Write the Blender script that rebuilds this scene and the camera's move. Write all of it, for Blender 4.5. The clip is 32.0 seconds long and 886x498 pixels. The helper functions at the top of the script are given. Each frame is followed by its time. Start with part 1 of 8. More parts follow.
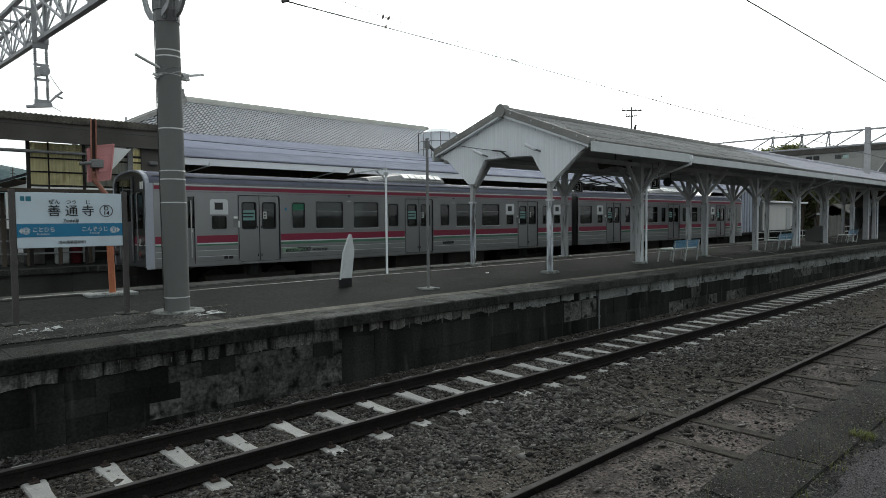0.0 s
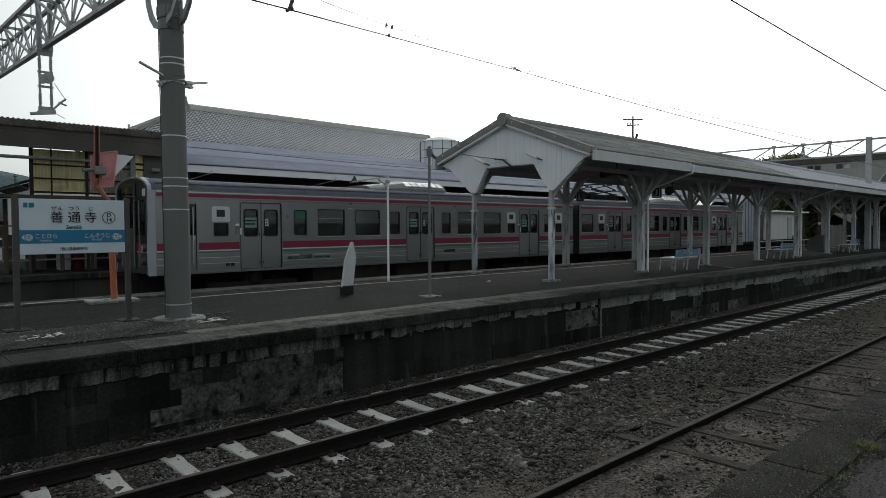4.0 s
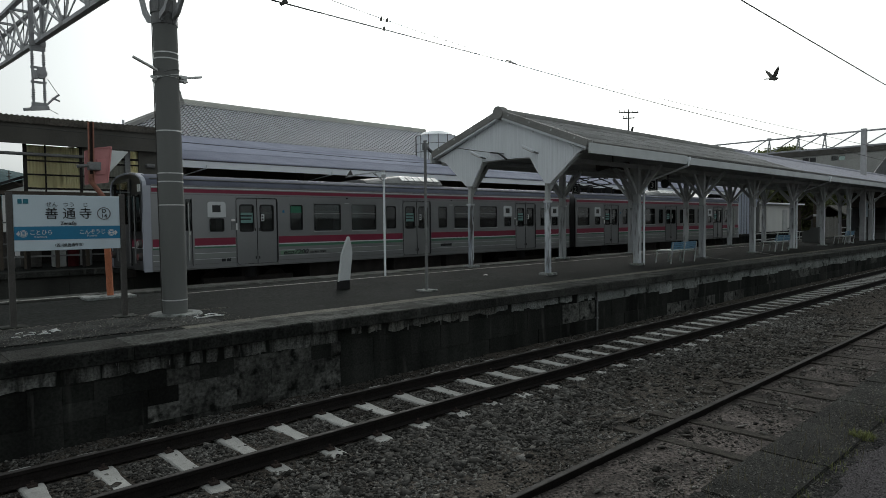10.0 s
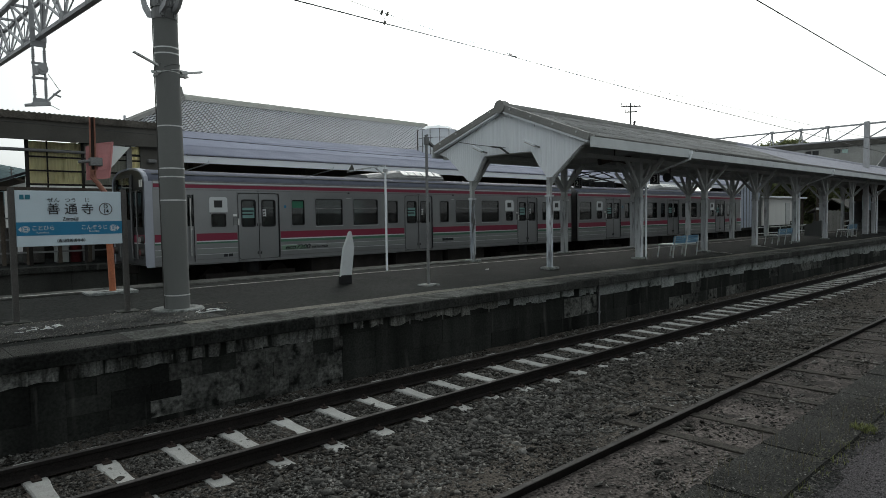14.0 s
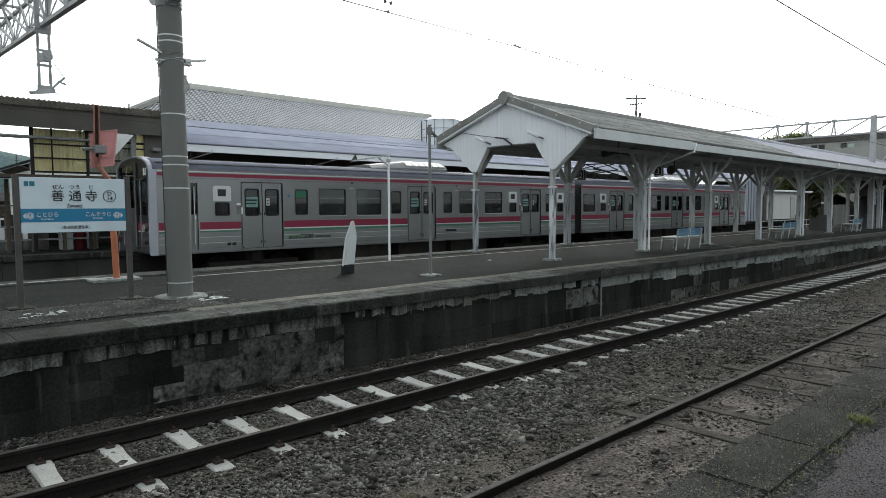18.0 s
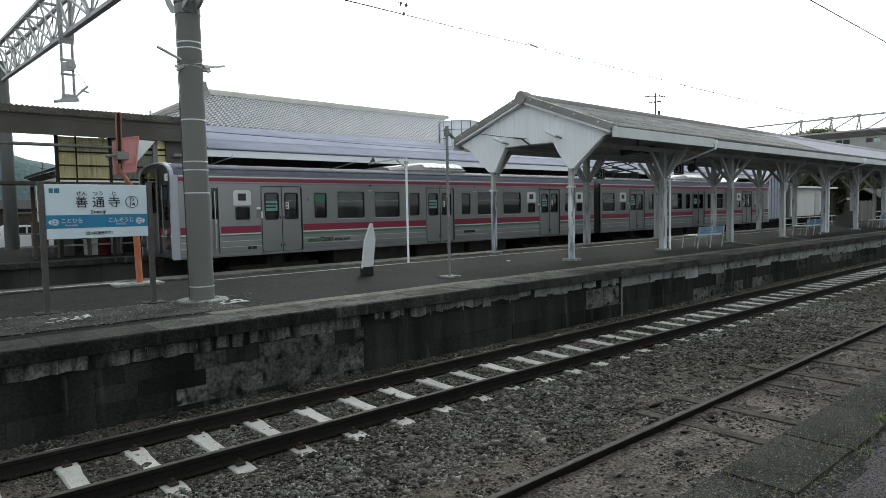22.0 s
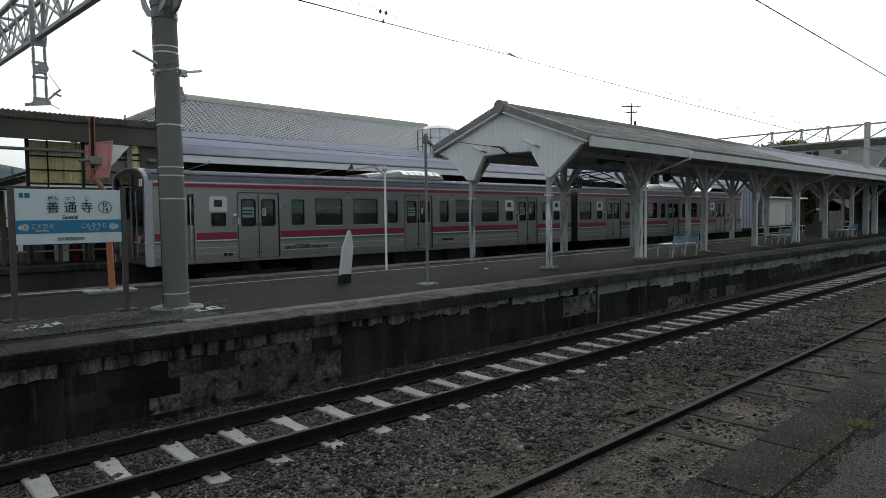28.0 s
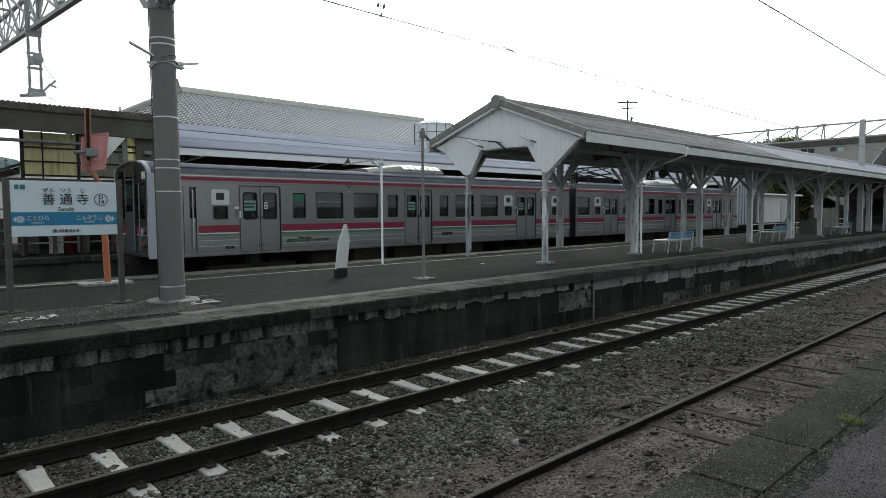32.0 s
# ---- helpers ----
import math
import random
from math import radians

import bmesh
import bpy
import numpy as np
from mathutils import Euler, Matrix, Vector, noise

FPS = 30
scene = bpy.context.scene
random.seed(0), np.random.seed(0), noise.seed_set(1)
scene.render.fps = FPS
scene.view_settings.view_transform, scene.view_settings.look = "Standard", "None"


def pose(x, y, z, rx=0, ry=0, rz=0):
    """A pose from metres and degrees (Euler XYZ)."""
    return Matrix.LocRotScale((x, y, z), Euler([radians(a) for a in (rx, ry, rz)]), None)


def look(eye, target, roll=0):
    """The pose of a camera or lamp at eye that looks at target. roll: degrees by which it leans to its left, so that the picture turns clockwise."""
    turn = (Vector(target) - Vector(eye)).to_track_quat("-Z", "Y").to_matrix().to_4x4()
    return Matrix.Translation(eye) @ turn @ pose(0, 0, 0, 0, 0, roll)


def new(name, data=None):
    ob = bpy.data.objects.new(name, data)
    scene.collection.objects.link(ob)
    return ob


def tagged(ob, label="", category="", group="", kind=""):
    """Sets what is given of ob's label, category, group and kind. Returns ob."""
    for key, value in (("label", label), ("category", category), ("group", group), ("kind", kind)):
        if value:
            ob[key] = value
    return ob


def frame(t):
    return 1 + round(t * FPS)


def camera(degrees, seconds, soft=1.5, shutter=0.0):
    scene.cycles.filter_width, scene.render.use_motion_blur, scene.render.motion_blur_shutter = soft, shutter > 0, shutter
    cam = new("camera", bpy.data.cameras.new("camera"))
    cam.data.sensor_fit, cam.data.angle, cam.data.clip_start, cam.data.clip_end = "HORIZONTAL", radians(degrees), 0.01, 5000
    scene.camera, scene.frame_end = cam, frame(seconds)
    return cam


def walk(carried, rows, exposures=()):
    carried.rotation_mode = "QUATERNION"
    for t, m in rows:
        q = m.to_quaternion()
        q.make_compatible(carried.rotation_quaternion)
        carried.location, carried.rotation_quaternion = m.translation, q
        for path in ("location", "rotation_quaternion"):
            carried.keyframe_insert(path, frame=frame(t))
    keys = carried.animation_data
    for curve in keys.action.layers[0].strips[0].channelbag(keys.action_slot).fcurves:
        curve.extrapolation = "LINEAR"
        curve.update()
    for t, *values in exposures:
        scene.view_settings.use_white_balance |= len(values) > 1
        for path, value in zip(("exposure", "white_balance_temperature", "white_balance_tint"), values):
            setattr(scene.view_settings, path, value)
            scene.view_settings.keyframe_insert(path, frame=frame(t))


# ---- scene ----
cam = camera(69.7, 32.0, soft=0.7)

# the hand-held camera: seconds, place in metres, yaw, pitch and roll in degrees
PATH = [
    (0, -0.013, 0.025, 2.254, -43.157, -2.576, 0.534),
    (0.5, -0.011, 0.023, 2.254, -43.444, -2.246, 0.703),
    (1, -0.016, 0.026, 2.256, -43.038, -1.872, 0.558),
    (1.5, -0.014, 0.025, 2.258, -42.820, -1.909, 0.553),
    (2, -0.022, 0.032, 2.255, -43.004, -2.049, 0.352),
    (2.5, -0.023, 0.034, 2.256, -42.835, -1.871, 0.498),
    (3, -0.024, 0.037, 2.250, -43.168, -2.016, 0.292),
    (3.5, -0.024, 0.033, 2.252, -43.060, -1.924, 0.214),
    (5.5, -0.026, 0.031, 2.254, -43.080, -1.761, 0.666),
    (6, -0.028, 0.031, 2.251, -43.016, -1.880, 0.513),
    (6.5, -0.024, 0.040, 2.253, -42.801, -2.037, 0.743),
    (7, -0.020, 0.037, 2.251, -43.119, -1.990, 0.451),
    (7.5, -0.028, 0.039, 2.252, -43.110, -1.991, 0.369),
    (8, -0.028, 0.046, 2.247, -43.455, -2.015, 0.153),
    (8.5, -0.028, 0.044, 2.255, -43.470, -1.922, 0.490),
    (9, -0.028, 0.045, 2.254, -43.559, -1.886, 0.557),
    (9.5, -0.033, 0.041, 2.251, -43.626, -2.006, 0.214),
    (10, -0.022, 0.037, 2.248, -43.385, -2.370, 0.656),
    (10.5, -0.022, 0.041, 2.246, -43.393, -2.374, 0.594),
    (11, -0.021, 0.037, 2.249, -43.282, -2.233, 0.690),
    (11.5, -0.023, 0.035, 2.248, -43.301, -2.135, 0.697),
    (12, -0.021, 0.031, 2.245, -43.078, -2.377, 0.651),
    (12.5, -0.017, 0.031, 2.245, -43.040, -2.516, 0.877),
    (13, -0.019, 0.032, 2.245, -43.105, -2.329, 1.120),
    (13.5, -0.018, 0.028, 2.248, -43.168, -2.355, 0.977),
    (14, -0.016, 0.032, 2.242, -43.212, -2.844, 0.844),
    (14.5, -0.016, 0.034, 2.247, -42.030, -2.819, 1.136),
    (15, -0.015, 0.046, 2.243, -41.595, -2.701, 1.198),
    (15.5, -0.029, -0.008, 2.223, -43.245, -3.412, 0.402),
    (17.5, -0.018, 0.001, 2.222, -42.926, -3.865, 0.206),
    (18, -0.016, -0.006, 2.223, -42.862, -3.620, 0.362),
    (18.5, -0.004, -0.009, 2.221, -42.729, -3.590, 0.827),
    (19, -0.000, -0.000, 2.220, -42.820, -3.520, 0.620),
    (19.5, 0.002, -0.007, 2.222, -42.731, -3.359, 0.718),
    (20, 0.000, -0.008, 2.220, -42.377, -3.419, 1.093),
    (20.5, -0.005, -0.000, 2.215, -42.253, -3.408, 1.274),
    (21, 0.004, -0.005, 2.220, -42.193, -3.556, 1.146),
    (21.5, -0.004, -0.006, 2.218, -41.978, -3.445, 0.968),
    (22, 0.000, -0.003, 2.219, -41.189, -3.467, 1.135),
    (22.5, -0.002, -0.001, 2.217, -42.210, -3.112, 0.616),
    (23, -0.010, -0.010, 2.222, -42.615, -2.714, 0.354),
    (23.5, -0.013, -0.007, 2.226, -42.928, -2.881, 0.093),
    (24, -0.008, -0.002, 2.227, -42.876, -2.425, 0.427),
    (24.5, -0.021, 0.003, 2.226, -42.960, -1.624, 0.269),
    (25, -0.022, 0.003, 2.225, -42.975, -1.945, 0.312),
    (25.5, -0.026, 0.007, 2.222, -43.069, -2.368, 0.403),
    (27.5, -0.007, -0.006, 2.221, -42.963, -2.689, 0.782),
    (28, -0.006, -0.000, 2.216, -43.156, -2.805, 0.789),
    (28.5, -0.015, 0.002, 2.220, -43.077, -2.671, 0.539),
    (29, -0.021, -0.004, 2.218, -43.131, -2.652, 0.603),
    (29.5, -0.018, 0.001, 2.220, -43.110, -2.697, 0.809),
    (30, -0.024, 0.003, 2.215, -43.081, -2.905, 0.266),
    (30.5, -0.023, 0.005, 2.219, -42.886, -3.363, 0.025),
    (31, -0.025, -0.004, 2.221, -42.937, -3.112, 0.467),
    (31.5, -0.024, -0.011, 2.218, -43.181, -3.076, 0.682),
    (32, -0.025, -0.005, 2.215, -43.524, -3.293, 0.405),
]
EXPOSURE = [(0, -0.52), (1, -0.92), (3, -1.02), (6, -1.18), (8, -1.2), (10, -1.12), (13, -0.98), (14, -0.82), (15.5, -0.42), (18, -0.07), (22, -0.07), (23, -0.27), (24.2, -0.66), (25, -1.16), (28, -0.77), (30, -0.57), (31, -0.36), (32, -0.36)]
walk(cam, [(t, pose(x, y, z, 90 + p, r, w)) for t, x, y, z, w, p, r in PATH], EXPOSURE)

# ---- world and light: bright overcast, the glow behind the station ----
world = bpy.data.worlds.new("sky")
scene.world = world
world.use_nodes = True
wn, wl = world.node_tree.nodes, world.node_tree.links
sky = wn.new("ShaderNodeTexSky")
sky.sky_type, sky.sun_disc = "NISHITA", False
sky.sun_elevation, sky.sun_rotation = radians(24), radians(48)
sky.air_density, sky.dust_density, sky.ozone_density = 1.0, 7.0, 1.0
pale = wn.new("ShaderNodeHueSaturation")
pale.inputs["Saturation"].default_value, pale.inputs["Value"].default_value = 0.2, 2.1
wl.new(sky.outputs[0], pale.inputs["Color"])
cloud = wn.new("ShaderNodeMix")
cloud.data_type = "RGBA"
cloud.inputs["Factor"].default_value = 0.42
cloud.inputs["B"].default_value = (14.5, 14.8, 14.8, 1)      # even layer of bright cloud
wl.new(pale.outputs[0], cloud.inputs["A"])
cool = wn.new("ShaderNodeMix")
cool.data_type, cool.blend_type = "RGBA", "MULTIPLY"
cool.inputs["Factor"].default_value = 1.0
cool.inputs["B"].default_value = (0.935, 1.0, 1.01, 1)
wl.new(cloud.outputs["Result"], cool.inputs["A"])
wl.new(cool.outputs["Result"], wn["Background"].inputs[0])
wn["Background"].inputs[1].default_value = 0.12

sun = new("sun", bpy.data.lights.new("sun", "SUN"))
sun.data.energy, sun.data.angle, sun.data.color = 1.0, radians(22), (1.0, 0.98, 0.93)
sun.matrix_world = look((55, 50, 42), (0, 0, 0))


# ---- materials ----
def mat(name, c1, c2=None, rough=0.8, metal=0.0, big=1.2, fine=40.0, bump=0.15, spread=0.5, stain=None, stain_at=0.6, island=0.0, streak=False, grain_by=0.3, vary=0.12, world=False):
    """Two-scale procedural surface: patches from c1 to c2, fine grain, and stains with a shape of their own."""
    m = bpy.data.materials.new(name)
    m.use_nodes = True
    n, l = m.node_tree.nodes, m.node_tree.links
    b = n["Principled BSDF"]
    b.inputs["Roughness"].default_value, b.inputs["Metallic"].default_value = rough, metal
    if rough >= 0.7:
        b.inputs["Specular IOR Level"].default_value = 0.07
    c2 = c2 or tuple(v * 0.75 for v in c1)
    tc, info, add, mul = n.new("ShaderNodeTexCoord"), n.new("ShaderNodeObjectInfo"), n.new("ShaderNodeVectorMath"), n.new("ShaderNodeMath")
    mul.operation, mul.inputs[1].default_value = "MULTIPLY", 37.0
    l.new(info.outputs["Random"], mul.inputs[0])
    l.new(tc.outputs["Object"], add.inputs[0])
    l.new(mul.outputs[0], add.inputs[1])
    vec = n.new("ShaderNodeNewGeometry").outputs["Position"] if world else add.outputs[0]
    if streak:
        mp = n.new("ShaderNodeMapping")
        mp.inputs["Scale"].default_value = (1.0, 1.0, 0.15)
        l.new(vec, mp.inputs["Vector"])
        vec2 = mp.outputs[0]
    else:
        vec2 = vec
    n1, n2 = n.new("ShaderNodeTexNoise"), n.new("ShaderNodeTexNoise")
    n1.inputs["Scale"].default_value, n1.inputs["Detail"].default_value = big, 6
    n2.inputs["Scale"].default_value, n2.inputs["Detail"].default_value = fine, 4
    l.new(vec2, n1.inputs["Vector"])
    l.new(vec, n2.inputs["Vector"])
    ramp = n.new("ShaderNodeValToRGB")
    ramp.color_ramp.elements[0].position, ramp.color_ramp.elements[1].position = 0.5 - spread / 2, 0.5 + spread / 2
    ramp.color_ramp.elements[0].color, ramp.color_ramp.elements[1].color = (*c1, 1), (*c2, 1)
    l.new(n1.outputs["Fac"], ramp.inputs[0])
    col = ramp.outputs[0]
    grain = n.new("ShaderNodeMix")
    grain.data_type, grain.blend_type = "RGBA", "OVERLAY"
    grain.inputs["Factor"].default_value = grain_by
    sharp = n.new("ShaderNodeMapRange")
    sharp.inputs["From Min"].default_value, sharp.inputs["From Max"].default_value = 0.3, 0.7
    l.new(n2.outputs["Fac"], sharp.inputs["Value"])
    l.new(col, grain.inputs["A"])
    l.new(sharp.outputs[0], grain.inputs["B"])
    col = grain.outputs["Result"]
    if stain:
        n3, r3, mx = n.new("ShaderNodeTexNoise"), n.new("ShaderNodeValToRGB"), n.new("ShaderNodeMix")
        n3.inputs["Scale"].default_value, n3.inputs["Detail"].default_value = big * 2.7, 8
        r3.color_ramp.elements[0].position, r3.color_ramp.elements[1].position = stain_at - 0.05, stain_at + 0.1
        mx.data_type = "RGBA"
        l.new(vec2, n3.inputs["Vector"])
        l.new(n3.outputs["Fac"], r3.inputs[0])
        l.new(r3.outputs[0], mx.inputs["Factor"])
        l.new(col, mx.inputs["A"])
        mx.inputs["B"].default_value = (*stain, 1)
        col = mx.outputs["Result"]
    if island:
        g, h, mr = n.new("ShaderNodeNewGeometry"), n.new("ShaderNodeHueSaturation"), n.new("ShaderNodeMapRange")
        mr.inputs["To Min"].default_value, mr.inputs["To Max"].default_value = 1 - island, 1 + island
        l.new(g.outputs["Random Per Island"], mr.inputs["Value"])
        l.new(mr.outputs[0], h.inputs["Value"])
        l.new(col, h.inputs["Color"])
        col = h.outputs[0]
    else:
        h, mr = n.new("ShaderNodeHueSaturation"), n.new("ShaderNodeMapRange")
        mr.inputs["To Min"].default_value, mr.inputs["To Max"].default_value = 1 - vary, 1 + vary
        l.new(info.outputs["Random"], mr.inputs["Value"])
        l.new(mr.outputs[0], h.inputs["Value"])
        l.new(col, h.inputs["Color"])
        col = h.outputs[0]
    l.new(col, b.inputs["Base Color"])
    if bump:
        bp = n.new("ShaderNodeBump")
        bp.inputs["Strength"].default_value, bp.inputs["Distance"].default_value = bump, 0.02
        l.new(n2.outputs["Fac"], bp.inputs["Height"])
        l.new(bp.outputs[0], b.inputs["Normal"])
    return m


def plain(name, c, rough=0.5, metal=0.0):
    return mat(name, c, tuple(v * 0.88 for v in c), rough, metal, big=3, fine=120, bump=0.03, grain_by=0.06, vary=0.04)


def glass(name, tint=(0.6, 0.66, 0.66), gloss=0.03):
    m = bpy.data.materials.new(name)
    m.use_nodes = True
    n, l = m.node_tree.nodes, m.node_tree.links
    n.remove(n["Principled BSDF"])
    t, g, mx, f = n.new("ShaderNodeBsdfTransparent"), n.new("ShaderNodeBsdfGlossy"), n.new("ShaderNodeMixShader"), n.new("ShaderNodeFresnel")
    t.inputs[0].default_value, g.inputs["Roughness"].default_value, f.inputs[0].default_value = (*tint, 1), gloss, 1.7
    l.new(f.outputs[0], mx.inputs[0])
    l.new(t.outputs[0], mx.inputs[1])
    l.new(g.outputs[0], mx.inputs[2])
    l.new(mx.outputs[0], n["Material Output"].inputs[0])
    return m


def glow(name, c, strength):
    m = plain(name, c, 0.3)
    b = m.node_tree.nodes["Principled BSDF"]
    b.inputs["Emission Color"].default_value, b.inputs["Emission Strength"].default_value = (*c, 1), strength
    return m


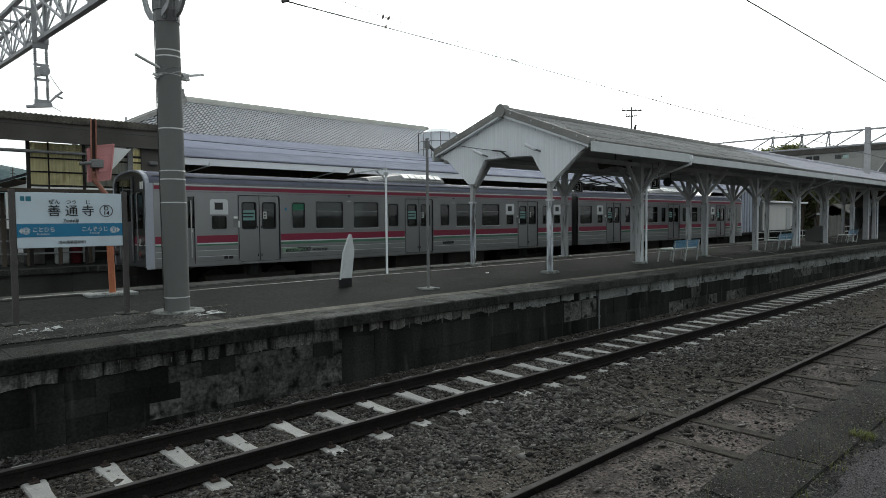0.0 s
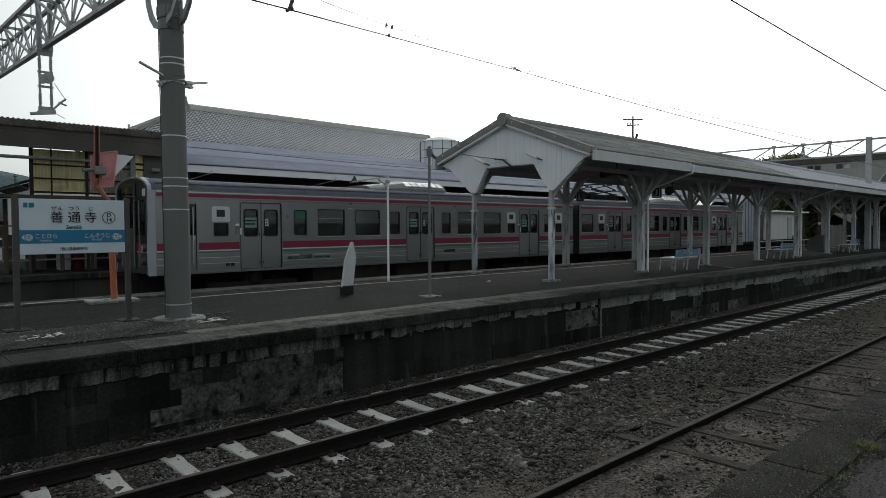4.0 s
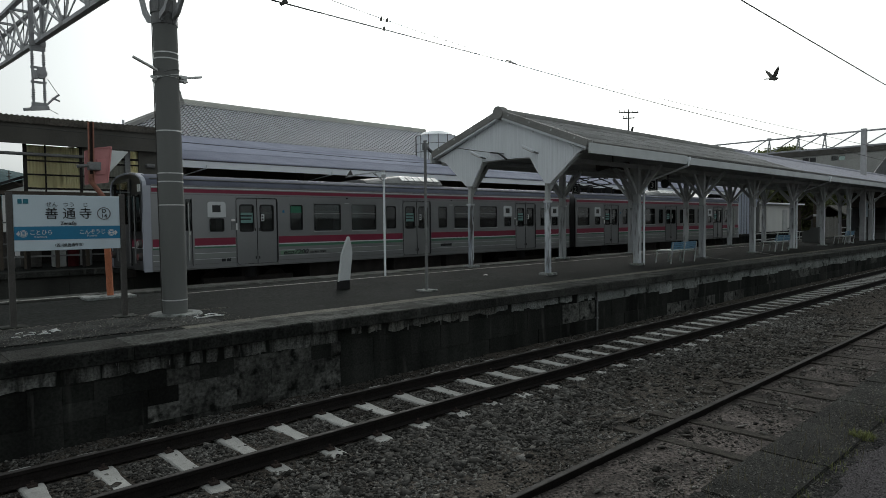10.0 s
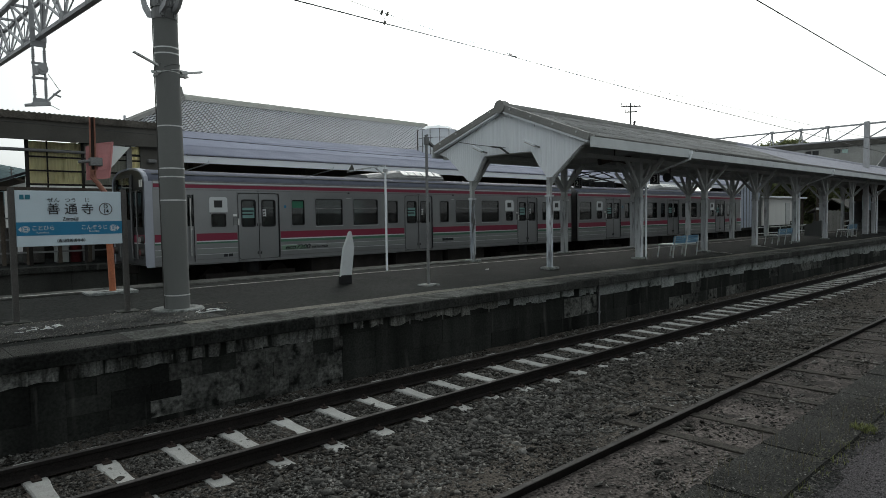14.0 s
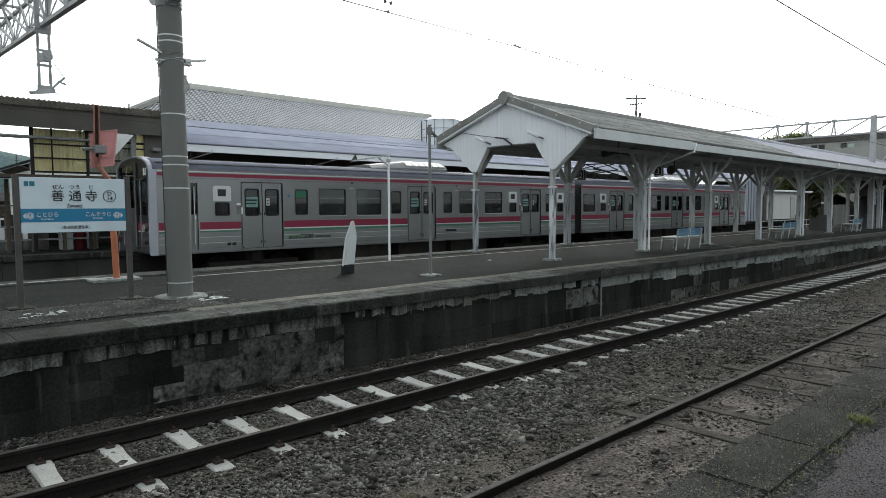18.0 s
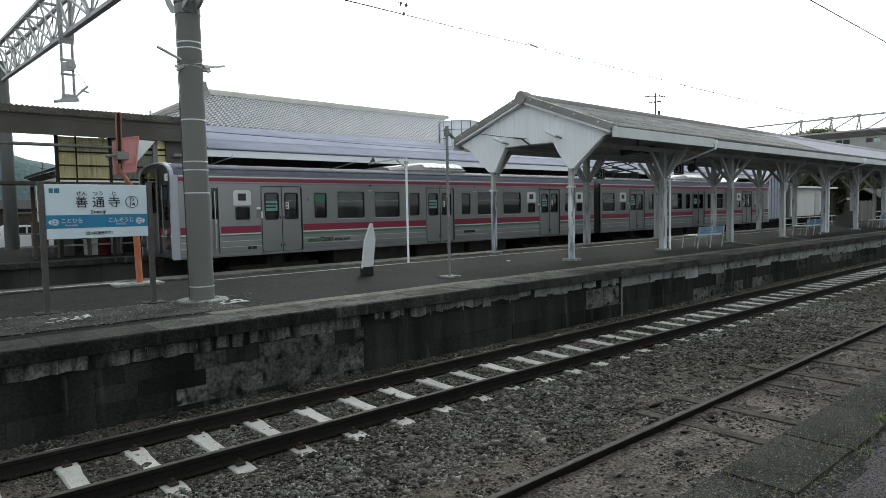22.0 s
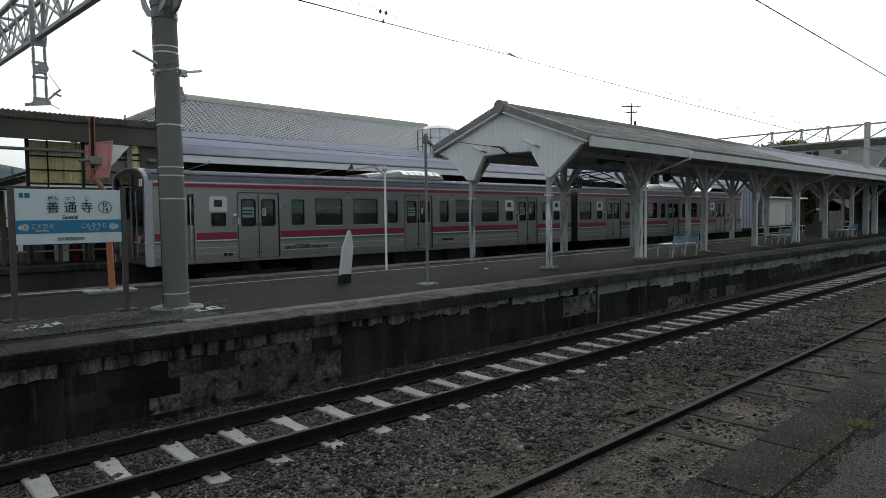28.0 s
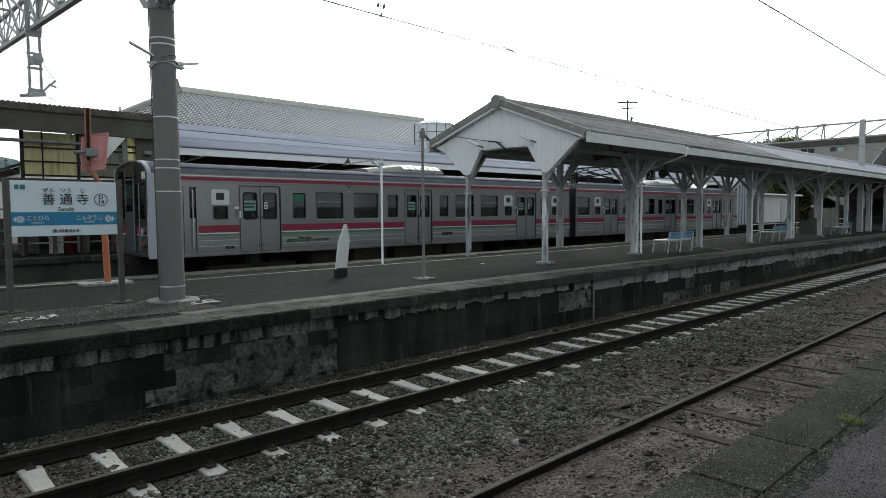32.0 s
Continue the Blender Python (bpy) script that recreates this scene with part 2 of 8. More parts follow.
M = dict(
    earth=mat("earth", (0.12, 0.104, 0.096), (0.062, 0.054, 0.05), 0.95, big=1.3, fine=30, bump=0.9, spread=0.3, stain=(0.042, 0.038, 0.035), stain_at=0.56, grain_by=0.9),
    stone=mat("ballast_stone", (0.144, 0.139, 0.129), (0.07, 0.066, 0.059), 0.85, big=0.6, fine=60, bump=0.3, spread=0.3, stain=(0.046, 0.042, 0.037), stain_at=0.6, island=0.85, grain_by=0.35),
    dark_stone=mat("dark_ballast_stone", (0.112, 0.109, 0.102), (0.057, 0.054, 0.049), 0.85, big=0.6, fine=60, bump=0.3, spread=0.3, stain=(0.034, 0.031, 0.028), stain_at=0.58, island=0.8, grain_by=0.35),
    far_ballast=mat("ballast_bed", (0.09, 0.079, 0.068), (0.04, 0.035, 0.03), 0.95, big=2.2, fine=45, bump=0.9, spread=0.35, grain_by=0.85),
    sleeper=mat("sleeper_concrete", (0.42, 0.418, 0.4), (0.33, 0.328, 0.312), 0.85, big=5, fine=70, bump=0.2, stain=(0.17, 0.162, 0.15), stain_at=0.66, grain_by=0.15),
    timber=mat("old_timber", (0.068, 0.061, 0.054), (0.042, 0.038, 0.034), 0.9, big=4, fine=50, bump=0.4, stain=(0.085, 0.078, 0.067), stain_at=0.56, grain_by=0.5),
    rail=mat("rail_steel", (0.02, 0.0172, 0.016), (0.012, 0.0105, 0.01), 0.8, 0.0, big=5, fine=60),
    railtop=mat("worn_rail_head", (0.07, 0.065, 0.062), (0.04, 0.037, 0.035), 0.7, 0.0, big=6, fine=80, bump=0.03, grain_by=0.15),
    clip=mat("rusty_clip", (0.055, 0.042, 0.037), (0.034, 0.027, 0.024), 0.8, 0.0, big=20, fine=90),
    wall=mat("sooty_block", (0.0315, 0.033, 0.03), (0.0125, 0.013, 0.012), 0.95, big=1.8, fine=34, bump=0.35, spread=0.3, stain=(0.072, 0.074, 0.067), stain_at=0.66, streak=True, grain_by=0.3, vary=0.3, world=True),
    patchy=mat("bare_patch", (0.25, 0.25, 0.232), (0.13, 0.13, 0.12), 0.92, big=5, fine=34, bump=0.7, spread=0.35, stain=(0.03, 0.031, 0.028), stain_at=0.58, streak=True, grain_by=0.5, vary=0.3, world=True),
    joint=mat("dark_joint", (0.012, 0.012, 0.011), (0.007, 0.007, 0.0065), 0.95, big=2, fine=30, bump=0.5),
    chip=mat("pale_chip", (0.2, 0.192, 0.172), (0.11, 0.105, 0.094), 0.8, big=3, fine=60, island=0.5),
    dark_face=mat("dark_nosing", (0.021, 0.022, 0.0205), (0.009, 0.0095, 0.0088), 0.95, big=1.8, fine=30, bump=0.6, spread=0.3, stain=(0.05, 0.051, 0.047), stain_at=0.68, streak=True, grain_by=0.6, vary=0.15, world=True),
    plaster=mat("flaking_plaster", (0.225, 0.229, 0.218), (0.075, 0.077, 0.072), 0.92, big=3.4, fine=40, bump=0.7, spread=0.26, stain=(0.018, 0.019, 0.017), stain_at=0.52, streak=True, grain_by=0.5, vary=0.3, world=True),
    drip=mat("lime_drip", (0.22, 0.224, 0.214), (0.12, 0.122, 0.117), 0.9, big=6, fine=60, bump=0.3, streak=True, grain_by=0.4, world=True),
    plaster2=mat("newer_plaster", (0.285, 0.3, 0.29), (0.175, 0.185, 0.178), 0.9, big=2.0, fine=40, bump=0.5, spread=0.35, stain=(0.04, 0.044, 0.04), stain_at=0.6, grain_by=0.5, vary=0.2, world=True),
    lip=mat("coping_concrete", (0.082, 0.084, 0.079), (0.032, 0.034, 0.031), 0.9, big=1.5, fine=30, bump=0.5, spread=0.35, stain=(0.018, 0.02, 0.0165), stain_at=0.54, grain_by=0.7, vary=0.3),
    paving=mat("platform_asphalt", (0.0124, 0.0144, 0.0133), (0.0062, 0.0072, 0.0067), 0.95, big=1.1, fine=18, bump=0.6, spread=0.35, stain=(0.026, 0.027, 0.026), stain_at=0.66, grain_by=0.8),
    gravel=mat("platform_grit", (0.05, 0.051, 0.049), (0.018, 0.0185, 0.0175), 0.95, big=2.2, fine=30, bump=0.8, spread=0.3, stain=(0.013, 0.0155, 0.011), stain_at=0.6, grain_by=0.9),
    asphalt=mat("near_asphalt", (0.088, 0.082, 0.085), (0.055, 0.0515, 0.053), 0.9, big=2.5, fine=110, bump=1.0, grain_by=0.95),
    grain=mat("asphalt_grain", (0.115, 0.104, 0.112), (0.06, 0.054, 0.058), 0.85, big=2, fine=60, bump=0.1, island=0.7),
    slab=mat("mossy_slab", (0.05, 0.0502, 0.0465), (0.0255, 0.0255, 0.0235), 1.0, big=2.2, fine=95, bump=0.7, spread=0.3, stain=(0.058, 0.056, 0.05), stain_at=0.64, grain_by=0.9, vary=0.05),
    line=mat("worn_white_line", (0.3, 0.294, 0.275), (0.18, 0.177, 0.166), 0.85, big=5, fine=60, bump=0.2, stain=(0.06, 0.059, 0.055), stain_at=0.54),
    tactile=mat("tactile_paint", (0.16, 0.155, 0.132), (0.06, 0.059, 0.052), 0.9, big=4, fine=50, bump=0.3, grain_by=0.7),
    pole=mat("pole_concrete", (0.16, 0.164, 0.158), (0.11, 0.113, 0.109), 0.85, big=1.0, fine=90, bump=0.04, spread=0.3, stain=(0.075, 0.078, 0.074), stain_at=0.64, streak=True, grain_by=0.06),
    steel=mat("grey_steel", (0.22, 0.225, 0.225), (0.13, 0.13, 0.13), 0.6, 0.3, big=4, fine=60),
    dark_steel=mat("weathered_steel", (0.12, 0.115, 0.11), (0.07, 0.066, 0.062), 0.7, 0.4, big=4, fine=60),
    # steel against the sky: its glare is mixed into this lighter grey
    beamsteel=mat("grey_beam_steel_glare", (0.42, 0.425, 0.435), (0.31, 0.315, 0.322), 0.65, 0.1, big=4, fine=60, grain_by=0.15),
    galv=mat("galvanised_band", (0.6, 0.61, 0.6), (0.45, 0.46, 0.45), 0.45, 0.6, big=8, fine=90, bump=0.05),
    white=mat("white_paint", (0.84, 0.87, 0.9), (0.77, 0.8, 0.83), 0.6, big=1.8, fine=60, bump=0.05, stain=(0.64, 0.65, 0.65), stain_at=0.76, grain_by=0.05, vary=0.03),
    worn_white=mat("flaking_white_paint", (0.58, 0.6, 0.615), (0.38, 0.4, 0.41), 0.65, big=4, fine=40, bump=0.2, spread=0.4, stain=(0.15, 0.15, 0.145), stain_at=0.59, streak=True, grain_by=0.12),
    flaking=mat("peeling_paint", (0.66, 0.69, 0.72), (0.3, 0.33, 0.37), 0.7, big=5, fine=45, bump=0.3, spread=0.22, stain=(0.1, 0.095, 0.09), stain_at=0.56, streak=True, grain_by=0.15, world=True),
    soffit=mat("aged_board", (0.55, 0.565, 0.56), (0.42, 0.43, 0.425), 0.85, big=2, fine=50, bump=0.15, grain_by=0.2),
    slate=mat("grey_slate_sheet", (0.33, 0.33, 0.325), (0.215, 0.215, 0.21), 0.9, big=0.9, fine=60, bump=0.12, spread=0.35, stain=(0.14, 0.139, 0.128), stain_at=0.6, grain_by=0.25),
    lavender=mat("coated_sheet", (0.44, 0.44, 0.49), (0.33, 0.33, 0.37), 0.7, 0.0, big=1.5, fine=60, bump=0.05),
    lightroof=mat("pale_corrugated", (0.4, 0.415, 0.5), (0.31, 0.325, 0.395), 0.7, 0.0, big=1.2, fine=60, bump=0.08, grain_by=0.1),
    # paler than smoked tile is: the roof's sheen is in the colour
    tile=mat("smoked_tile_sheen", (0.68, 0.69, 0.72), (0.56, 0.57, 0.6), 0.4, 0.0, big=3, fine=60, bump=0.05, island=0.1, grain_by=0.08),
    tile_gap=mat("dark_tile_and_gap_shade", (0.02, 0.02, 0.022), (0.015, 0.015, 0.017), 0.9),
    eave_shade_brown=mat("eave_shade_brown", (0.16, 0.13, 0.10), (0.10, 0.085, 0.07), 0.8),
    ridge=mat("ridge_mortar", (0.52, 0.515, 0.47), (0.42, 0.415, 0.38), 0.85, big=2, fine=40, bump=0.3),
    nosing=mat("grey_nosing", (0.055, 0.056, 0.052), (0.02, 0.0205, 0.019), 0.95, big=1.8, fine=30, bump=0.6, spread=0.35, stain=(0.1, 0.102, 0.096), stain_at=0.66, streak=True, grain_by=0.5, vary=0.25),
    paler_block=mat("worn_block", (0.115, 0.116, 0.108), (0.04, 0.041, 0.038), 0.95, big=2.2, fine=24, bump=0.7, spread=0.35, stain=(0.011, 0.0115, 0.0105), stain_at=0.56, grain_by=0.5, vary=0.4, world=True),
    greywall=mat("grimy_concrete", (0.064, 0.065, 0.06), (0.032, 0.0325, 0.03), 0.92, big=0.8, fine=40, bump=0.2, spread=0.35, stain=(0.13, 0.128, 0.12), stain_at=0.7, streak=True, grain_by=0.3, vary=0.15),
    carpaint=plain("car_white", (0.75, 0.76, 0.77), 0.25),
    blockergrey=mat("blocker_grey", (0.2, 0.205, 0.21), (0.14, 0.144, 0.147), 0.9, big=1, fine=30, bump=0.1),
    verge=mat("smooth_grey_verge", (0.3, 0.298, 0.285), (0.23, 0.228, 0.216), 0.85, big=2, fine=40, bump=0.15, grain_by=0.15),
    greysheet=mat("clouded_sheet", (0.3, 0.3, 0.26), (0.2, 0.2, 0.17), 0.5, big=2, fine=30, bump=0.05, streak=True),
    fascia=mat("dulled_white_board", (0.6, 0.625, 0.63), (0.49, 0.51, 0.515), 0.75, big=2, fine=50, bump=0.06, stain=(0.38, 0.39, 0.385), stain_at=0.7, grain_by=0.08, vary=0.05),
    drystalk=mat("dry_grass", (0.17, 0.155, 0.1), (0.1, 0.09, 0.06), 0.8, big=6, fine=40, bump=0, island=0.35),
    shedboard=mat("shed_board", (0.12, 0.115, 0.104), (0.07, 0.067, 0.06), 0.85, big=0.7, fine=30, bump=0.15, grain_by=0.08),
    wood=mat("dark_weathered_wood", (0.1, 0.085, 0.07), (0.06, 0.05, 0.042), 0.85, big=3, fine=50, bump=0.3),
    rustysheet=mat("brown_roof_edge", (0.17, 0.155, 0.135), (0.08, 0.073, 0.064), 0.9, big=1.6, fine=30, bump=0.2, spread=0.35, grain_by=0.4),
    shedroof=mat("sooty_roof", (0.12, 0.115, 0.105), (0.075, 0.072, 0.064), 0.9, big=2, fine=40, bump=0.3),
    stainless=mat("stainless_body", (0.298, 0.303, 0.308), (0.234, 0.239, 0.244), 0.34, 0.88, big=0.7, fine=50, bump=0.02, grain_by=0.05, vary=0.03),
    panelwhite=plain("panel_white", (0.6, 0.62, 0.63), 0.4),
    blind=plain("grey_blind", (0.42, 0.44, 0.43), 0.8),
    frontgrey=plain("cab_grey", (0.045, 0.046, 0.048), 0.4),
    trainroof=mat("train_roof_paint", (0.115, 0.122, 0.155), (0.085, 0.091, 0.117), 0.72, 0.0, big=1.2, fine=60, bump=0.04, stain=(0.075, 0.08, 0.098), stain_at=0.62, grain_by=0.1),
    drumred=mat("drum_red", (0.075, 0.012, 0.015), (0.05, 0.009, 0.011), 0.7, big=5, fine=60),
    red=plain("stripe_red", (0.21, 0.012, 0.042), 0.5),
    aluminium=plain("bright_aluminium", (0.55, 0.56, 0.56), 0.4, 0.5),
    greenfilm=plain("green_tint", (0.29, 0.31, 0.3), 0.4, 0.75),
    rimgrey=plain("rim_paint", (0.36, 0.38, 0.43), 0.45, 0.2),
    green=plain("stripe_green", (0.06, 0.17, 0.105), 0.5),
    palegreen=plain("pale_green_film", (0.22, 0.36, 0.25), 0.45, 0.3),
    stripe_white=plain("stripe_white", (0.75, 0.76, 0.75), 0.4),
    black=plain("black_paint", (0.012, 0.012, 0.013), 0.35),
    rubber=plain("dark_rubber", (0.025, 0.025, 0.026), 0.7),
    under=mat("grime_and_shade", (0.035, 0.032, 0.03), (0.02, 0.018, 0.017), 0.85, big=3, fine=40),
    seat=plain("seat_moquette", (0.17, 0.2, 0.19), 0.9),
    inside=plain("interior_panel", (0.42, 0.43, 0.42), 0.7),
    signwhite=plain("sign_white", (0.56, 0.66, 0.72), 0.35),
    signblue=plain("sign_blue", (0.006, 0.18, 0.34), 0.35),
    ink=plain("sign_ink", (0.006, 0.007, 0.01), 0.6),
    ringgrey=plain("ring_grey", (0.1, 0.09, 0.1), 0.5),
    teal=plain("sign_teal", (0.01, 0.16, 0.22), 0.5),
    brown=mat("brown_post", (0.09, 0.084, 0.078), (0.058, 0.054, 0.05), 0.6, 0.2, big=4, fine=60),
    orange=mat("orange_paint", (0.5, 0.16, 0.07), (0.38, 0.12, 0.055), 0.65, big=6, fine=60, stain=(0.2, 0.08, 0.05), stain_at=0.66),
    rust=mat("rusty_red_paint", (0.4, 0.19, 0.14), (0.26, 0.12, 0.09), 0.7, big=8, fine=60, grain_by=0.15),
    pink=mat("faded_red_sheet", (0.6, 0.27, 0.27), (0.5, 0.2, 0.2), 0.6, big=4, fine=40, bump=0.1, grain_by=0.06),
    film=mat("cloudy_sheet", (0.8, 0.83, 0.83), (0.68, 0.71, 0.71), 0.4, big=3, fine=40, grain_by=0.05),
    yellowpane=mat("yellowed_sheet", (0.8, 0.77, 0.57), (0.6, 0.56, 0.39), 0.6, big=2.5, fine=40, bump=0.05, stain=(0.3, 0.26, 0.14), stain_at=0.6, streak=True, grain_by=0.08),
    benchblue=plain("bench_blue", (0.11, 0.25, 0.38), 0.3),
    leaf=mat("leaf", (0.19, 0.205, 0.105), (0.1, 0.117, 0.062), 0.75, big=0.5, fine=20, bump=0, island=0.5),
    grass=mat("grass_blade", (0.22, 0.235, 0.09), (0.14, 0.155, 0.06), 0.7, big=6, fine=40, bump=0, island=0.35),
    bark=mat("bark", (0.09, 0.075, 0.06), (0.05, 0.042, 0.035), 0.95, big=4, fine=30, bump=0.6),
    hill=mat("hazy_far_hill", (0.085, 0.12, 0.125), (0.06, 0.09, 0.095), 0.95, big=0.06, fine=0.6, bump=0),
    render_wall=mat("rendered_wall", (0.7, 0.7, 0.68), (0.6, 0.6, 0.58), 0.85, big=1, fine=40, bump=0.15, streak=True, grain_by=0.1),
    beige=mat("bridge_panel", (0.36, 0.36, 0.34), (0.28, 0.28, 0.265), 0.8, big=1, fine=40, bump=0.1, streak=True),
    paleblue=mat("pale_blue_panel", (0.4, 0.44, 0.52), (0.33, 0.37, 0.45), 0.6, big=1, fine=40, bump=0.05),
    wire=plain("copper_wire", (0.06, 0.06, 0.058), 0.5, 0.6),
    porcelain=plain("porcelain", (0.55, 0.53, 0.5), 0.25),
    # dark plumage lightened, with the sky's glare in its colour
    feather=plain("feather_with_glare", (0.13, 0.125, 0.115), 0.8),
    glass=glass("window_glass", (0.3, 0.36, 0.355)),
    notice=plain("notice_paper", (0.2, 0.35, 0.33), 0.7),
    greencard=plain("green_card", (0.05, 0.17, 0.11), 0.7),
    screen=glass("windscreen_glass", (0.5, 0.55, 0.55), 0.02),
    tail=glow("tail_lamp", (0.16, 0.05, 0.05), 0.01),
    lamp_lens=plain("lamp_lens", (0.4, 0.38, 0.37), 0.15),
)


M["stone"].node_tree.nodes["Principled BSDF"].inputs["Specular IOR Level"].default_value = 0.15
# leaves and thin sheets let some light through
for key, tint, share in (("leaf", (0.2, 0.22, 0.08), 0.45), ("yellowpane", (0.97, 0.91, 0.62), 0.75), ("greysheet", (0.5, 0.5, 0.42), 0.5), ("film", (0.8, 0.83, 0.83), 0.4)):
    n, l = M[key].node_tree.nodes, M[key].node_tree.links
    b = n["Principled BSDF"]
    thin, blend, tone = n.new("ShaderNodeBsdfTranslucent"), n.new("ShaderNodeMixShader"), n.new("ShaderNodeMix")
    tone.data_type, tone.inputs["Factor"].default_value, tone.inputs["B"].default_value = "RGBA", 0.5, (*tint, 1)
    l.new(b.inputs["Base Color"].links[0].from_socket, tone.inputs["A"])
    l.new(tone.outputs["Result"], thin.inputs[0])
    blend.inputs[0].default_value = share
    l.new(b.outputs[0], blend.inputs[1])
    l.new(thin.outputs[0], blend.inputs[2])
    l.new(blend.outputs[0], n["Material Output"].inputs[0])

# ---- helpers for shapes ----
ORIGIN = {}


def thing(name, at, label, category, group="", kind=""):
    ob = new(name)
    ob.empty_display_size = 0.2
    ob.location = at
    ORIGIN[ob] = Vector(at)
    return tagged(ob, label, category, group, kind)


def finish(name, bm, material, smooth=False):
    bmesh.ops.recalc_face_normals(bm, faces=bm.faces)
    me = bpy.data.meshes.new(name)
    bm.to_mesh(me)
    bm.free()
    me.materials.append(material)
    if smooth:
        me.polygons.foreach_set("use_smooth", [True] * len(me.polygons))
        me.set_sharp_from_angle(angle=radians(40))
    return me


def part(name, bm, material, parent, label="", smooth=False):
    """Links bm, drawn in the world's metres, as one mesh under a thing or a part."""
    o = ORIGIN[parent]
    bmesh.ops.translate(bm, verts=bm.verts, vec=-o)
    ob = new(name, finish(name, bm, material, smooth))
    ob.parent = parent
    ORIGIN[ob] = o
    return tagged(ob, label)


def solid(name, bm, material, label, category, kind="", group="", smooth=False, at=(0, 0, 0)):
    """A thing of one mesh."""
    bmesh.ops.translate(bm, verts=bm.verts, vec=-Vector(at))
    ob = new(name, finish(name, bm, material, smooth))
    ob.location = at
    ORIGIN[ob] = Vector(at)
    return tagged(ob, label, category, group, kind)


def B():
    return bmesh.new()


def box(bm, x0, x1, y0, y1, z0, z1, bev=0.0):
    vs = [bm.verts.new((x, y, z)) for x in (x0, x1) for y in (y0, y1) for z in (z0, z1)]
    fs = [bm.faces.new([vs[i] for i in q]) for q in ((0, 1, 3, 2), (4, 6, 7, 5), (0, 4, 5, 1), (2, 3, 7, 6), (0, 2, 6, 4), (1, 5, 7, 3))]
    if bev:
        bmesh.ops.recalc_face_normals(bm, faces=fs)
        es = list({e for f in fs for e in f.edges})
        bmesh.ops.bevel(bm, geom=es, offset=bev, segments=2, affect="EDGES", profile=0.5)
    return bm


def rod(bm, a, b, r0, r1=None, n=10, turn=0.0):
    """A round or n-sided bar from a to b."""
    a, b = Vector(a), Vector(b)
    r1 = r0 if r1 is None else r1
    d = (b - a).normalized()
    u = d.orthogonal().normalized() if abs(d.z) < 0.99 else Vector((1, 0, 0))
    if abs(d.z) < 0.99:
        u = d.cross(Vector((0, 0, 1))).normalized()
    v = d.cross(u)
    ra, rb = [], []
    for i in range(n):
        k = turn + 2 * math.pi * i / n
        w = math.cos(k) * u + math.sin(k) * v
        ra.append(bm.verts.new(a + r0 * w))
        rb.append(bm.verts.new(b + r1 * w))
    for i in range(n):
        j = (i + 1) % n
        bm.faces.new((ra[i], ra[j], rb[j], rb[i]))
    bm.faces.new(ra[::-1])
    bm.faces.new(rb)
    return bm


def bar(bm, a, b, w, h=None):
    """A square bar (w by h) from a to b."""
    h = h or w
    a, b = Vector(a), Vector(b)
    d = (b - a).normalized()
    u = d.cross(Vector((0, 0, 1))).normalized() if abs(d.z) < 0.99 else Vector((1, 0, 0))
    v = d.cross(u)
    q = [(-1, -1), (1, -1), (1, 1), (-1, 1)]
    ra = [bm.verts.new(a + u * (w / 2 * i) + v * (h / 2 * j)) for i, j in q]
    rb = [bm.verts.new(b + u * (w / 2 * i) + v * (h / 2 * j)) for i, j in q]
    for i in range(4):
        j = (i + 1) % 4
        bm.faces.new((ra[i], ra[j], rb[j], rb[i]))
    bm.faces.new(ra[::-1])
    bm.faces.new(rb)
    return bm


def pull(bm, poly, axis, a, b):
    """A plate: the outline poly drawn across the axis, from a to b along it."""
    def at(p, k):
        return {"x": (k, p[0], p[1]), "y": (p[0], k, p[1]), "z": (p[0], p[1], k)}[axis]
    va, vb = [bm.verts.new(at(p, a)) for p in poly], [bm.verts.new(at(p, b)) for p in poly]
    n = len(poly)
    for i in range(n):
        j = (i + 1) % n
        bm.faces.new((va[i], va[j], vb[j], vb[i]))
    bm.faces.new(va[::-1])
    bm.faces.new(vb)
    return bm


def path_tube(bm, pts, r, n=6):
    """One bent tube through the points."""
    pts = [Vector(p) for p in pts]
    rings = []
    for i, p in enumerate(pts):
        d = (pts[min(i + 1, len(pts) - 1)] - pts[max(i - 1, 0)]).normalized()
        u = d.cross(Vector((0, 0, 1))).normalized() if abs(d.z) < 0.99 else Vector((1, 0, 0))
        v = d.cross(u)
        rings.append([bm.verts.new(p + r * (math.cos(2 * math.pi * k / n) * u + math.sin(2 * math.pi * k / n) * v)) for k in range(n)])
    for a, b in zip(rings, rings[1:]):
        for k in range(n):
            bm.faces.new((a[k], a[(k + 1) % n], b[(k + 1) % n], b[k]))
    bm.faces.new(rings[0][::-1])
    bm.faces.new(rings[-1])
    return bm


def lathe(bm, x, y, prof, n=14):
    """A turned body: prof is a list of (radius, z) from foot to top."""
    rings = [[bm.verts.new((x + r * math.cos(2 * math.pi * k / n), y + r * math.sin(2 * math.pi * k / n), z)) for k in range(n)] for r, z in prof]
    for a, b in zip(rings, rings[1:]):
        for k in range(n):
            bm.faces.new((a[k], a[(k + 1) % n], b[(k + 1) % n], b[k]))
    bm.faces.new(rings[0][::-1])
    bm.faces.new(rings[-1])
    return bm


def sheet(name, pts, faces, material, parent=None, smooth=False):
    me = bpy.data.meshes.new(name)
    me.from_pydata([tuple(p) for p in pts], [], faces)
    me.materials.append(material)
    if smooth:
        me.polygons.foreach_set("use_smooth", [True] * len(me.polygons))
    ob = new(name, me)
    if parent:
        ob.parent = parent
    return ob


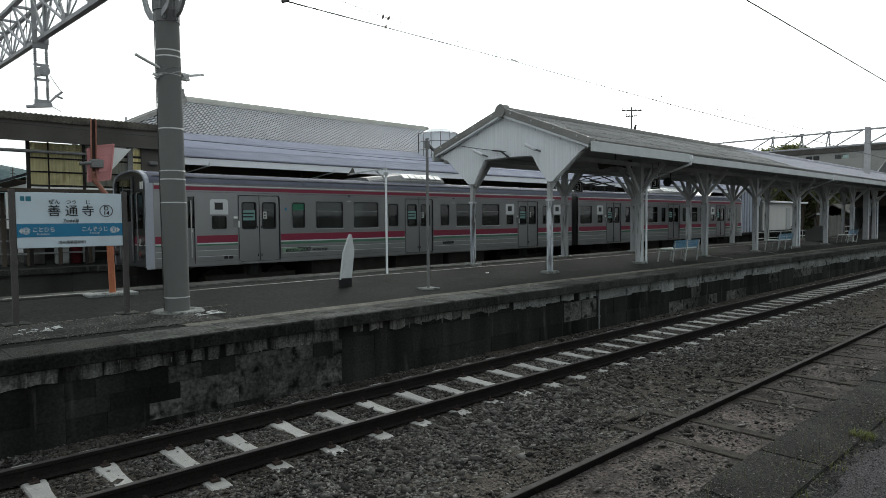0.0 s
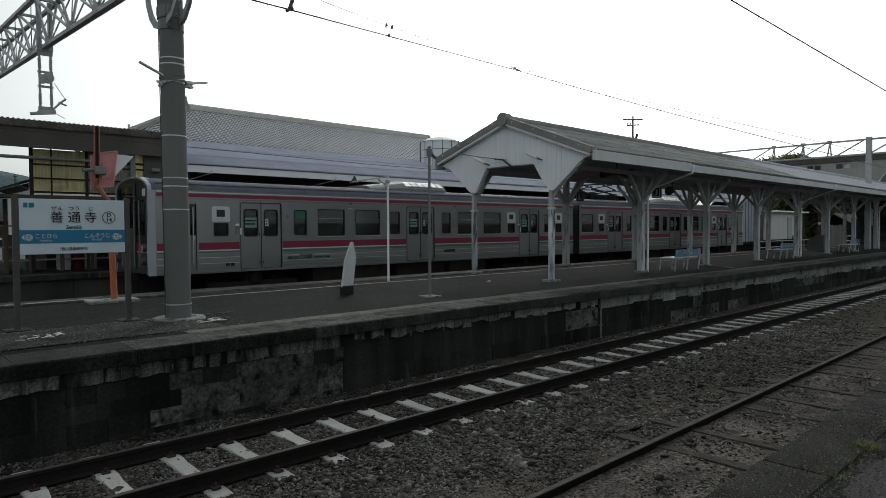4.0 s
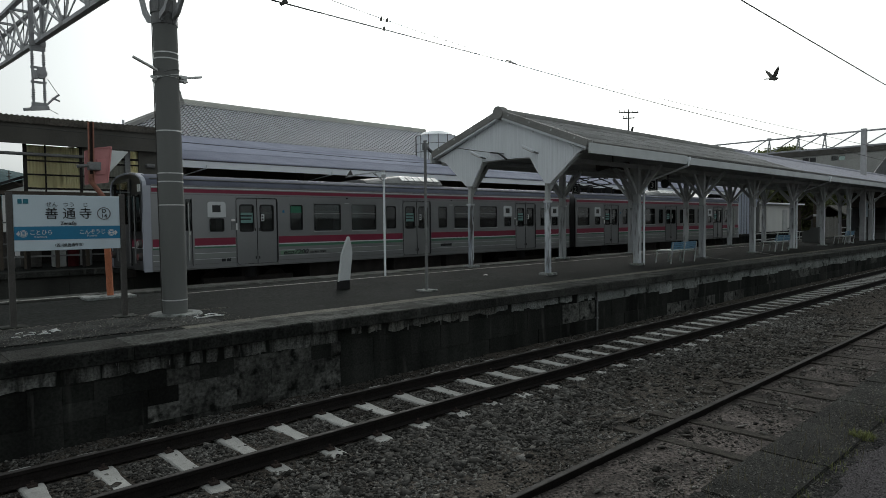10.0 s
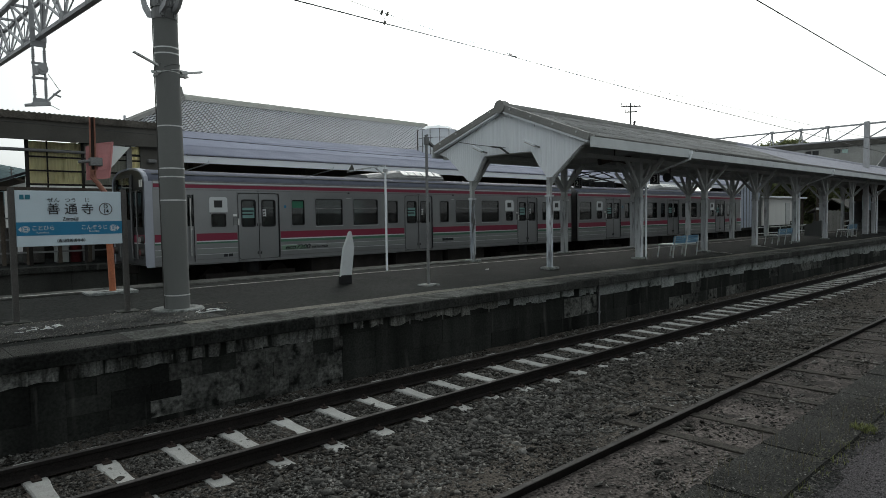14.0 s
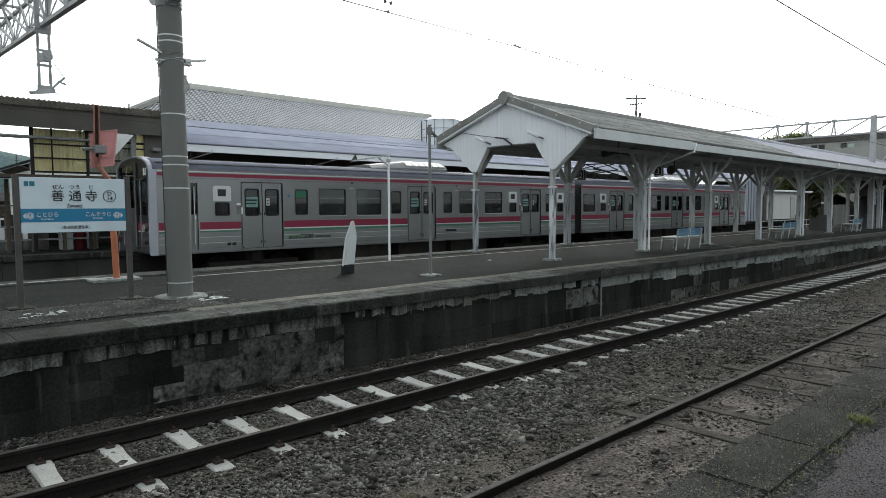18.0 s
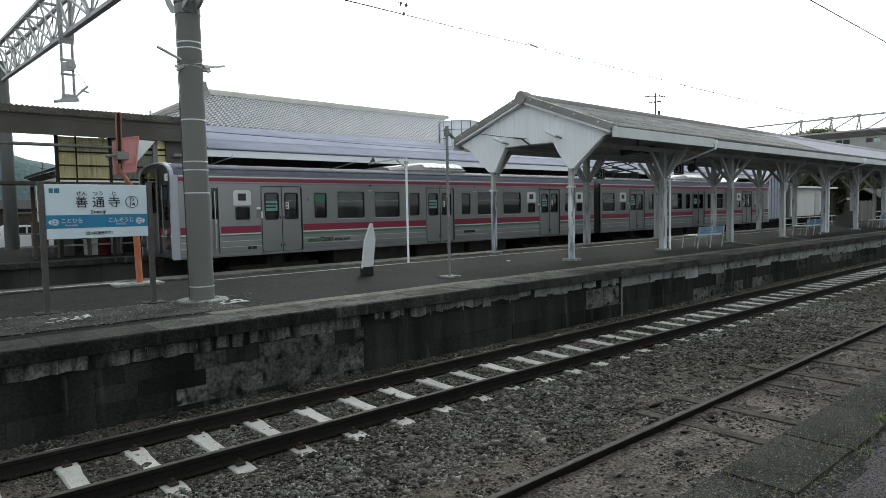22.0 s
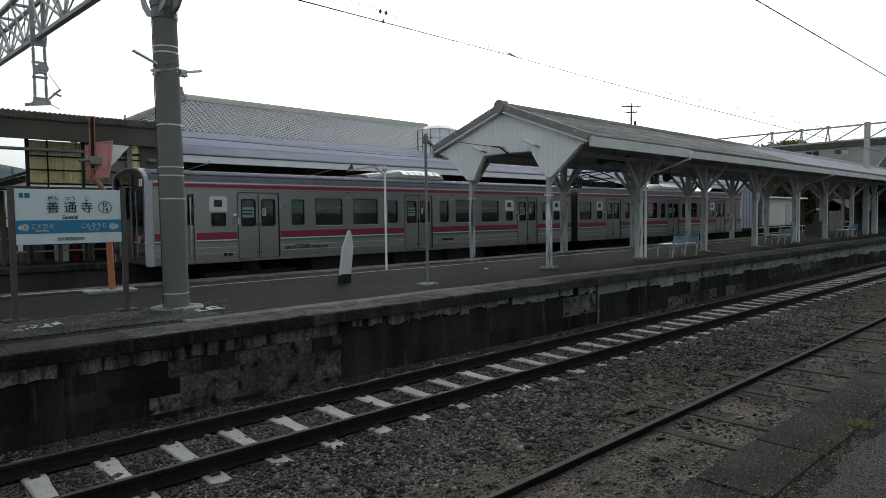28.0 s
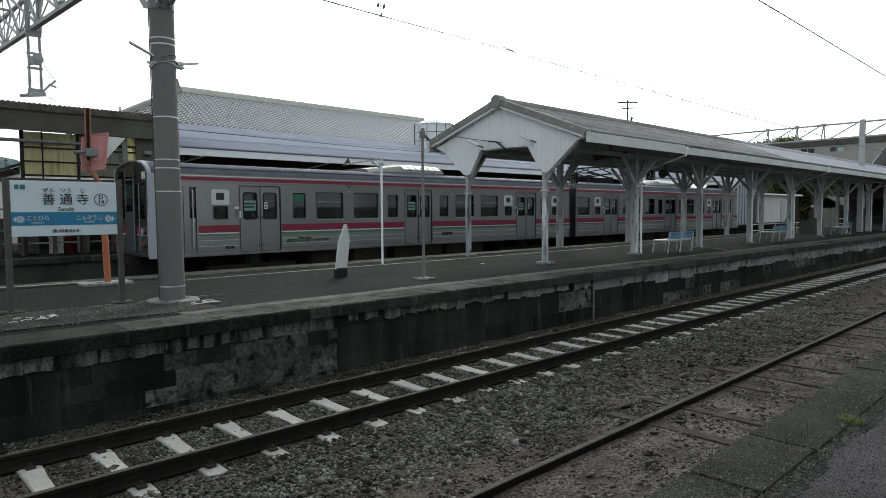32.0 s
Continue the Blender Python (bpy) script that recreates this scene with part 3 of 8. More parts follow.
def waves(x0, x1, lo, hi, pitch, depth, thick=0.02, per=6):
    """A corrugated sheet: waves run from the line lo=(y, z) up to the line hi=(y, z); it has an underside."""
    n = int((x1 - x0) / pitch * per)
    pts, faces = [], []
    for k in range(n + 1):
        x = x0 + (x1 - x0) * k / n
        dz = depth * math.sin(2 * math.pi * (x - x0) / pitch)
        for y, z in (lo, hi):
            pts.append((x, y, z + dz))
        for y, z in (lo, hi):
            pts.append((x, y, z + dz - thick))
    for k in range(n):
        a, b = 4 * k, 4 * k + 4
        faces += [(a, b, b + 1, a + 1), (a + 2, a + 3, b + 3, b + 2), (a, a + 2, b + 2, b), (a + 1, b + 1, b + 3, a + 3)]
    faces += [(0, 1, 3, 2), (4 * n, 4 * n + 2, 4 * n + 3, 4 * n + 1)]
    return pts, faces


def corrugated(name, x0, x1, lo, hi, pitch, depth, material, parent, label="", per=6, thick=0.02):
    pts, faces = waves(x0, x1, lo, hi, pitch, depth, thick, per)
    o = ORIGIN[parent]
    pts = [Vector(p) - o for p in pts]
    ob = sheet(name, pts, faces, material, parent, True)
    ob.data.set_sharp_from_angle(angle=radians(60))
    ORIGIN[ob] = o
    return tagged(ob, label)


def letters(name, text, size, at, material, parent, thick=0.003, align="CENTER", squeeze=1.0, shear=0.0, bold=0.0):
    """Text on a face that looks to -y, its baseline centre at the place given."""
    cu = bpy.data.curves.new(name, "FONT")
    cu.body, cu.size, cu.extrude, cu.align_x, cu.shear, cu.offset = text, size, thick, align, shear, bold
    tmp = new(name, cu)
    me = bpy.data.meshes.new_from_object(tmp.evaluated_get(bpy.context.evaluated_depsgraph_get()))
    bpy.data.objects.remove(tmp)
    me.transform(Matrix.Diagonal((squeeze, 1, 1, 1)))
    me.transform(Matrix.Rotation(radians(90), 4, "X"))
    me.transform(Matrix.Translation(Vector(at) - ORIGIN[parent]))
    # every character becomes a piece of its own: loose shapes that overlap along x stay together
    bm = bmesh.new()
    bm.from_mesh(me)
    bpy.data.meshes.remove(me)
    seen, runs = set(), []
    for v in bm.verts:
        if v in seen:
            continue
        seen.add(v)
        stack, isle = [v], []
        while stack:
            w = stack.pop()
            isle.append(w)
            for e in w.link_edges:
                o = e.other_vert(w)
                if o not in seen:
                    seen.add(o)
                    stack.append(o)
        runs.append([min(w.co.x for w in isle), max(w.co.x for w in isle), isle])
    runs.sort(key=lambda r: r[0])
    joined = []
    gap = (0.04 if ord(text[0]) > 1000 else -0.03) * size * squeeze
    for r in runs:
        if joined and r[0] < joined[-1][1] + gap:
            joined[-1][1] = max(joined[-1][1], r[1])
            joined[-1][2] += r[2]
        else:
            joined.append(r)
    for lo, hi, isle in joined:
        index = {v: i for i, v in enumerate(isle)}
        faces = {f for v in isle for f in v.link_faces}
        glyph = bpy.data.meshes.new(name)
        glyph.from_pydata([tuple(v.co) for v in isle], [], [[index[v] for v in f.verts] for f in sorted(faces, key=lambda f: f.index)])
        glyph.materials.append(material)
        ob = new(name, glyph)
        ob.parent = parent
        ORIGIN[ob] = ORIGIN[parent]
    bm.free()
    return ob


def disc(bm, at, r, y0, y1, n=24, hole=0.0):
    """A round plate that looks to -y."""
    x, z = at
    ring = [(x + r * math.cos(2 * math.pi * i / n), z + r * math.sin(2 * math.pi * i / n)) for i in range(n)]
    if not hole:
        return pull(bm, ring, "y", y0, y1)
    for i in range(n):
        a, b = 2 * math.pi * i / n, 2 * math.pi * (i + 1) / n
        pull(bm, [(x + q * math.cos(k), z + q * math.sin(k)) for q, k in ((hole, a), (r, a), (r, b), (hole, b))], "y", y0, y1)
    return bm

# ---- ground and railway ----
XA, XB = -8.0, 75.0          # stretch of the station along the tracks
Y1, Y2, YM, YT = 6.41, 2.82, 16.0, 19.65   # track centres: near platform road, siding, middle road, train road
rng = random.Random(7)

bm = B()
box(bm, -1500, 2500, -1500, 2500, -0.6, -0.35)
solid("ground", bm, M["earth"], "dark bare earth round the railway yard", "ground", "structure")


def bed(name, x0, x1, y0, y1, step, level, material, label, rough=0.02):
    nx, ny = int((x1 - x0) / step), max(2, int((y1 - y0) / step))
    pts, faces = [], []
    for i in range(nx + 1):
        for j in range(ny + 1):
            x, y = x0 + (x1 - x0) * i / nx, y0 + (y1 - y0) * j / ny
            pts.append((x, y, level(y) + rough * noise.noise((x * 2.1, y * 2.1, 0)) + rough * 0.6 * noise.noise((x * 7, y * 7, 3))))
    for i in range(nx):
        for j in range(ny):
            a = i * (ny + 1) + j
            faces.append((a, a + ny + 1, a + ny + 2, a + 1))
    return tagged(sheet(name, pts, faces, material, smooth=True), label, "ground", kind="structure")


def near_level(y):
    k, far = min(1, max(0, (y - 3.55) / 0.9)), min(1, max(0, (y - 6.95) / 0.35))
    return -0.085 - 0.092 * k * k * (3 - 2 * k) - 0.05 * far


bed("trackbed_near", XA, XB, 3.5, 8.2, 0.16, near_level, M["far_ballast"], "grey-brown crushed stone ballast bed")
bed("siding_earth", XA, XB, 1.3, 3.56, 0.12, lambda y: -0.085, M["earth"], "packed earth and grit covering the disused siding", 0.012)
bed("trackbed_far", XA, XB, 13.6, 21.3, 0.5, lambda y: -0.2, M["far_ballast"], "shaded ballast bed beside the standing train")


def scatter(name, count, place, material, label, lo, hi, seed):
    """Crushed stones, each a skewed six-cornered splinter."""
    r = np.random.RandomState(seed)
    shape = np.array([(1, 0, 0), (0.2, 1, 0), (-1, 0.2, 0), (-0.2, -1, 0), (0.2, 0.1, 1), (0, 0, -1)], float)
    tri = np.array([(0, 1, 4), (1, 2, 4), (2, 3, 4), (3, 0, 4), (1, 0, 5), (2, 1, 5), (3, 2, 5), (0, 3, 5)])
    pos = place(r, count)
    n = len(pos)
    size = lo + (hi - lo) * r.rand(n) ** 2.9
    v = shape[None] * (0.6 + 0.7 * r.rand(n, 6, 1)) + 0.28 * r.randn(n, 6, 3)
    v = v * (size[:, None, None] * np.stack([0.8 + 0.6 * r.rand(n), 0.8 + 0.5 * r.rand(n), 0.3 + 0.4 * r.rand(n)], 1)[:, None, :])
    a = r.rand(n) * 6.28
    tilt = (r.rand(n) - 0.5) * 1.1
    ct, st = np.cos(tilt)[:, None], np.sin(tilt)[:, None]
    v = np.stack([v[..., 0] * ct - v[..., 2] * st, v[..., 1], v[..., 0] * st + v[..., 2] * ct], -1)
    c, s = np.cos(a)[:, None], np.sin(a)[:, None]
    v = np.stack([v[..., 0] * c - v[..., 1] * s, v[..., 0] * s + v[..., 1] * c, v[..., 2]], -1)
    v = v + pos[:, None, :] + np.stack([np.zeros(n), np.zeros(n), size * 0.3], 1)[:, None, :]
    f = (tri[None] + 6 * np.arange(n)[:, None, None]).reshape(-1, 3)
    me = bpy.data.meshes.new(name)
    me.vertices.add(n * 6)
    me.vertices.foreach_set("co", v.reshape(-1))
    me.loops.add(f.size)
    me.loops.foreach_set("vertex_index", f.reshape(-1))
    me.polygons.add(len(f))
    me.polygons.foreach_set("loop_start", np.arange(0, f.size, 3))
    me.update(calc_edges=True)
    me.materials.append(material)
    return tagged(new(name, me), label, "ballast", kind="stuff")


SLEEPER_X0, SLEEPER_STEP = 1.16, 0.63


def ballast_places(x0, x1, y0, y1, keep_clear=True):
    def place(r, count):
        x, y = x0 + (x1 - x0) * r.rand(count), y0 + (y1 - y0) * r.rand(count)
        k = np.clip((y - 3.55) / 0.9, 0, 1)
        far = np.clip((y - 6.95) / 0.35, 0, 1)
        z = -0.085 - 0.092 * k * k * (3 - 2 * k) - 0.05 * far
        ok = (r.rand(count) < np.clip((y - 3.2) / 1.8, 0.3, 1) * (1 - 0.6 * far) * np.clip(0.8 + 0.6 * np.sin(x * 0.9 + np.sin(y * 2.1)) * np.sin(y * 1.7 + x * 0.4), 0.35, 1)) if keep_clear else np.ones(count, bool)
        for ry in (Y1 - 0.566, Y1 + 0.566, Y2 + 0.566):
            ok &= np.abs(y - ry) > 0.1
        if keep_clear:
            off = np.abs((x - SLEEPER_X0 + SLEEPER_STEP / 2) % SLEEPER_STEP - SLEEPER_STEP / 2)
            on = (off < 0.115) & (y > Y1 - 0.92 + 0.16 * r.rand(count)) & (y < Y1 + 1.24)
            ok &= ~(on & (r.rand(count) > np.where(y < Y1 - 0.7, 0.1, 0.03)))
        if not keep_clear:
            lumps = np.sin(x * 3.1 + np.sin(y * 5)) * np.sin(y * 4.3 + x) + 0.6 * np.sin(x * 7.3 - y * 6)
            ok &= r.rand(count) < np.clip(0.45 + 0.45 * lumps, 0.12, 1)
        return np.stack([x, y, z], 1)[ok]
    return place


# the nearest stretch has stones of a darker grey
scatter("ballast", 170000, ballast_places(0.2, 6.5, 3.5, 8.05), M["dark_stone"], "darker grey crushed stone ballast between the rails", 0.005, 0.03, 1)
scatter("ballast", 110000, ballast_places(6.3, 18, 3.5, 8.05), M["stone"], "grey-brown crushed stone ballast between the rails", 0.006, 0.032, 2)
scatter("ballast", 22000, ballast_places(18, 46, 3.5, 8.05), M["stone"], "grey-brown crushed stone ballast between the rails", 0.014, 0.04, 3)
scatter("ballast", 4000, ballast_places(1.8, 14, 3.6, 5.7), M["dark_stone"], "larger broken stones among the ballast", 0.02, 0.062, 31)
scatter("ballast", 700, ballast_places(1.2, 12, 5.2, 7.6), M["stone"], "larger broken stones among the sleepers", 0.02, 0.05, 33)
scatter("ballast", 420, ballast_places(1.5, 14, 3.6, 6), M["chip"], "pale larger stones among the ballast", 0.015, 0.05, 5)
scatter("grit", 60000, ballast_places(2.5, 16, 1.7, 3.7, False), M["stone"], "loose grit and chips on the siding", 0.002, 0.021, 4)
scatter("grit", 900, ballast_places(2.5, 12, 1.7, 3.4, False), M["stone"], "broken stones lying on the siding", 0.02, 0.055, 41)
scatter("grit", 130, ballast_places(2.5, 14, 1.8, 3.3, False), M["chip"], "scattered pale stones on the siding", 0.01, 0.035, 6)


def rail_bars(track, y, x0, x1, top=0.0):
    for s in (-0.566, 0.566):
        bm = B()
        q = [(-0.062, -0.15), (0.062, -0.15), (0.062, -0.14), (0.012, -0.125), (0.0085, -0.05), (0.032, -0.036), (0.032, -0.006), (-0.032, -0.006), (-0.032, -0.036), (-0.0085, -0.05), (-0.012, -0.125), (-0.062, -0.14)]
        pull(bm, [(y + s + a, top + b) for a, b in q], "x", x0, x1)
        rail = part("rail", bm, M["rail"], track)
        bm = B()
        pull(bm, [(y + s + a, top + b) for a, b in ((-0.03, -0.004), (0.03, -0.004), (0.026, 0), (-0.026, 0))], "x", x0, x1)
        part("running_surface", bm, M["railtop"], rail, "worn shiny running surface")


track = thing("railway_track", (0, Y1, -0.2), "railway track with rusty rails on pale concrete sleepers", "railway track", "tracks of the yard")
rail_bars(track, Y1, XA, XB)


def sleeper_mesh():
    bm = B()
    prof = [(-0.89, -0.205), (-0.83, -0.165), (-0.4, -0.15), (-0.22, -0.158), (0.0, -0.161), (0.22, -0.158), (0.4, -0.15), (1.08, -0.149), (1.13, -0.2)]
    rows = []
    for y, z in prof:
        w = 0.1 if abs(y) > 0.3 else 0.086
        rows.append([bm.verts.new(p) for p in ((-w - 0.025, y, -0.3), (-w, y, z - 0.012), (-w + 0.014, y, z), (w - 0.014, y, z), (w, y, z - 0.012), (w + 0.025, y, -0.3))])
    for a, b in zip(rows, rows[1:]):
        for i in range(5):
            bm.faces.new((a[i], a[i + 1], b[i + 1], b[i]))
    bm.faces.new(rows[0])
    bm.faces.new(rows[-1][::-1])
    return finish("sleeper", bm, M["sleeper"])


def clip_mesh():
    bm = B()
    box(bm, -0.04, 0.04, -0.045, 0.045, -0.157, -0.135)
    rod(bm, (0, 0.0, -0.14), (0, 0.0, -0.1), 0.016, n=6)
    return finish("rail_clip", bm, M["clip"])


SLEEPER, CLIP = sleeper_mesh(), clip_mesh()
o = ORIGIN[track]
for k in range(-5, 104):
    s = new("sleeper", SLEEPER)
    s.parent = track
    s.location = Vector((SLEEPER_X0 + SLEEPER_STEP * k + rng.uniform(-0.012, 0.012), Y1 + rng.uniform(-0.01, 0.01), rng.uniform(-0.006, 0.004))) - o
    s.rotation_euler = (0, 0, radians(rng.uniform(-0.8, 0.8)))
    if -2 <= k < 24:
        for y in (-0.65, -0.482, 0.482, 0.65):
            c = new("rail_clip", CLIP)
            c.parent = s
            c.location = (0, y, 0)

siding = thing("siding_track", (0, Y2, -0.1), "disused siding rail half buried in earth", "railway track", "tracks of the yard")
rail_bars(siding, Y2, XA, XB, 0.0)
bm = B()
box(bm, -0.075, 0.075, -1.0, 1.0, -0.25, -0.07, 0.01)
TIMBER = finish("timber_sleeper", bm, M["timber"])
for k in range(0, 40):
    s = new("timber_sleeper", TIMBER)
    s.parent = siding
    s.location = Vector(({0: 6.27, 1: 7.06, 2: 8.46}.get(k, 6.2 + 1.0 * k + rng.uniform(-0.1, 0.3)), Y2 + 0.05, rng.uniform(-0.004, 0.004))) - ORIGIN[siding]
    s.rotation_euler = (0, 0, radians(rng.uniform(-2, 2)))

for y, label in ((YM, "empty middle track between platform and train"), (YT, "track under the standing train")):
    t2 = thing("railway_track", (0, y, -0.2), label, "railway track", "tracks of the yard")
    rail_bars(t2, y, XA, XB)
    for k in range(-8, 100):
        s = new("sleeper", SLEEPER)
        s.parent = t2
        s.location = Vector((0.4 + 0.66 * k, y, -0.02)) - ORIGIN[t2]

# ---- island platform ----
PZ = 0.85


def top_z(y):
    """The platform rises a little towards its far edge."""
    return PZ + max(0.0, y - 10.4) * 0.032


platform = thing("platform", (0, 8, 0), "old island platform of stone and asphalt", "platform", kind="structure")
bm = B()
pull(bm, [(8.12, -0.5), (13.62, -0.5), (13.62, top_z(13.62) - 0.06), (10.4, PZ - 0.05), (8.12, PZ - 0.05)], "x", XA, XB)
part("core", bm, M["joint"], platform)


def strip(name, x0, x1, y0, y1, material, lift=0.0, step=0.5, label=""):
    """A thin layer of paving with an uneven top."""
    nx = max(1, int((x1 - x0) / step))
    ny = max(1, int((y1 - y0) / 0.4))
    pts, faces = [], []
    for i in range(nx + 1):
        for j in range(ny + 1):
            x, y = x0 + (x1 - x0) * i / nx, y0 + (y1 - y0) * j / ny
            pts.append(Vector((x, y, top_z(y) + lift + 0.008 * noise.noise((x * 0.7, y * 0.9, 1)))) - ORIGIN[platform])
    for i in range(nx):
        for j in range(ny):
            a = i * (ny + 1) + j
            faces.append((a, a + ny + 1, a + ny + 2, a + 1))
    ob = sheet(name, pts, faces, material, platform, True)
    ORIGIN[ob] = ORIGIN[platform]
    return tagged(ob, label)


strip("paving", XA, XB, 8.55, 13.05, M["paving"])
strip("grit_strip", XA, 3.95, 8.9, 10.32, M["gravel"], 0.012, 0.25, "worn gritty strip with chips of stone")
strip("tactile_strip", 3.3, XB, 8.56, 8.86, M["tactile"], 0.011, 0.5, "faded rough warning strip")
strip("white_line", 4.35, XB, 12.44, 12.54, M["line"], 0.012, 0.6, "worn white safety line")
strip("white_line", XA, 3.3, 13.1, 13.22, M["line"], 0.03, 0.6, "worn pale line along the coping")

for pts in (((22.85, 10.2), (22.6, 9.7), (22.2, 9.3), (21.9, 9.05)), ((27.6, 10.25), (26.9, 9.7), (26.2, 9.2), (25.5, 8.75))):
    bm = B()
    for (xa, ya), (xb, yb) in zip(pts, pts[1:]):
        pull(bm, [(xa - 0.03, ya), (xa + 0.03, ya), (xb + 0.03, yb), (xb - 0.03, yb)], "z", PZ, PZ + 0.017)
    part("mortar_seam", bm, M["line"], platform, "pale mortar seam from the downpipe to the edge")

# coping slabs on both edges, the first of the near edge darker
bm = B()
box(bm, 0.0005, 1.1995, -0.34, 0.36, -0.03, 0.0, 0.006)
COPING = finish("coping_slab", bm, M["lip"])
DARK_COPING = COPING.copy()
DARK_COPING.materials[0] = M["slab"]
for k in range(-7, 61):
    for y, z in ((8.21, PZ + 0.012), (13.42, top_z(13.42) + 0.012)):
        s = new("coping_slab", DARK_COPING if k < 2 and y < 9 else COPING)
        s.parent = platform
        s.location = Vector((1.2 * k, y + rng.uniform(-0.012, 0.012), z + rng.uniform(-0.004, 0.003))) - ORIGIN[platform]
        s.rotation_euler = (radians(rng.uniform(-0.4, 0.4)), 0, radians(rng.uniform(-0.3, 0.3)))

# nosing under the coping, its face darker than the slabs above
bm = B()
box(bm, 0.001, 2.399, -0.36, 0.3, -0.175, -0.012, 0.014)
NOSING = finish("nosing_stone", bm, M["dark_face"])
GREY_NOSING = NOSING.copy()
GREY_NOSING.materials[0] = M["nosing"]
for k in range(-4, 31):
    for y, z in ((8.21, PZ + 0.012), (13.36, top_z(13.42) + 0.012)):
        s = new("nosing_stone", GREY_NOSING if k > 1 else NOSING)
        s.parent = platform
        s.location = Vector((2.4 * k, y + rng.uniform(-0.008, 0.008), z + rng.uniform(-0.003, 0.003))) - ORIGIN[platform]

# wall under the near edge: two courses of sooty blocks and a band of plaster above
bm = B()
box(bm, 0.001, 0.999, -0.05, 0.12, 0.002, 0.998, 0.0)
es = [e for e in bm.edges if all(abs(v.co.y + 0.05) < 1e-5 for v in e.verts)]
bmesh.ops.bevel(bm, geom=es, offset=0.006, segments=1, affect="EDGES")
BLOCK = finish("stone_block", bm, M["wall"])
PALE_BLOCK = BLOCK.copy()
PALE_BLOCK.materials[0] = M["paler_block"]


def block(x, w, z0, z1, mesh):
    s = new("stone_block", mesh)
    s.parent = platform
    s.location = Vector((x, 8.12 + rng.uniform(-0.012, 0.008), z0)) - ORIGIN[platform]
    s.scale = (w, 1, z1 - z0)


for z0, z1, lo, hi in ((-0.36, 0.06, 0.5, 0.95), (0.06, 0.47, 0.42, 0.8)):
    x = -3.0 + rng.uniform(0, 0.4)
    while x < 44:
        w = rng.uniform(lo, hi) * (1 if x < 20 else 2)
        if x < 1.7 < x + w:
            w = 1.7 - x
        if 1.69 < x < 5.4:
            x = 5.4
            continue
        block(x, w, z0, z1, PALE_BLOCK if x > 8.8 and rng.random() < 0.25 else BLOCK)
        x += w
# a patch of smaller worn blocks in four courses
for k in range(4):
    z0, z1 = -0.36 + 0.2075 * k, -0.36 + 0.2075 * (k + 1)
    x = 1.7
    while x < 5.395:
        w = min(rng.uniform(0.3, 0.56), 5.4 - x)
        block(x, w, z0, z1, PALE_BLOCK if x > 2.2 and rng.random() < min(0.85, 0.4 + 0.4 * (x - 2.2)) - 0.2 * (k == 0) else BLOCK)
        x += w
bm = B()
box(bm, 44, XB, 8.06, 8.13, -0.36, 0.5)
part("far_wall", bm, M["wall"], platform)


def plaster_patch(x0, x1, z0, z1, y, material, ragged):
    n = max(3, int((x1 - x0) / 0.08))
    low = [(x0 + (x1 - x0) * i / n, z0 + ragged * (0.5 + 0.8 * noise.noise((x0 * 3 + i * 0.35, 5, 2))) * (0 if ragged < 0.01 else 1)) for i in range(n + 1)]
    bm = B()
    pull(bm, low + [(x1, z1), (x0, z1)], "y", y, y + 0.05)
    part("plaster_patch", bm, material, platform, "flaking plaster below the coping")


def drips(x0, x1, count, z0, z1, y):
    """Thin runs of lime down the wall, one mesh each."""
    for _ in range(count):
        x, top = rng.uniform(x0, x1), rng.uniform(z0 + 0.1, z1)
        low, w = max(z0 + 0.01, top - rng.uniform(0.05, 0.16)), rng.uniform(0.003, 0.008)
        bm = B()
        pull(bm, [(x - w, top), (x - w * 0.8, (top + low) / 2), (x - w * 0.3, low), (x + w * 0.4, low + 0.01), (x + w, (top + low) / 2 + 0.02), (x + w * 1.1, top)], "y", y - 0.006, y + 0.02)
        part("lime_drip", bm, M["drip"], platform, "pale run of lime")


x = -3.0
while x < 5.3:
    x1 = min(x + rng.uniform(0.7, 1.6), 5.35)
    plaster_patch(x, x1, 0.455 + rng.uniform(-0.015, 0.02), 0.69, 8.055 + rng.uniform(0, 0.008), M["plaster"], 0.04)
    x = x1 + 0.004
x = 5.62
while x < 12.2:
    x1 = min(x + rng.uniform(0.12, 0.42), 12.22)
    plaster_patch(x, x1, rng.uniform(0.44, 0.53), 0.69, 8.055 + rng.uniform(0, 0.014), M["plaster2"] if x > 8.6 else M["plaster"] if rng.random() < 0.4 else M["patchy"], 0.07)
    x = x1 + (rng.uniform(0.03, 0.22) if rng.random() < 0.45 else 0.006)
for x0, x1, count in ((0.2, 0.7, 6), (1.9, 2.3, 8), (2.6, 4.2, 6), (5.6, 9.0, 5)):
    drips(x0, x1, count, 0.46, 0.69, 8.055)
bm = B()
box(bm, -3, 12.26, 8.085, 8.13, 0.45, 0.7)
part("band_backing", bm, M["wall"], platform)
x = 12.3
while x < 60:
    x1 = x + rng.uniform(0.5, 1.5)
    drop = 0.4 - min(0.12, max(0, x - 20) * 0.006)
    plaster_patch(x, x1, drop + rng.uniform(-0.05, 0.05), 0.665 + rng.uniform(-0.02, 0.02), 8.04 + rng.uniform(0, 0.006), M["plaster2"], 0.025)
    if rng.random() < 0.6:
        plaster_patch(x + 0.1, x1 - rng.uniform(0.05, 0.3), 0.66, 0.7, 8.046, M["plaster2"], 0.0)
    x = x1 + rng.uniform(0.006, 0.03)
drain = thing("wall_drain_pipe", (12.27, 8.02, -0.2), "thin grey drain pipe on the platform wall", "pipe")
bm = B()
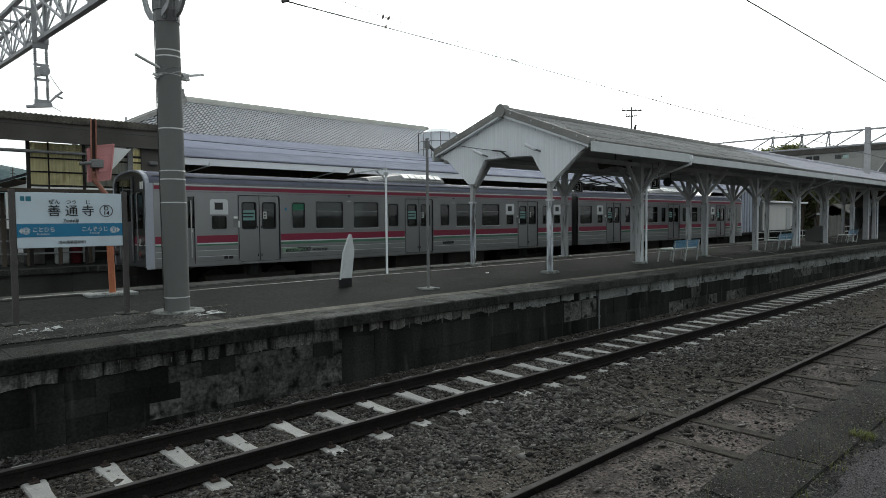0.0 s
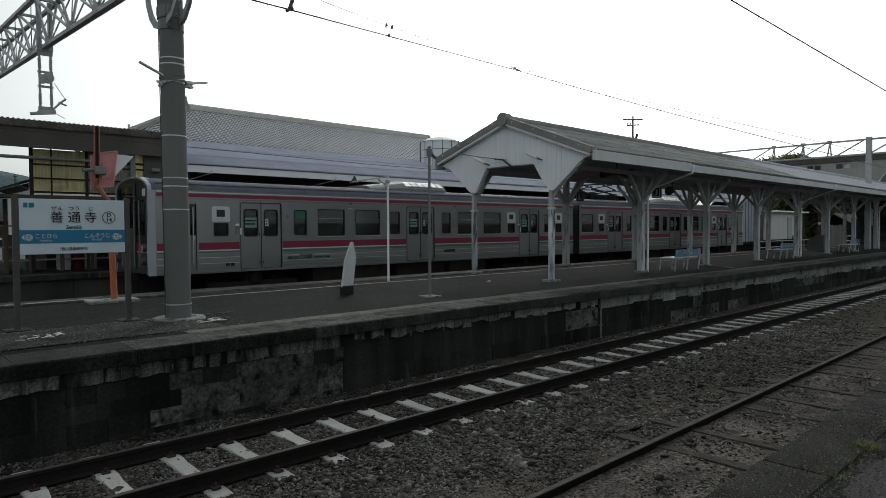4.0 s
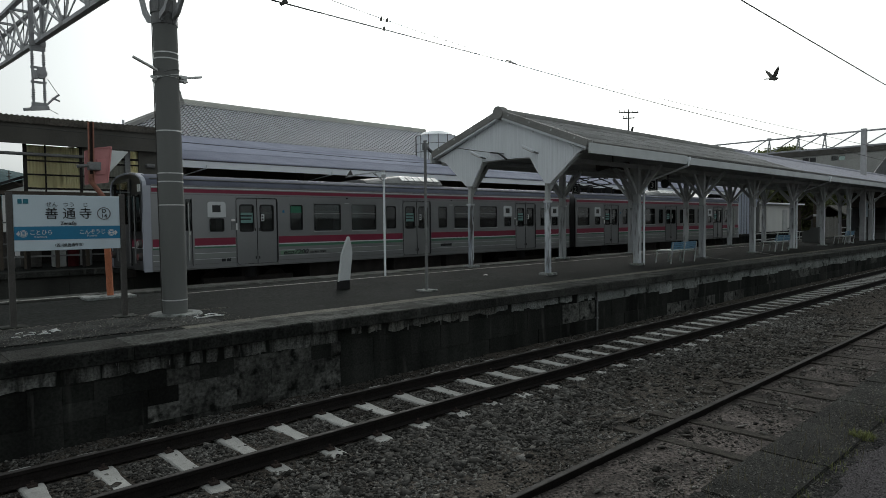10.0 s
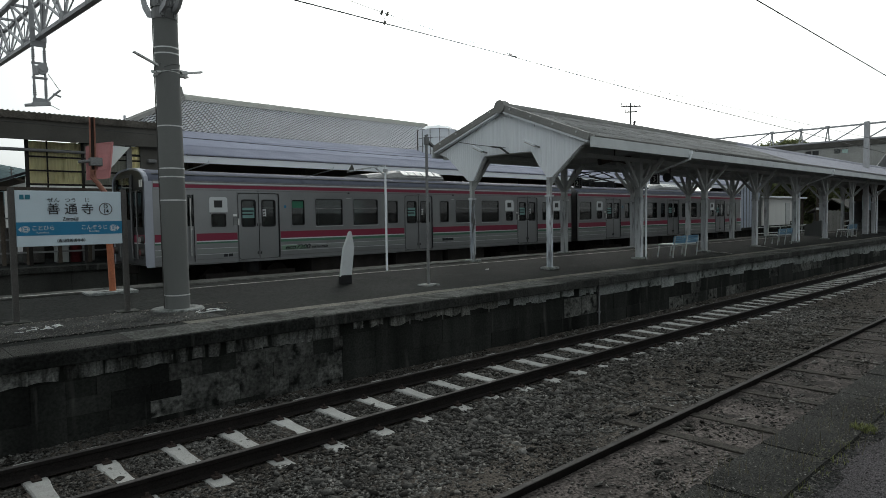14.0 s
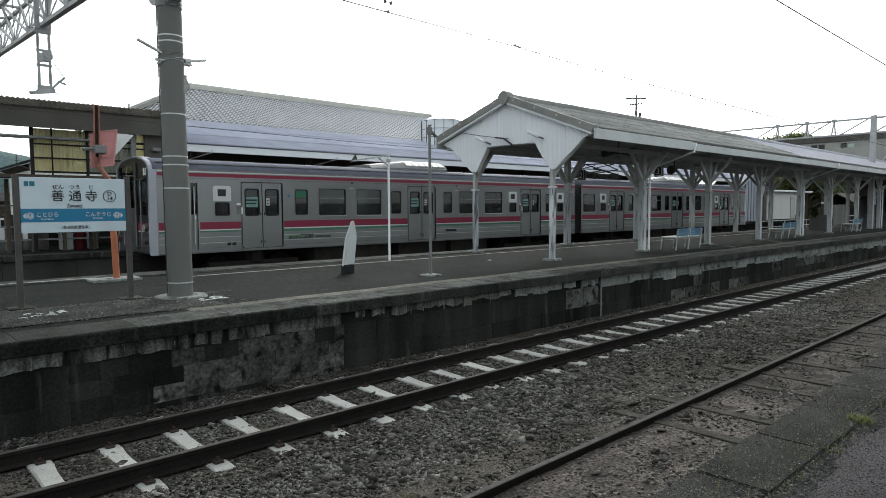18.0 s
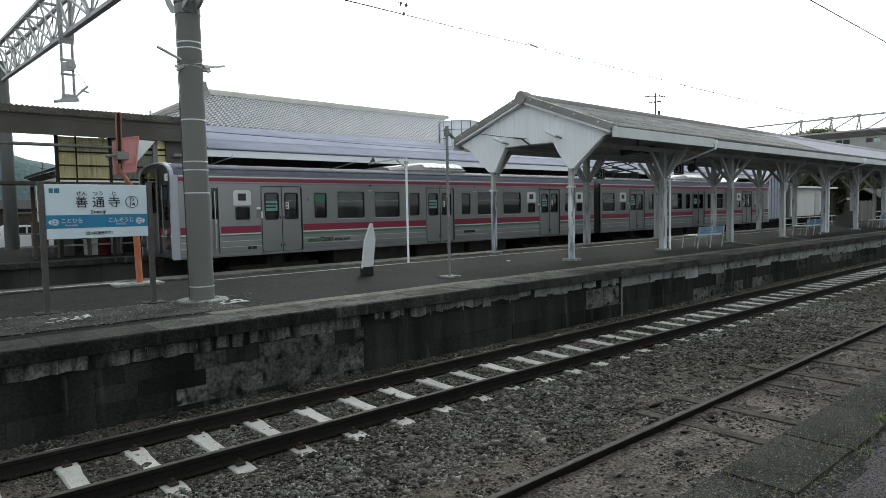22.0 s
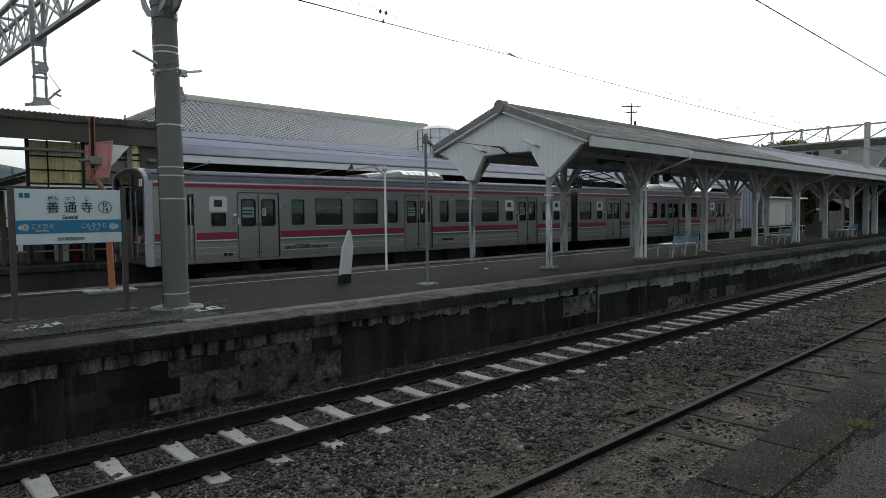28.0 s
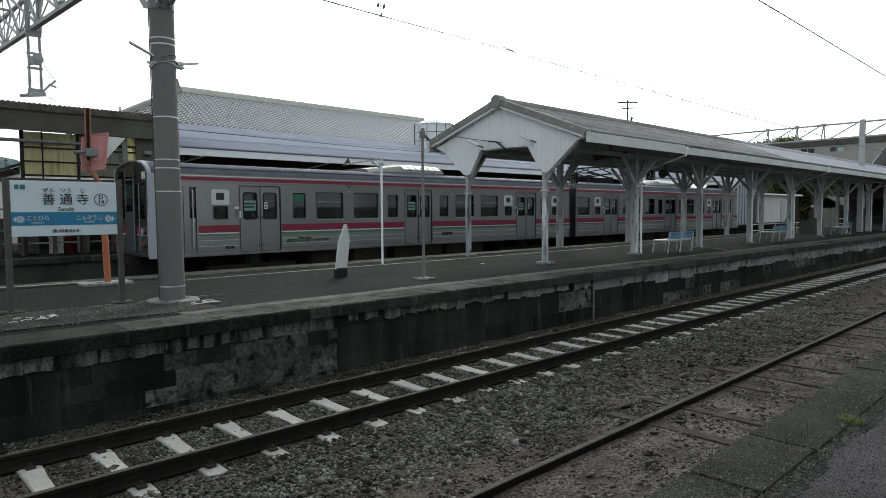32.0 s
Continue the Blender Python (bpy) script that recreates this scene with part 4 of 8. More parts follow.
rod(bm, (12.27, 8.02, -0.22), (12.27, 8.02, 0.7), 0.02, n=8)
part("pipe", bm, M["steel"], drain, smooth=True)
for z in (0.05, 0.5):
    bm = B()
    box(bm, 12.235, 12.305, 7.995, 8.06, z, z + 0.03)
    part("bracket", bm, M["steel"], drain)

# ---- the platform on which the camera stands ----
near = thing("near_platform", (0, 0, 0), "worn platform edge of mossy slabs and rough asphalt", "platform", kind="structure")
bm = B()
box(bm, XA, XB, -6, 1.58, -0.5, 0.56)
part("core", bm, M["wall"], near)
pts, faces = [], []
NX, NY = 300, 24
for i in range(NX + 1):
    for j in range(NY + 1):
        x, y = XA + (30 - XA) * i / NX, -6 + 7.2 * j / NY
        if j == NY:
            y += 0.035 * noise.noise((x * 3, 0, 4)) + 0.02 * noise.noise((x * 11, 0, 4))
        pts.append((x, y, 0.696 + 0.01 * noise.noise((x * 1.3, y * 1.3, 6)) + 0.006 * noise.noise((x * 6, y * 6, 6)) - (0.02 if j == NY else 0)))
for i in range(NX):
    for j in range(NY):
        a = i * (NY + 1) + j
        faces.append((a, a + NY + 1, a + NY + 2, a + 1))
tagged(sheet("asphalt", pts, faces, M["asphalt"], near, True), "coarse grey-violet asphalt with a crumbling edge")
bm = B()
box(bm, 30, XB, -6, 1.2, 0.5, 0.68)
part("far_asphalt", bm, M["asphalt"], near)
# unseen wall, added to block low sky light from behind the camera
bm = B()
box(bm, XA, XB, -6.4, -6.02, -0.5, 2.7)
solid("wall_rear", bm, M["blockergrey"], "added plain grey wall, out of view, that blocks low sky light", "wall", "structure")
bm = B()
box(bm, XA, XB, 1.1, 1.3, 0.5, 0.682)
part("edge_grit", bm, M["gravel"], near, "gritty gap filled with soil and stones")
SLABS = []
for k in range(5):
    # the track side of each slab is chipped away
    rim = [(0.877 - 0.874 * i / 30, 1.662 + 0.016 * noise.noise((i * 0.3, k * 7, 1)) + 0.011 * noise.noise((i * 1.1, k * 7, 2)) - (0.02 if i in (0, 30) else 0)) for i in range(31)]
    bm = B()
    pull(bm, [(0.003, 1.24), (0.877, 1.24)] + rim, "z", 0.56, 0.692)
    pull(bm, [(0.01, 1.246), (0.87, 1.246)] + [(min(0.87, max(0.01, x)), y - 0.012) for x, y in rim], "z", 0.69, 0.7)
    SLABS.append(finish("edge_slab", bm, M["slab"]))
for k in range(-12, 62):
    s = new("edge_slab", SLABS[k % 5])
    s.parent = near
    s.location = (5.27 + 0.88 * k, rng.uniform(-0.008, 0.008), rng.uniform(-0.005, -0.001))
    s.rotation_euler = (radians(rng.uniform(-0.3, 0.3)), 0, radians(rng.uniform(-0.3, 0.3)))


def edge_chips(r, count):
    x = 2 + 14 * r.rand(count) ** 1.3
    y = 1.235 + 0.06 * r.randn(count)
    return np.stack([x, y, np.where(y > 1.25, 0.695, 0.684)], 1)


scatter("stone_chips", 14000, edge_chips, M["stone"], "small stone chips along the crumbling asphalt edge", 0.002, 0.011, 9)
scatter("stone_chips", 500, edge_chips, M["chip"], "pale chips along the crumbling asphalt edge", 0.003, 0.008, 12)
scatter("slab_grit", 9000, lambda r, c: np.stack([2.2 + 9 * r.rand(c) ** 1.4, 1.27 + 0.37 * r.rand(c), np.full(c, 0.6995)], 1), M["stone"], "fine grit lying on the mossy slabs", 0.0015, 0.007, 13)
scatter("slab_grit", 500, lambda r, c: np.stack([2.2 + 9 * r.rand(c) ** 1.4, 1.27 + 0.37 * r.rand(c), np.full(c, 0.6995)], 1), M["chip"], "pale crumbs lying on the mossy slabs", 0.0015, 0.006, 16)
scatter("asphalt_grit", 52000, lambda r, c: np.stack([2.2 + 8 * r.rand(c) ** 1.4, 1.2 - 1.3 * r.rand(c), np.full(c, 0.702)], 1), M["grain"], "coarse grains of the worn asphalt", 0.0018, 0.0065, 14)
scatter("asphalt_grit", 2600, lambda r, c: np.stack([2.2 + 8 * r.rand(c) ** 1.4, 1.2 - 1.3 * r.rand(c), np.full(c, 0.702)], 1), M["chip"], "pale grains of the worn asphalt", 0.0018, 0.005, 15)
scatter("stone_chips", 2600, lambda r, c: np.stack([0.2 + 4.2 * r.rand(c), 8.75 + 1.5 * r.rand(c), np.full(c, PZ + 0.012)], 1), M["chip"], "pale chips on the gritty strip", 0.003, 0.014, 10)


def worn_edge(r, count):
    x = -0.5 + 5.2 * r.rand(count)
    return np.stack([x, 10.38 + 0.035 * r.randn(count) + 0.04 * np.sin(x * 2.3), np.full(count, PZ + 0.004)], 1)


scatter("stone_chips", 1500, worn_edge, M["chip"], "pale crumbs along the worn edge of the asphalt", 0.004, 0.02, 21)


def tuft(x, y, z, count, height, spread, seed, material, label):
    r = random.Random(seed)
    bm = B()
    for _ in range(count):
        a, d = r.uniform(0, 6.28), spread * math.sqrt(r.random())
        px, py = x + d * math.cos(a), y + d * math.sin(a)
        h, lean = height * r.uniform(0.4, 1), r.uniform(0.1, 0.7) * height
        w, b = min(0.004, height * 0.04) if count > 30 else 0.0016, r.uniform(0, 6.28)
        u = Vector((math.cos(b + 1.57), math.sin(b + 1.57), 0)) * w
        p0, p1, p2 = Vector((px, py, z)), Vector((px + 0.35 * lean * math.cos(b), py + 0.35 * lean * math.sin(b), z + h * 0.6)), Vector((px + lean * math.cos(b), py + lean * math.sin(b), z + h))
        v = [bm.verts.new(q) for q in (p0 - u, p0 + u, p1 + u * 0.8, p1 - u * 0.8, p2)]
        bm.faces.new(v[:4])
        bm.faces.new((v[3], v[2], v[4]))
    me = bpy.data.meshes.new("grass_tuft")
    bm.to_mesh(me)
    bm.free()
    me.materials.append(material)
    return tagged(new("grass_tuft", me), label, "grass", kind="stuff")


tuft(5.2, 1.245, 0.675, 320, 0.065, 0.08, 1, M["grass"], "green tuft of grass in the platform joint")
tuft(4.45, 1.26, 0.68, 60, 0.05, 0.12, 2, M["grass"], "sparse weeds in the platform joint")
tuft(3.55, 1.28, 0.68, 60, 0.05, 0.15, 3, M["grass"], "sparse weeds in the platform joint")
for i, x in enumerate((2.75, 3.15, 3.85, 4.15, 4.75, 5.75, 6.2, 6.9, 7.6)):
    tuft(x, 1.245, 0.68, 34, 0.045, 0.09, 60 + i, M["grass"], "small weeds in the platform joint")
tuft(3.05, 3.75, -0.1, 60, 0.12, 0.08, 4, M["drystalk"], "dry dead grass among the ballast")
for i, (x, y) in enumerate(((3.3, 1.6), (3.75, 1.5), (4.1, 1.35), (4.4, 1.45), (4.7, 1.3), (4.95, 1.4), (5.4, 1.35), (5.9, 1.3), (3.0, 1.4), (6.6, 1.3))):
    tuft(x, y, 0.69, 22, 0.13, 0.2, 30 + i, M["drystalk"], "thin dry grass stalks on the platform slabs")

# ---- the train: two stainless cars ----
CAR = 19.6
DOORS = [2.6, 9.13, 15.59]
SMALL = [4.38, 8.29, 10.88, 17.3]
LARGE = [5.26, 6.77, 11.75, 13.24]
PANELS = [1.7, 14.74]                        # destination panels, each with a short window below
Z_SILL, Z_EAVE = 0.98, 3.36


def car(name, x0, label, cab_at, extra, panels, first):
    """One car from x0 along the track; cab_at is the end with the cab, extra holds windows of its own."""
    def fx(u):
        return x0 + u

    def crew(u):
        return u if cab_at == 0 else CAR - u
    xs = (fx(0), fx(CAR))
    ob = thing(name, (xs[0], YT, 0), label, "train car", "cars of the train")
    yn, yf = YT - 1.4, YT + 1.4

    def bx(bm, u0, u1, y0, y1, z0, z1, bev=0):
        a, b = sorted((fx(u0), fx(u1)))
        return box(bm, a, b, y0, y1, z0, z1, bev)

    holes = [(d - 0.02, d + 1.34, Z_SILL + 0.06, 3.06) for d in DOORS]
    holes += [(u, u + 0.5, 2.04, 2.89) for u in SMALL] + [(u, u + 1.1, 2.01, 2.93) for u in LARGE] + list(extra)
    holes += [(u + 0.03, u + 0.52, 2.04, 2.47) for u in panels]
    c0, c1 = sorted((crew(0.88), crew(1.24)))
    holes += [(c0, c1, 1.1, 3.0)]
    holes.sort()
    for side, (ya, yb) in (("near", (yn, yn + 0.05)), ("far", (yf - 0.05, yf))):
        bm = B()
        cuts = sorted({0.12 if cab_at == 0 else 0.0, CAR - (0.12 if cab_at else 0.0)} | {h[0] for h in holes} | {h[1] for h in holes})
        for a, b in zip(cuts, cuts[1:]):
            zs = [Z_SILL]
            for h in holes:
                if h[0] <= a + 1e-6 and h[1] >= b - 1e-6:
                    zs += [h[2], h[3]]
            zs.append(Z_EAVE)
            for z0, z1 in zip(zs[::2], zs[1::2]):
                bx(bm, a, b, ya, yb, z0, z1)
        bmesh.ops.remove_doubles(bm, verts=bm.verts, dist=0.0005)
        part("side_wall", bm, M["stainless"], ob)
        sgn = -1 if side == "near" else 1
        face = yn if side == "near" else yf

        def skin(u0, u1, z0, z1, out, material, nm, lab=""):
            bm = B()
            ys = sorted((face, face + sgn * out))
            bx(bm, u0, u1, ys[0], ys[1], z0, z1)
            return part(nm, bm, material, ob, lab)

        # doors: two leaves each, set back a little
        def ring(nm, u0, u1, z0, z1, wide, r, out, back, material, parent, lab=""):
            """A rounded frame round the opening u0..u1, z0..z1; wide runs outwards."""
            def loop(g):
                q = max(0.012, r + g)
                c = ((u1 + g - q, z1 + g - q, 0), (u0 - g + q, z1 + g - q, 90), (u0 - g + q, z0 - g + q, 180), (u1 + g - q, z0 - g + q, 270))
                return [(cx + q * math.cos(radians(a0 + 22.5 * k)), cz + q * math.sin(radians(a0 + 22.5 * k))) for cx, cz, a0 in c for k in range(5)]
            bm = B()
            inn, outr = loop(0), loop(wide)
            ys = sorted((face + sgn * out, face - sgn * back))
            n = len(inn)
            for i in range(n):
                j = (i + 1) % n
                pull(bm, [(fx(p[0]), p[1]) for p in (inn[i], outr[i], outr[j], inn[j])], "y", ys[0], ys[1])
            bmesh.ops.remove_doubles(bm, verts=bm.verts, dist=0.0004)
            return part(nm, bm, material, parent, lab)

        for d in DOORS:
            for a, b in ((d, d + 0.655), (d + 0.665, d + 1.32)):
                bm = B()
                yd = sorted((face - sgn * 0.014, face - sgn * 0.06))
                for q in ((a, a + 0.1, 1.07, 3.05), (b - 0.1, b, 1.07, 3.05), (a + 0.1, b - 0.1, 1.07, 2.05), (a + 0.1, b - 0.1, 2.86, 3.05)):
                    bx(bm, q[0], q[1], yd[0], yd[1], q[2], q[3])
                leaf = part("door_leaf", bm, M["stainless"], ob, "ribless stainless door leaf")
                bm = B()
                bx(bm, a + 0.1, b - 0.1, face - sgn * 0.048, face - sgn * 0.044, 2.05, 2.86)
                p = part("door_pane", bm, M["glass"], leaf)
                ring("pane_seal", a + 0.125, b - 0.125, 2.075, 2.835, 0.04, 0.05, -0.008, 0.043, M["rubber"], leaf)
                if side == "near":
                    bm = B()
                    if a == d:
                        bx(bm, a + 0.11, b - 0.11, face + 0.04, face + 0.043, 2.31, 2.62)
                        note = part("notice", bm, M["notice"], leaf, "pale green printed notice stuck to the pane")
                        for z, q in ((2.5, 0.36), (2.4, 0.33)):
                            bm = B()
                            bx(bm, a + 0.14, a + 0.14 + q, face + 0.036, face + 0.039, z, z + 0.045)
                            part("printed_bar", bm, M["ink"], note)
                    else:
                        bx(bm, a + 0.125, a + 0.255, face + 0.04, face + 0.043, 2.36, 2.58)
                        note = part("notice", bm, M["panelwhite"], leaf, "white sticker on the pane")
                        for z in (2.5, 2.41):
                            bm = B()
                            bx(bm, a + 0.16, a + 0.22, face + 0.036, face + 0.039, z - 0.015, z + 0.035)
                            part("printed_bar", bm, M["ink"], note)
            skin(d + 0.652, d + 0.668, 1.08, 3.05, -0.058, M["rubber"], "door_seam")
            ring("door_seal", d - 0.02, d + 1.34, 1.07, 3.06, 0.013, 0.09, 0.016, 0.0, M["rubber"], ob)
            skin(d - 0.045, d - 0.02, 1.05, 3.09, 0.012, M["stainless"], "door_frame")
            skin(d + 1.34, d + 1.365, 1.05, 3.09, 0.012, M["stainless"], "door_frame")
            skin(d - 0.045, d + 1.365, 3.065, 3.1, 0.015, M["stainless"], "door_header")
            skin(d - 0.03, d + 1.35, 1.0, 1.06, 0.03, M["steel"], "door_step")
            skin(d + 0.62, d + 0.7, 3.1, 3.13, 0.03, M["steel"], "door_lamp")
            for q in (d + 0.6, d + 0.72):
                skin(q - 0.012, q + 0.012, 2.06, 2.14, -0.022, M["rubber"], "door_grip")
                skin(q - 0.012, q + 0.012, 1.2, 1.28, -0.022, M["rubber"], "door_grip")
        # windows
        for h in holes:
            if h[3] > 2.99:
                continue
            a, b, z0, z1 = h
            bm = B()
            ys = sorted((face - sgn * 0.03, face - sgn * 0.035))
            bx(bm, a, b, ys[0], ys[1], z0, z1)
            w = part("window_pane", bm, M["glass"], ob)
            ring("window_frame", a + 0.015, b - 0.015, z0 + 0.015, z1 - 0.015, 0.026, 0.06, 0.008, 0.012, M["stainless"], w)
            ring("window_seal", a + 0.04, b - 0.04, z0 + 0.04, z1 - 0.04, 0.05, 0.06, -0.004, 0.029, M["rubber"], w)
            if b - a > 1:
                bm = B()
                ys = sorted((face - sgn * 0.015, face - sgn * 0.045))
                bx(bm, a + 0.03, b - 0.03, ys[0], ys[1], 2.585, 2.615)
                part("window_bar", bm, M["steel"], w)
                bm = B()
                ys = sorted((face + sgn * 0.022, face))
                bx(bm, a + 0.01, b - 0.01, ys[0], ys[1], z0 - 0.012, z0 + 0.014)
                part("window_ledge", bm, M["aluminium"], w, "bright metal ledge")
                if side == "near" and a == LARGE[0]:
                    bm = B()
                    bx(bm, a + 0.05, b - 0.05, yn + 0.075, yn + 0.08, 2.62, 2.88)
                    part("blind", bm, M["blind"], w, "half-lowered grey blind behind the pane")
            if first and side == "near" and a == SMALL[0]:
                bm = B()
                bx(bm, a + 0.05, b - 0.05, face + 0.026, face + 0.029, 2.62, 2.83)
                part("notice", bm, M["greencard"], w, "green card behind the pane")
        # white panel round each destination display, rounded at the top
        for u in panels:
            bm = B()
            ys = sorted((face, face + sgn * 0.009))
            arc = [(0.47 + 0.08 * math.cos(radians(k)), 2.86 + 0.08 * math.sin(radians(k))) for k in (0, 30, 60, 90)] + [(0.08 + 0.08 * math.cos(radians(k)), 2.86 + 0.08 * math.sin(radians(k))) for k in (90, 120, 150, 180)]
            pull(bm, [(fx(u + p), q) for p, q in arc + [(0.0, 2.49), (0.55, 2.49)]], "y", ys[0], ys[1])
            panel = part("indicator_panel", bm, M["panelwhite"], ob, "white panel round the destination display")
            bm = B()
            ys = sorted((face + sgn * 0.009, face + sgn * 0.014))
            bx(bm, u + 0.14, u + 0.39, ys[0], ys[1], 2.63, 2.83)
            part("destination_display", bm, M["black"], panel, "dark destination display")
            bm = B()
            bx(bm, u + 0.13, u + 0.4, ys[0] - 0.001, ys[1] - 0.003, 2.83, 2.842)
            part("display_rim", bm, M["steel"], panel)
            skin(u + 0.72, u + 0.84, 2.1, 2.35, 0.016, M["steel"], "door_control", "grey door control box")
            skin(u + 0.72, u + 0.84, 2.37, 2.43, 0.012, M["stripe_white"], "control_plate")
            skin(u + 0.855, u + 0.905, 2.1, 2.3, 0.02, M["stripe_white"], "door_button_box", "white button box beside the door")
        # crew door
        bm = B()
        ys = sorted((face - sgn * 0.02, face - sgn * 0.05))
        q0, q1 = sorted((crew(0.88), crew(1.06)))
        bx(bm, c0, c1, ys[0], ys[1], 1.1, 2.1)
        bx(bm, q0, q1, ys[0], ys[1], 2.1, 3.0)
        door = part("crew_door", bm, M["stainless"], ob, "narrow crew door with handrails")
        bm = B()
        q0, q1 = sorted((crew(1.06), crew(1.24)))
        bx(bm, q0, q1, ys[0], ys[0] + 0.01, 2.1, 3.0)
        part("crew_pane", bm, M["glass"], door)
        bm = B()
        bx(bm, c0 - 0.008, c0 + 0.004, *sorted((face, face + sgn * 0.01)), 1.08, 3.02)
        bx(bm, c1 - 0.006, c1 + 0.006, *sorted((face, face + sgn * 0.01)), 1.08, 3.02)
        part("crew_door_seal", bm, M["rubber"], door)
        for u in (crew(0.8), crew(1.13)):
            bm = B()
            rod(bm, (fx(u), face + sgn * 0.05, 1.25), (fx(u), face + sgn * 0.05, 2.9), 0.016, n=8)
            for z in (1.3, 2.85):
                rod(bm, (fx(u), face, z), (fx(u), face + sgn * 0.05, z), 0.012, n=6)
            part("handrail", bm, M["galv"], ob, smooth=True)
        skin(*sorted((crew(1.13), crew(1.18))), 1.98, 2.06, 0.03, M["galv"], "door_handle", "small bright handle")
        # stripes: the upper one runs through, the lower ones stop at the doors
        skin(0.14, CAR - 0.03, 3.188, 3.292, 0.004, M["red"], "upper_stripe", "dark red stripe under the eave")
        skin(0.14, CAR - 0.03, 3.315, 3.345, 0.008, M["panelwhite"], "eave_line", "pale line under the roof")
        skin(0.14, CAR - 0.03, 3.13, 3.145, 0.01, M["steel"], "drip_rail")
        gaps = sorted([(d - 0.06, d + 1.38) for d in DOORS] + [tuple(sorted((crew(0.78), crew(1.3))))])
        ends = [0.14] + [v for g in gaps for v in g] + [CAR - 0.03]
        for s0, s1 in zip(ends[::2], ends[1::2]):
            skin(s0, s1, 1.665, 1.877, 0.004, M["red"], "red_stripe")
            skin(s0, s1, 1.628, 1.662, 0.005, M["panelwhite"], "white_stripe")
            skin(s0, s1, 1.582 if s0 < 2 else 1.548, 1.625, 0.004, M["green"], "green_stripe")
            skin(s0, s1, 1.3, 1.425, 0.003, M["greenfilm"], "tinted_band", "faintly green tinted band")
            for z in (1.26, 1.43):
                skin(s0, s1, z, z + 0.013, 0.012, M["panelwhite"], "body_rib")
            skin(s0, s1, 1.12, 1.132, 0.008, M["steel"], "body_rib")
            q = s0 + 1.9
            while q < s1 - 0.6:
                skin(q, q + 0.004, 1.0, 1.25, 0.0015, M["steel"], "panel_joint")
                skin(q, q + 0.004, 1.88, 2.0, 0.0015, M["steel"], "panel_joint")
                q += 2.3
        skin(0.14, CAR - 0.03, 0.98, 1.02, 0.006, M["steel"], "skirt_edge")
        for u in (6.57, 11.57, 17.9):
            skin(u, u + 0.05, 3.1, 3.14, 0.04, M["under"], "side_lamp", "small dark side lamp")
            skin(u - 0.07, u + 0.1, 2.93, 2.96, 0.012, M["aluminium"], "side_plate")
        skin(4.13, 4.2, 2.62, 2.7, 0.004, M["signblue"], "sticker", "small blue sticker beside the door")
    # roof: arched, with a gutter
    prof = [(-1.4, 3.36), (-1.375, 3.47), (-1.25, 3.59), (-1.0, 3.685), (-0.55, 3.735), (0, 3.755), (0.55, 3.735), (1.0, 3.685), (1.25, 3.59), (1.375, 3.47), (1.4, 3.36)]
    bm = B()
    pull(bm, [(YT + a, b) for a, b in prof], "x", xs[0] + 0.02, xs[1] - 0.02)
    part("roof", bm, M["trainroof"], ob, "blue-grey arched roof", smooth=True)
    for s in (-1, 1):
        bm = B()
        bx(bm, 0.14, CAR, YT + s * 1.4 - 0.012, YT + s * 1.4 + 0.012, 3.36, 3.395)
        part("gutter", bm, M["steel"], ob)
        bm = B()
        bx(bm, 0.14, CAR, YT + s * 1.3 - 0.02, YT + s * 1.3 + 0.02, 3.555, 3.58)
        part("roof_rib", bm, M["steel"], ob)
    # floor, bulkheads, ceiling inside, seats
    bm = B()
    bx(bm, 0.05, CAR - 0.05, yn + 0.05, yf - 0.05, 1.0, 1.1)
    part("floor", bm, M["inside"], ob)
    bm = B()
    bx(bm, 0.06, CAR - 0.06, yn + 0.05, yf - 0.05, 3.24, 3.29)
    part("inner_ceiling", bm, M["inside"], ob)
    for u in (crew(1.55), CAR - 0.12 if cab_at == 0 else 0.07):
        bm = B()
        bx(bm, u, u + 0.05, yn + 0.05, yf - 0.05, 1.1, 3.2)
        part("bulkhead", bm, M["inside"], ob)
    for a, b in ((4.2, 8.7), (10.6, 15.2), (17.2, 19.2)):
        for s in (-1, 1):
            bm = B()
            c0, c1 = sorted((YT + s * 1.33, YT + s * 0.85))
            bx(bm, a, b, c0, c1, 1.38, 1.55, 0.03)
            c0, c1 = sorted((YT + s * 1.33, YT + s * 1.18))
            bx(bm, a, b, c0, c1, 1.55, 2.05, 0.03)
            part("bench_seat", bm, M["seat"], ob, "dark red longitudinal seat seen through the window")
    # luggage racks and grab poles
    for a, b in ((4.2, 8.7), (10.6, 15.2)):
        for s in (-1, 1):
            bm = B()
            c0, c1 = sorted((YT + s * 1.33, YT + s * 1.05))
            bx(bm, a, b, c0, c1, 2.64, 2.7, 0.01)
            part("luggage_rack", bm, M["stripe_white"], ob, "pale luggage rack seen through the window")
    for u in (4.15, 5.75, 7.3, 8.75, 10.55, 12.4, 13.9, 15.25):
        bm = B()
        rod(bm, (fx(u), YT - 0.8, 1.1), (fx(u), YT - 0.8, 3.2), 0.017, n=6)
        part("grab_pole", bm, M["galv"], ob)
    # underframe boxes and bogies
    for a, b, z in ((5.2, 6.6, 0.35), (6.9, 8.4, 0.3), (8.8, 11.2, 0.42), (11.5, 13.6, 0.3)):
        bm = B()
        bx(bm, a, b, YT - 1.2, YT + 1.2, z, 0.98, 0.03)
        part("equipment_box", bm, M["under"], ob)
    for c in (3.2, CAR - 3.2):
        bm = B()
        bx(bm, c - 0.3, c + 0.3, YT - 1.0, YT + 1.0, 0.5, 0.95, 0.02)
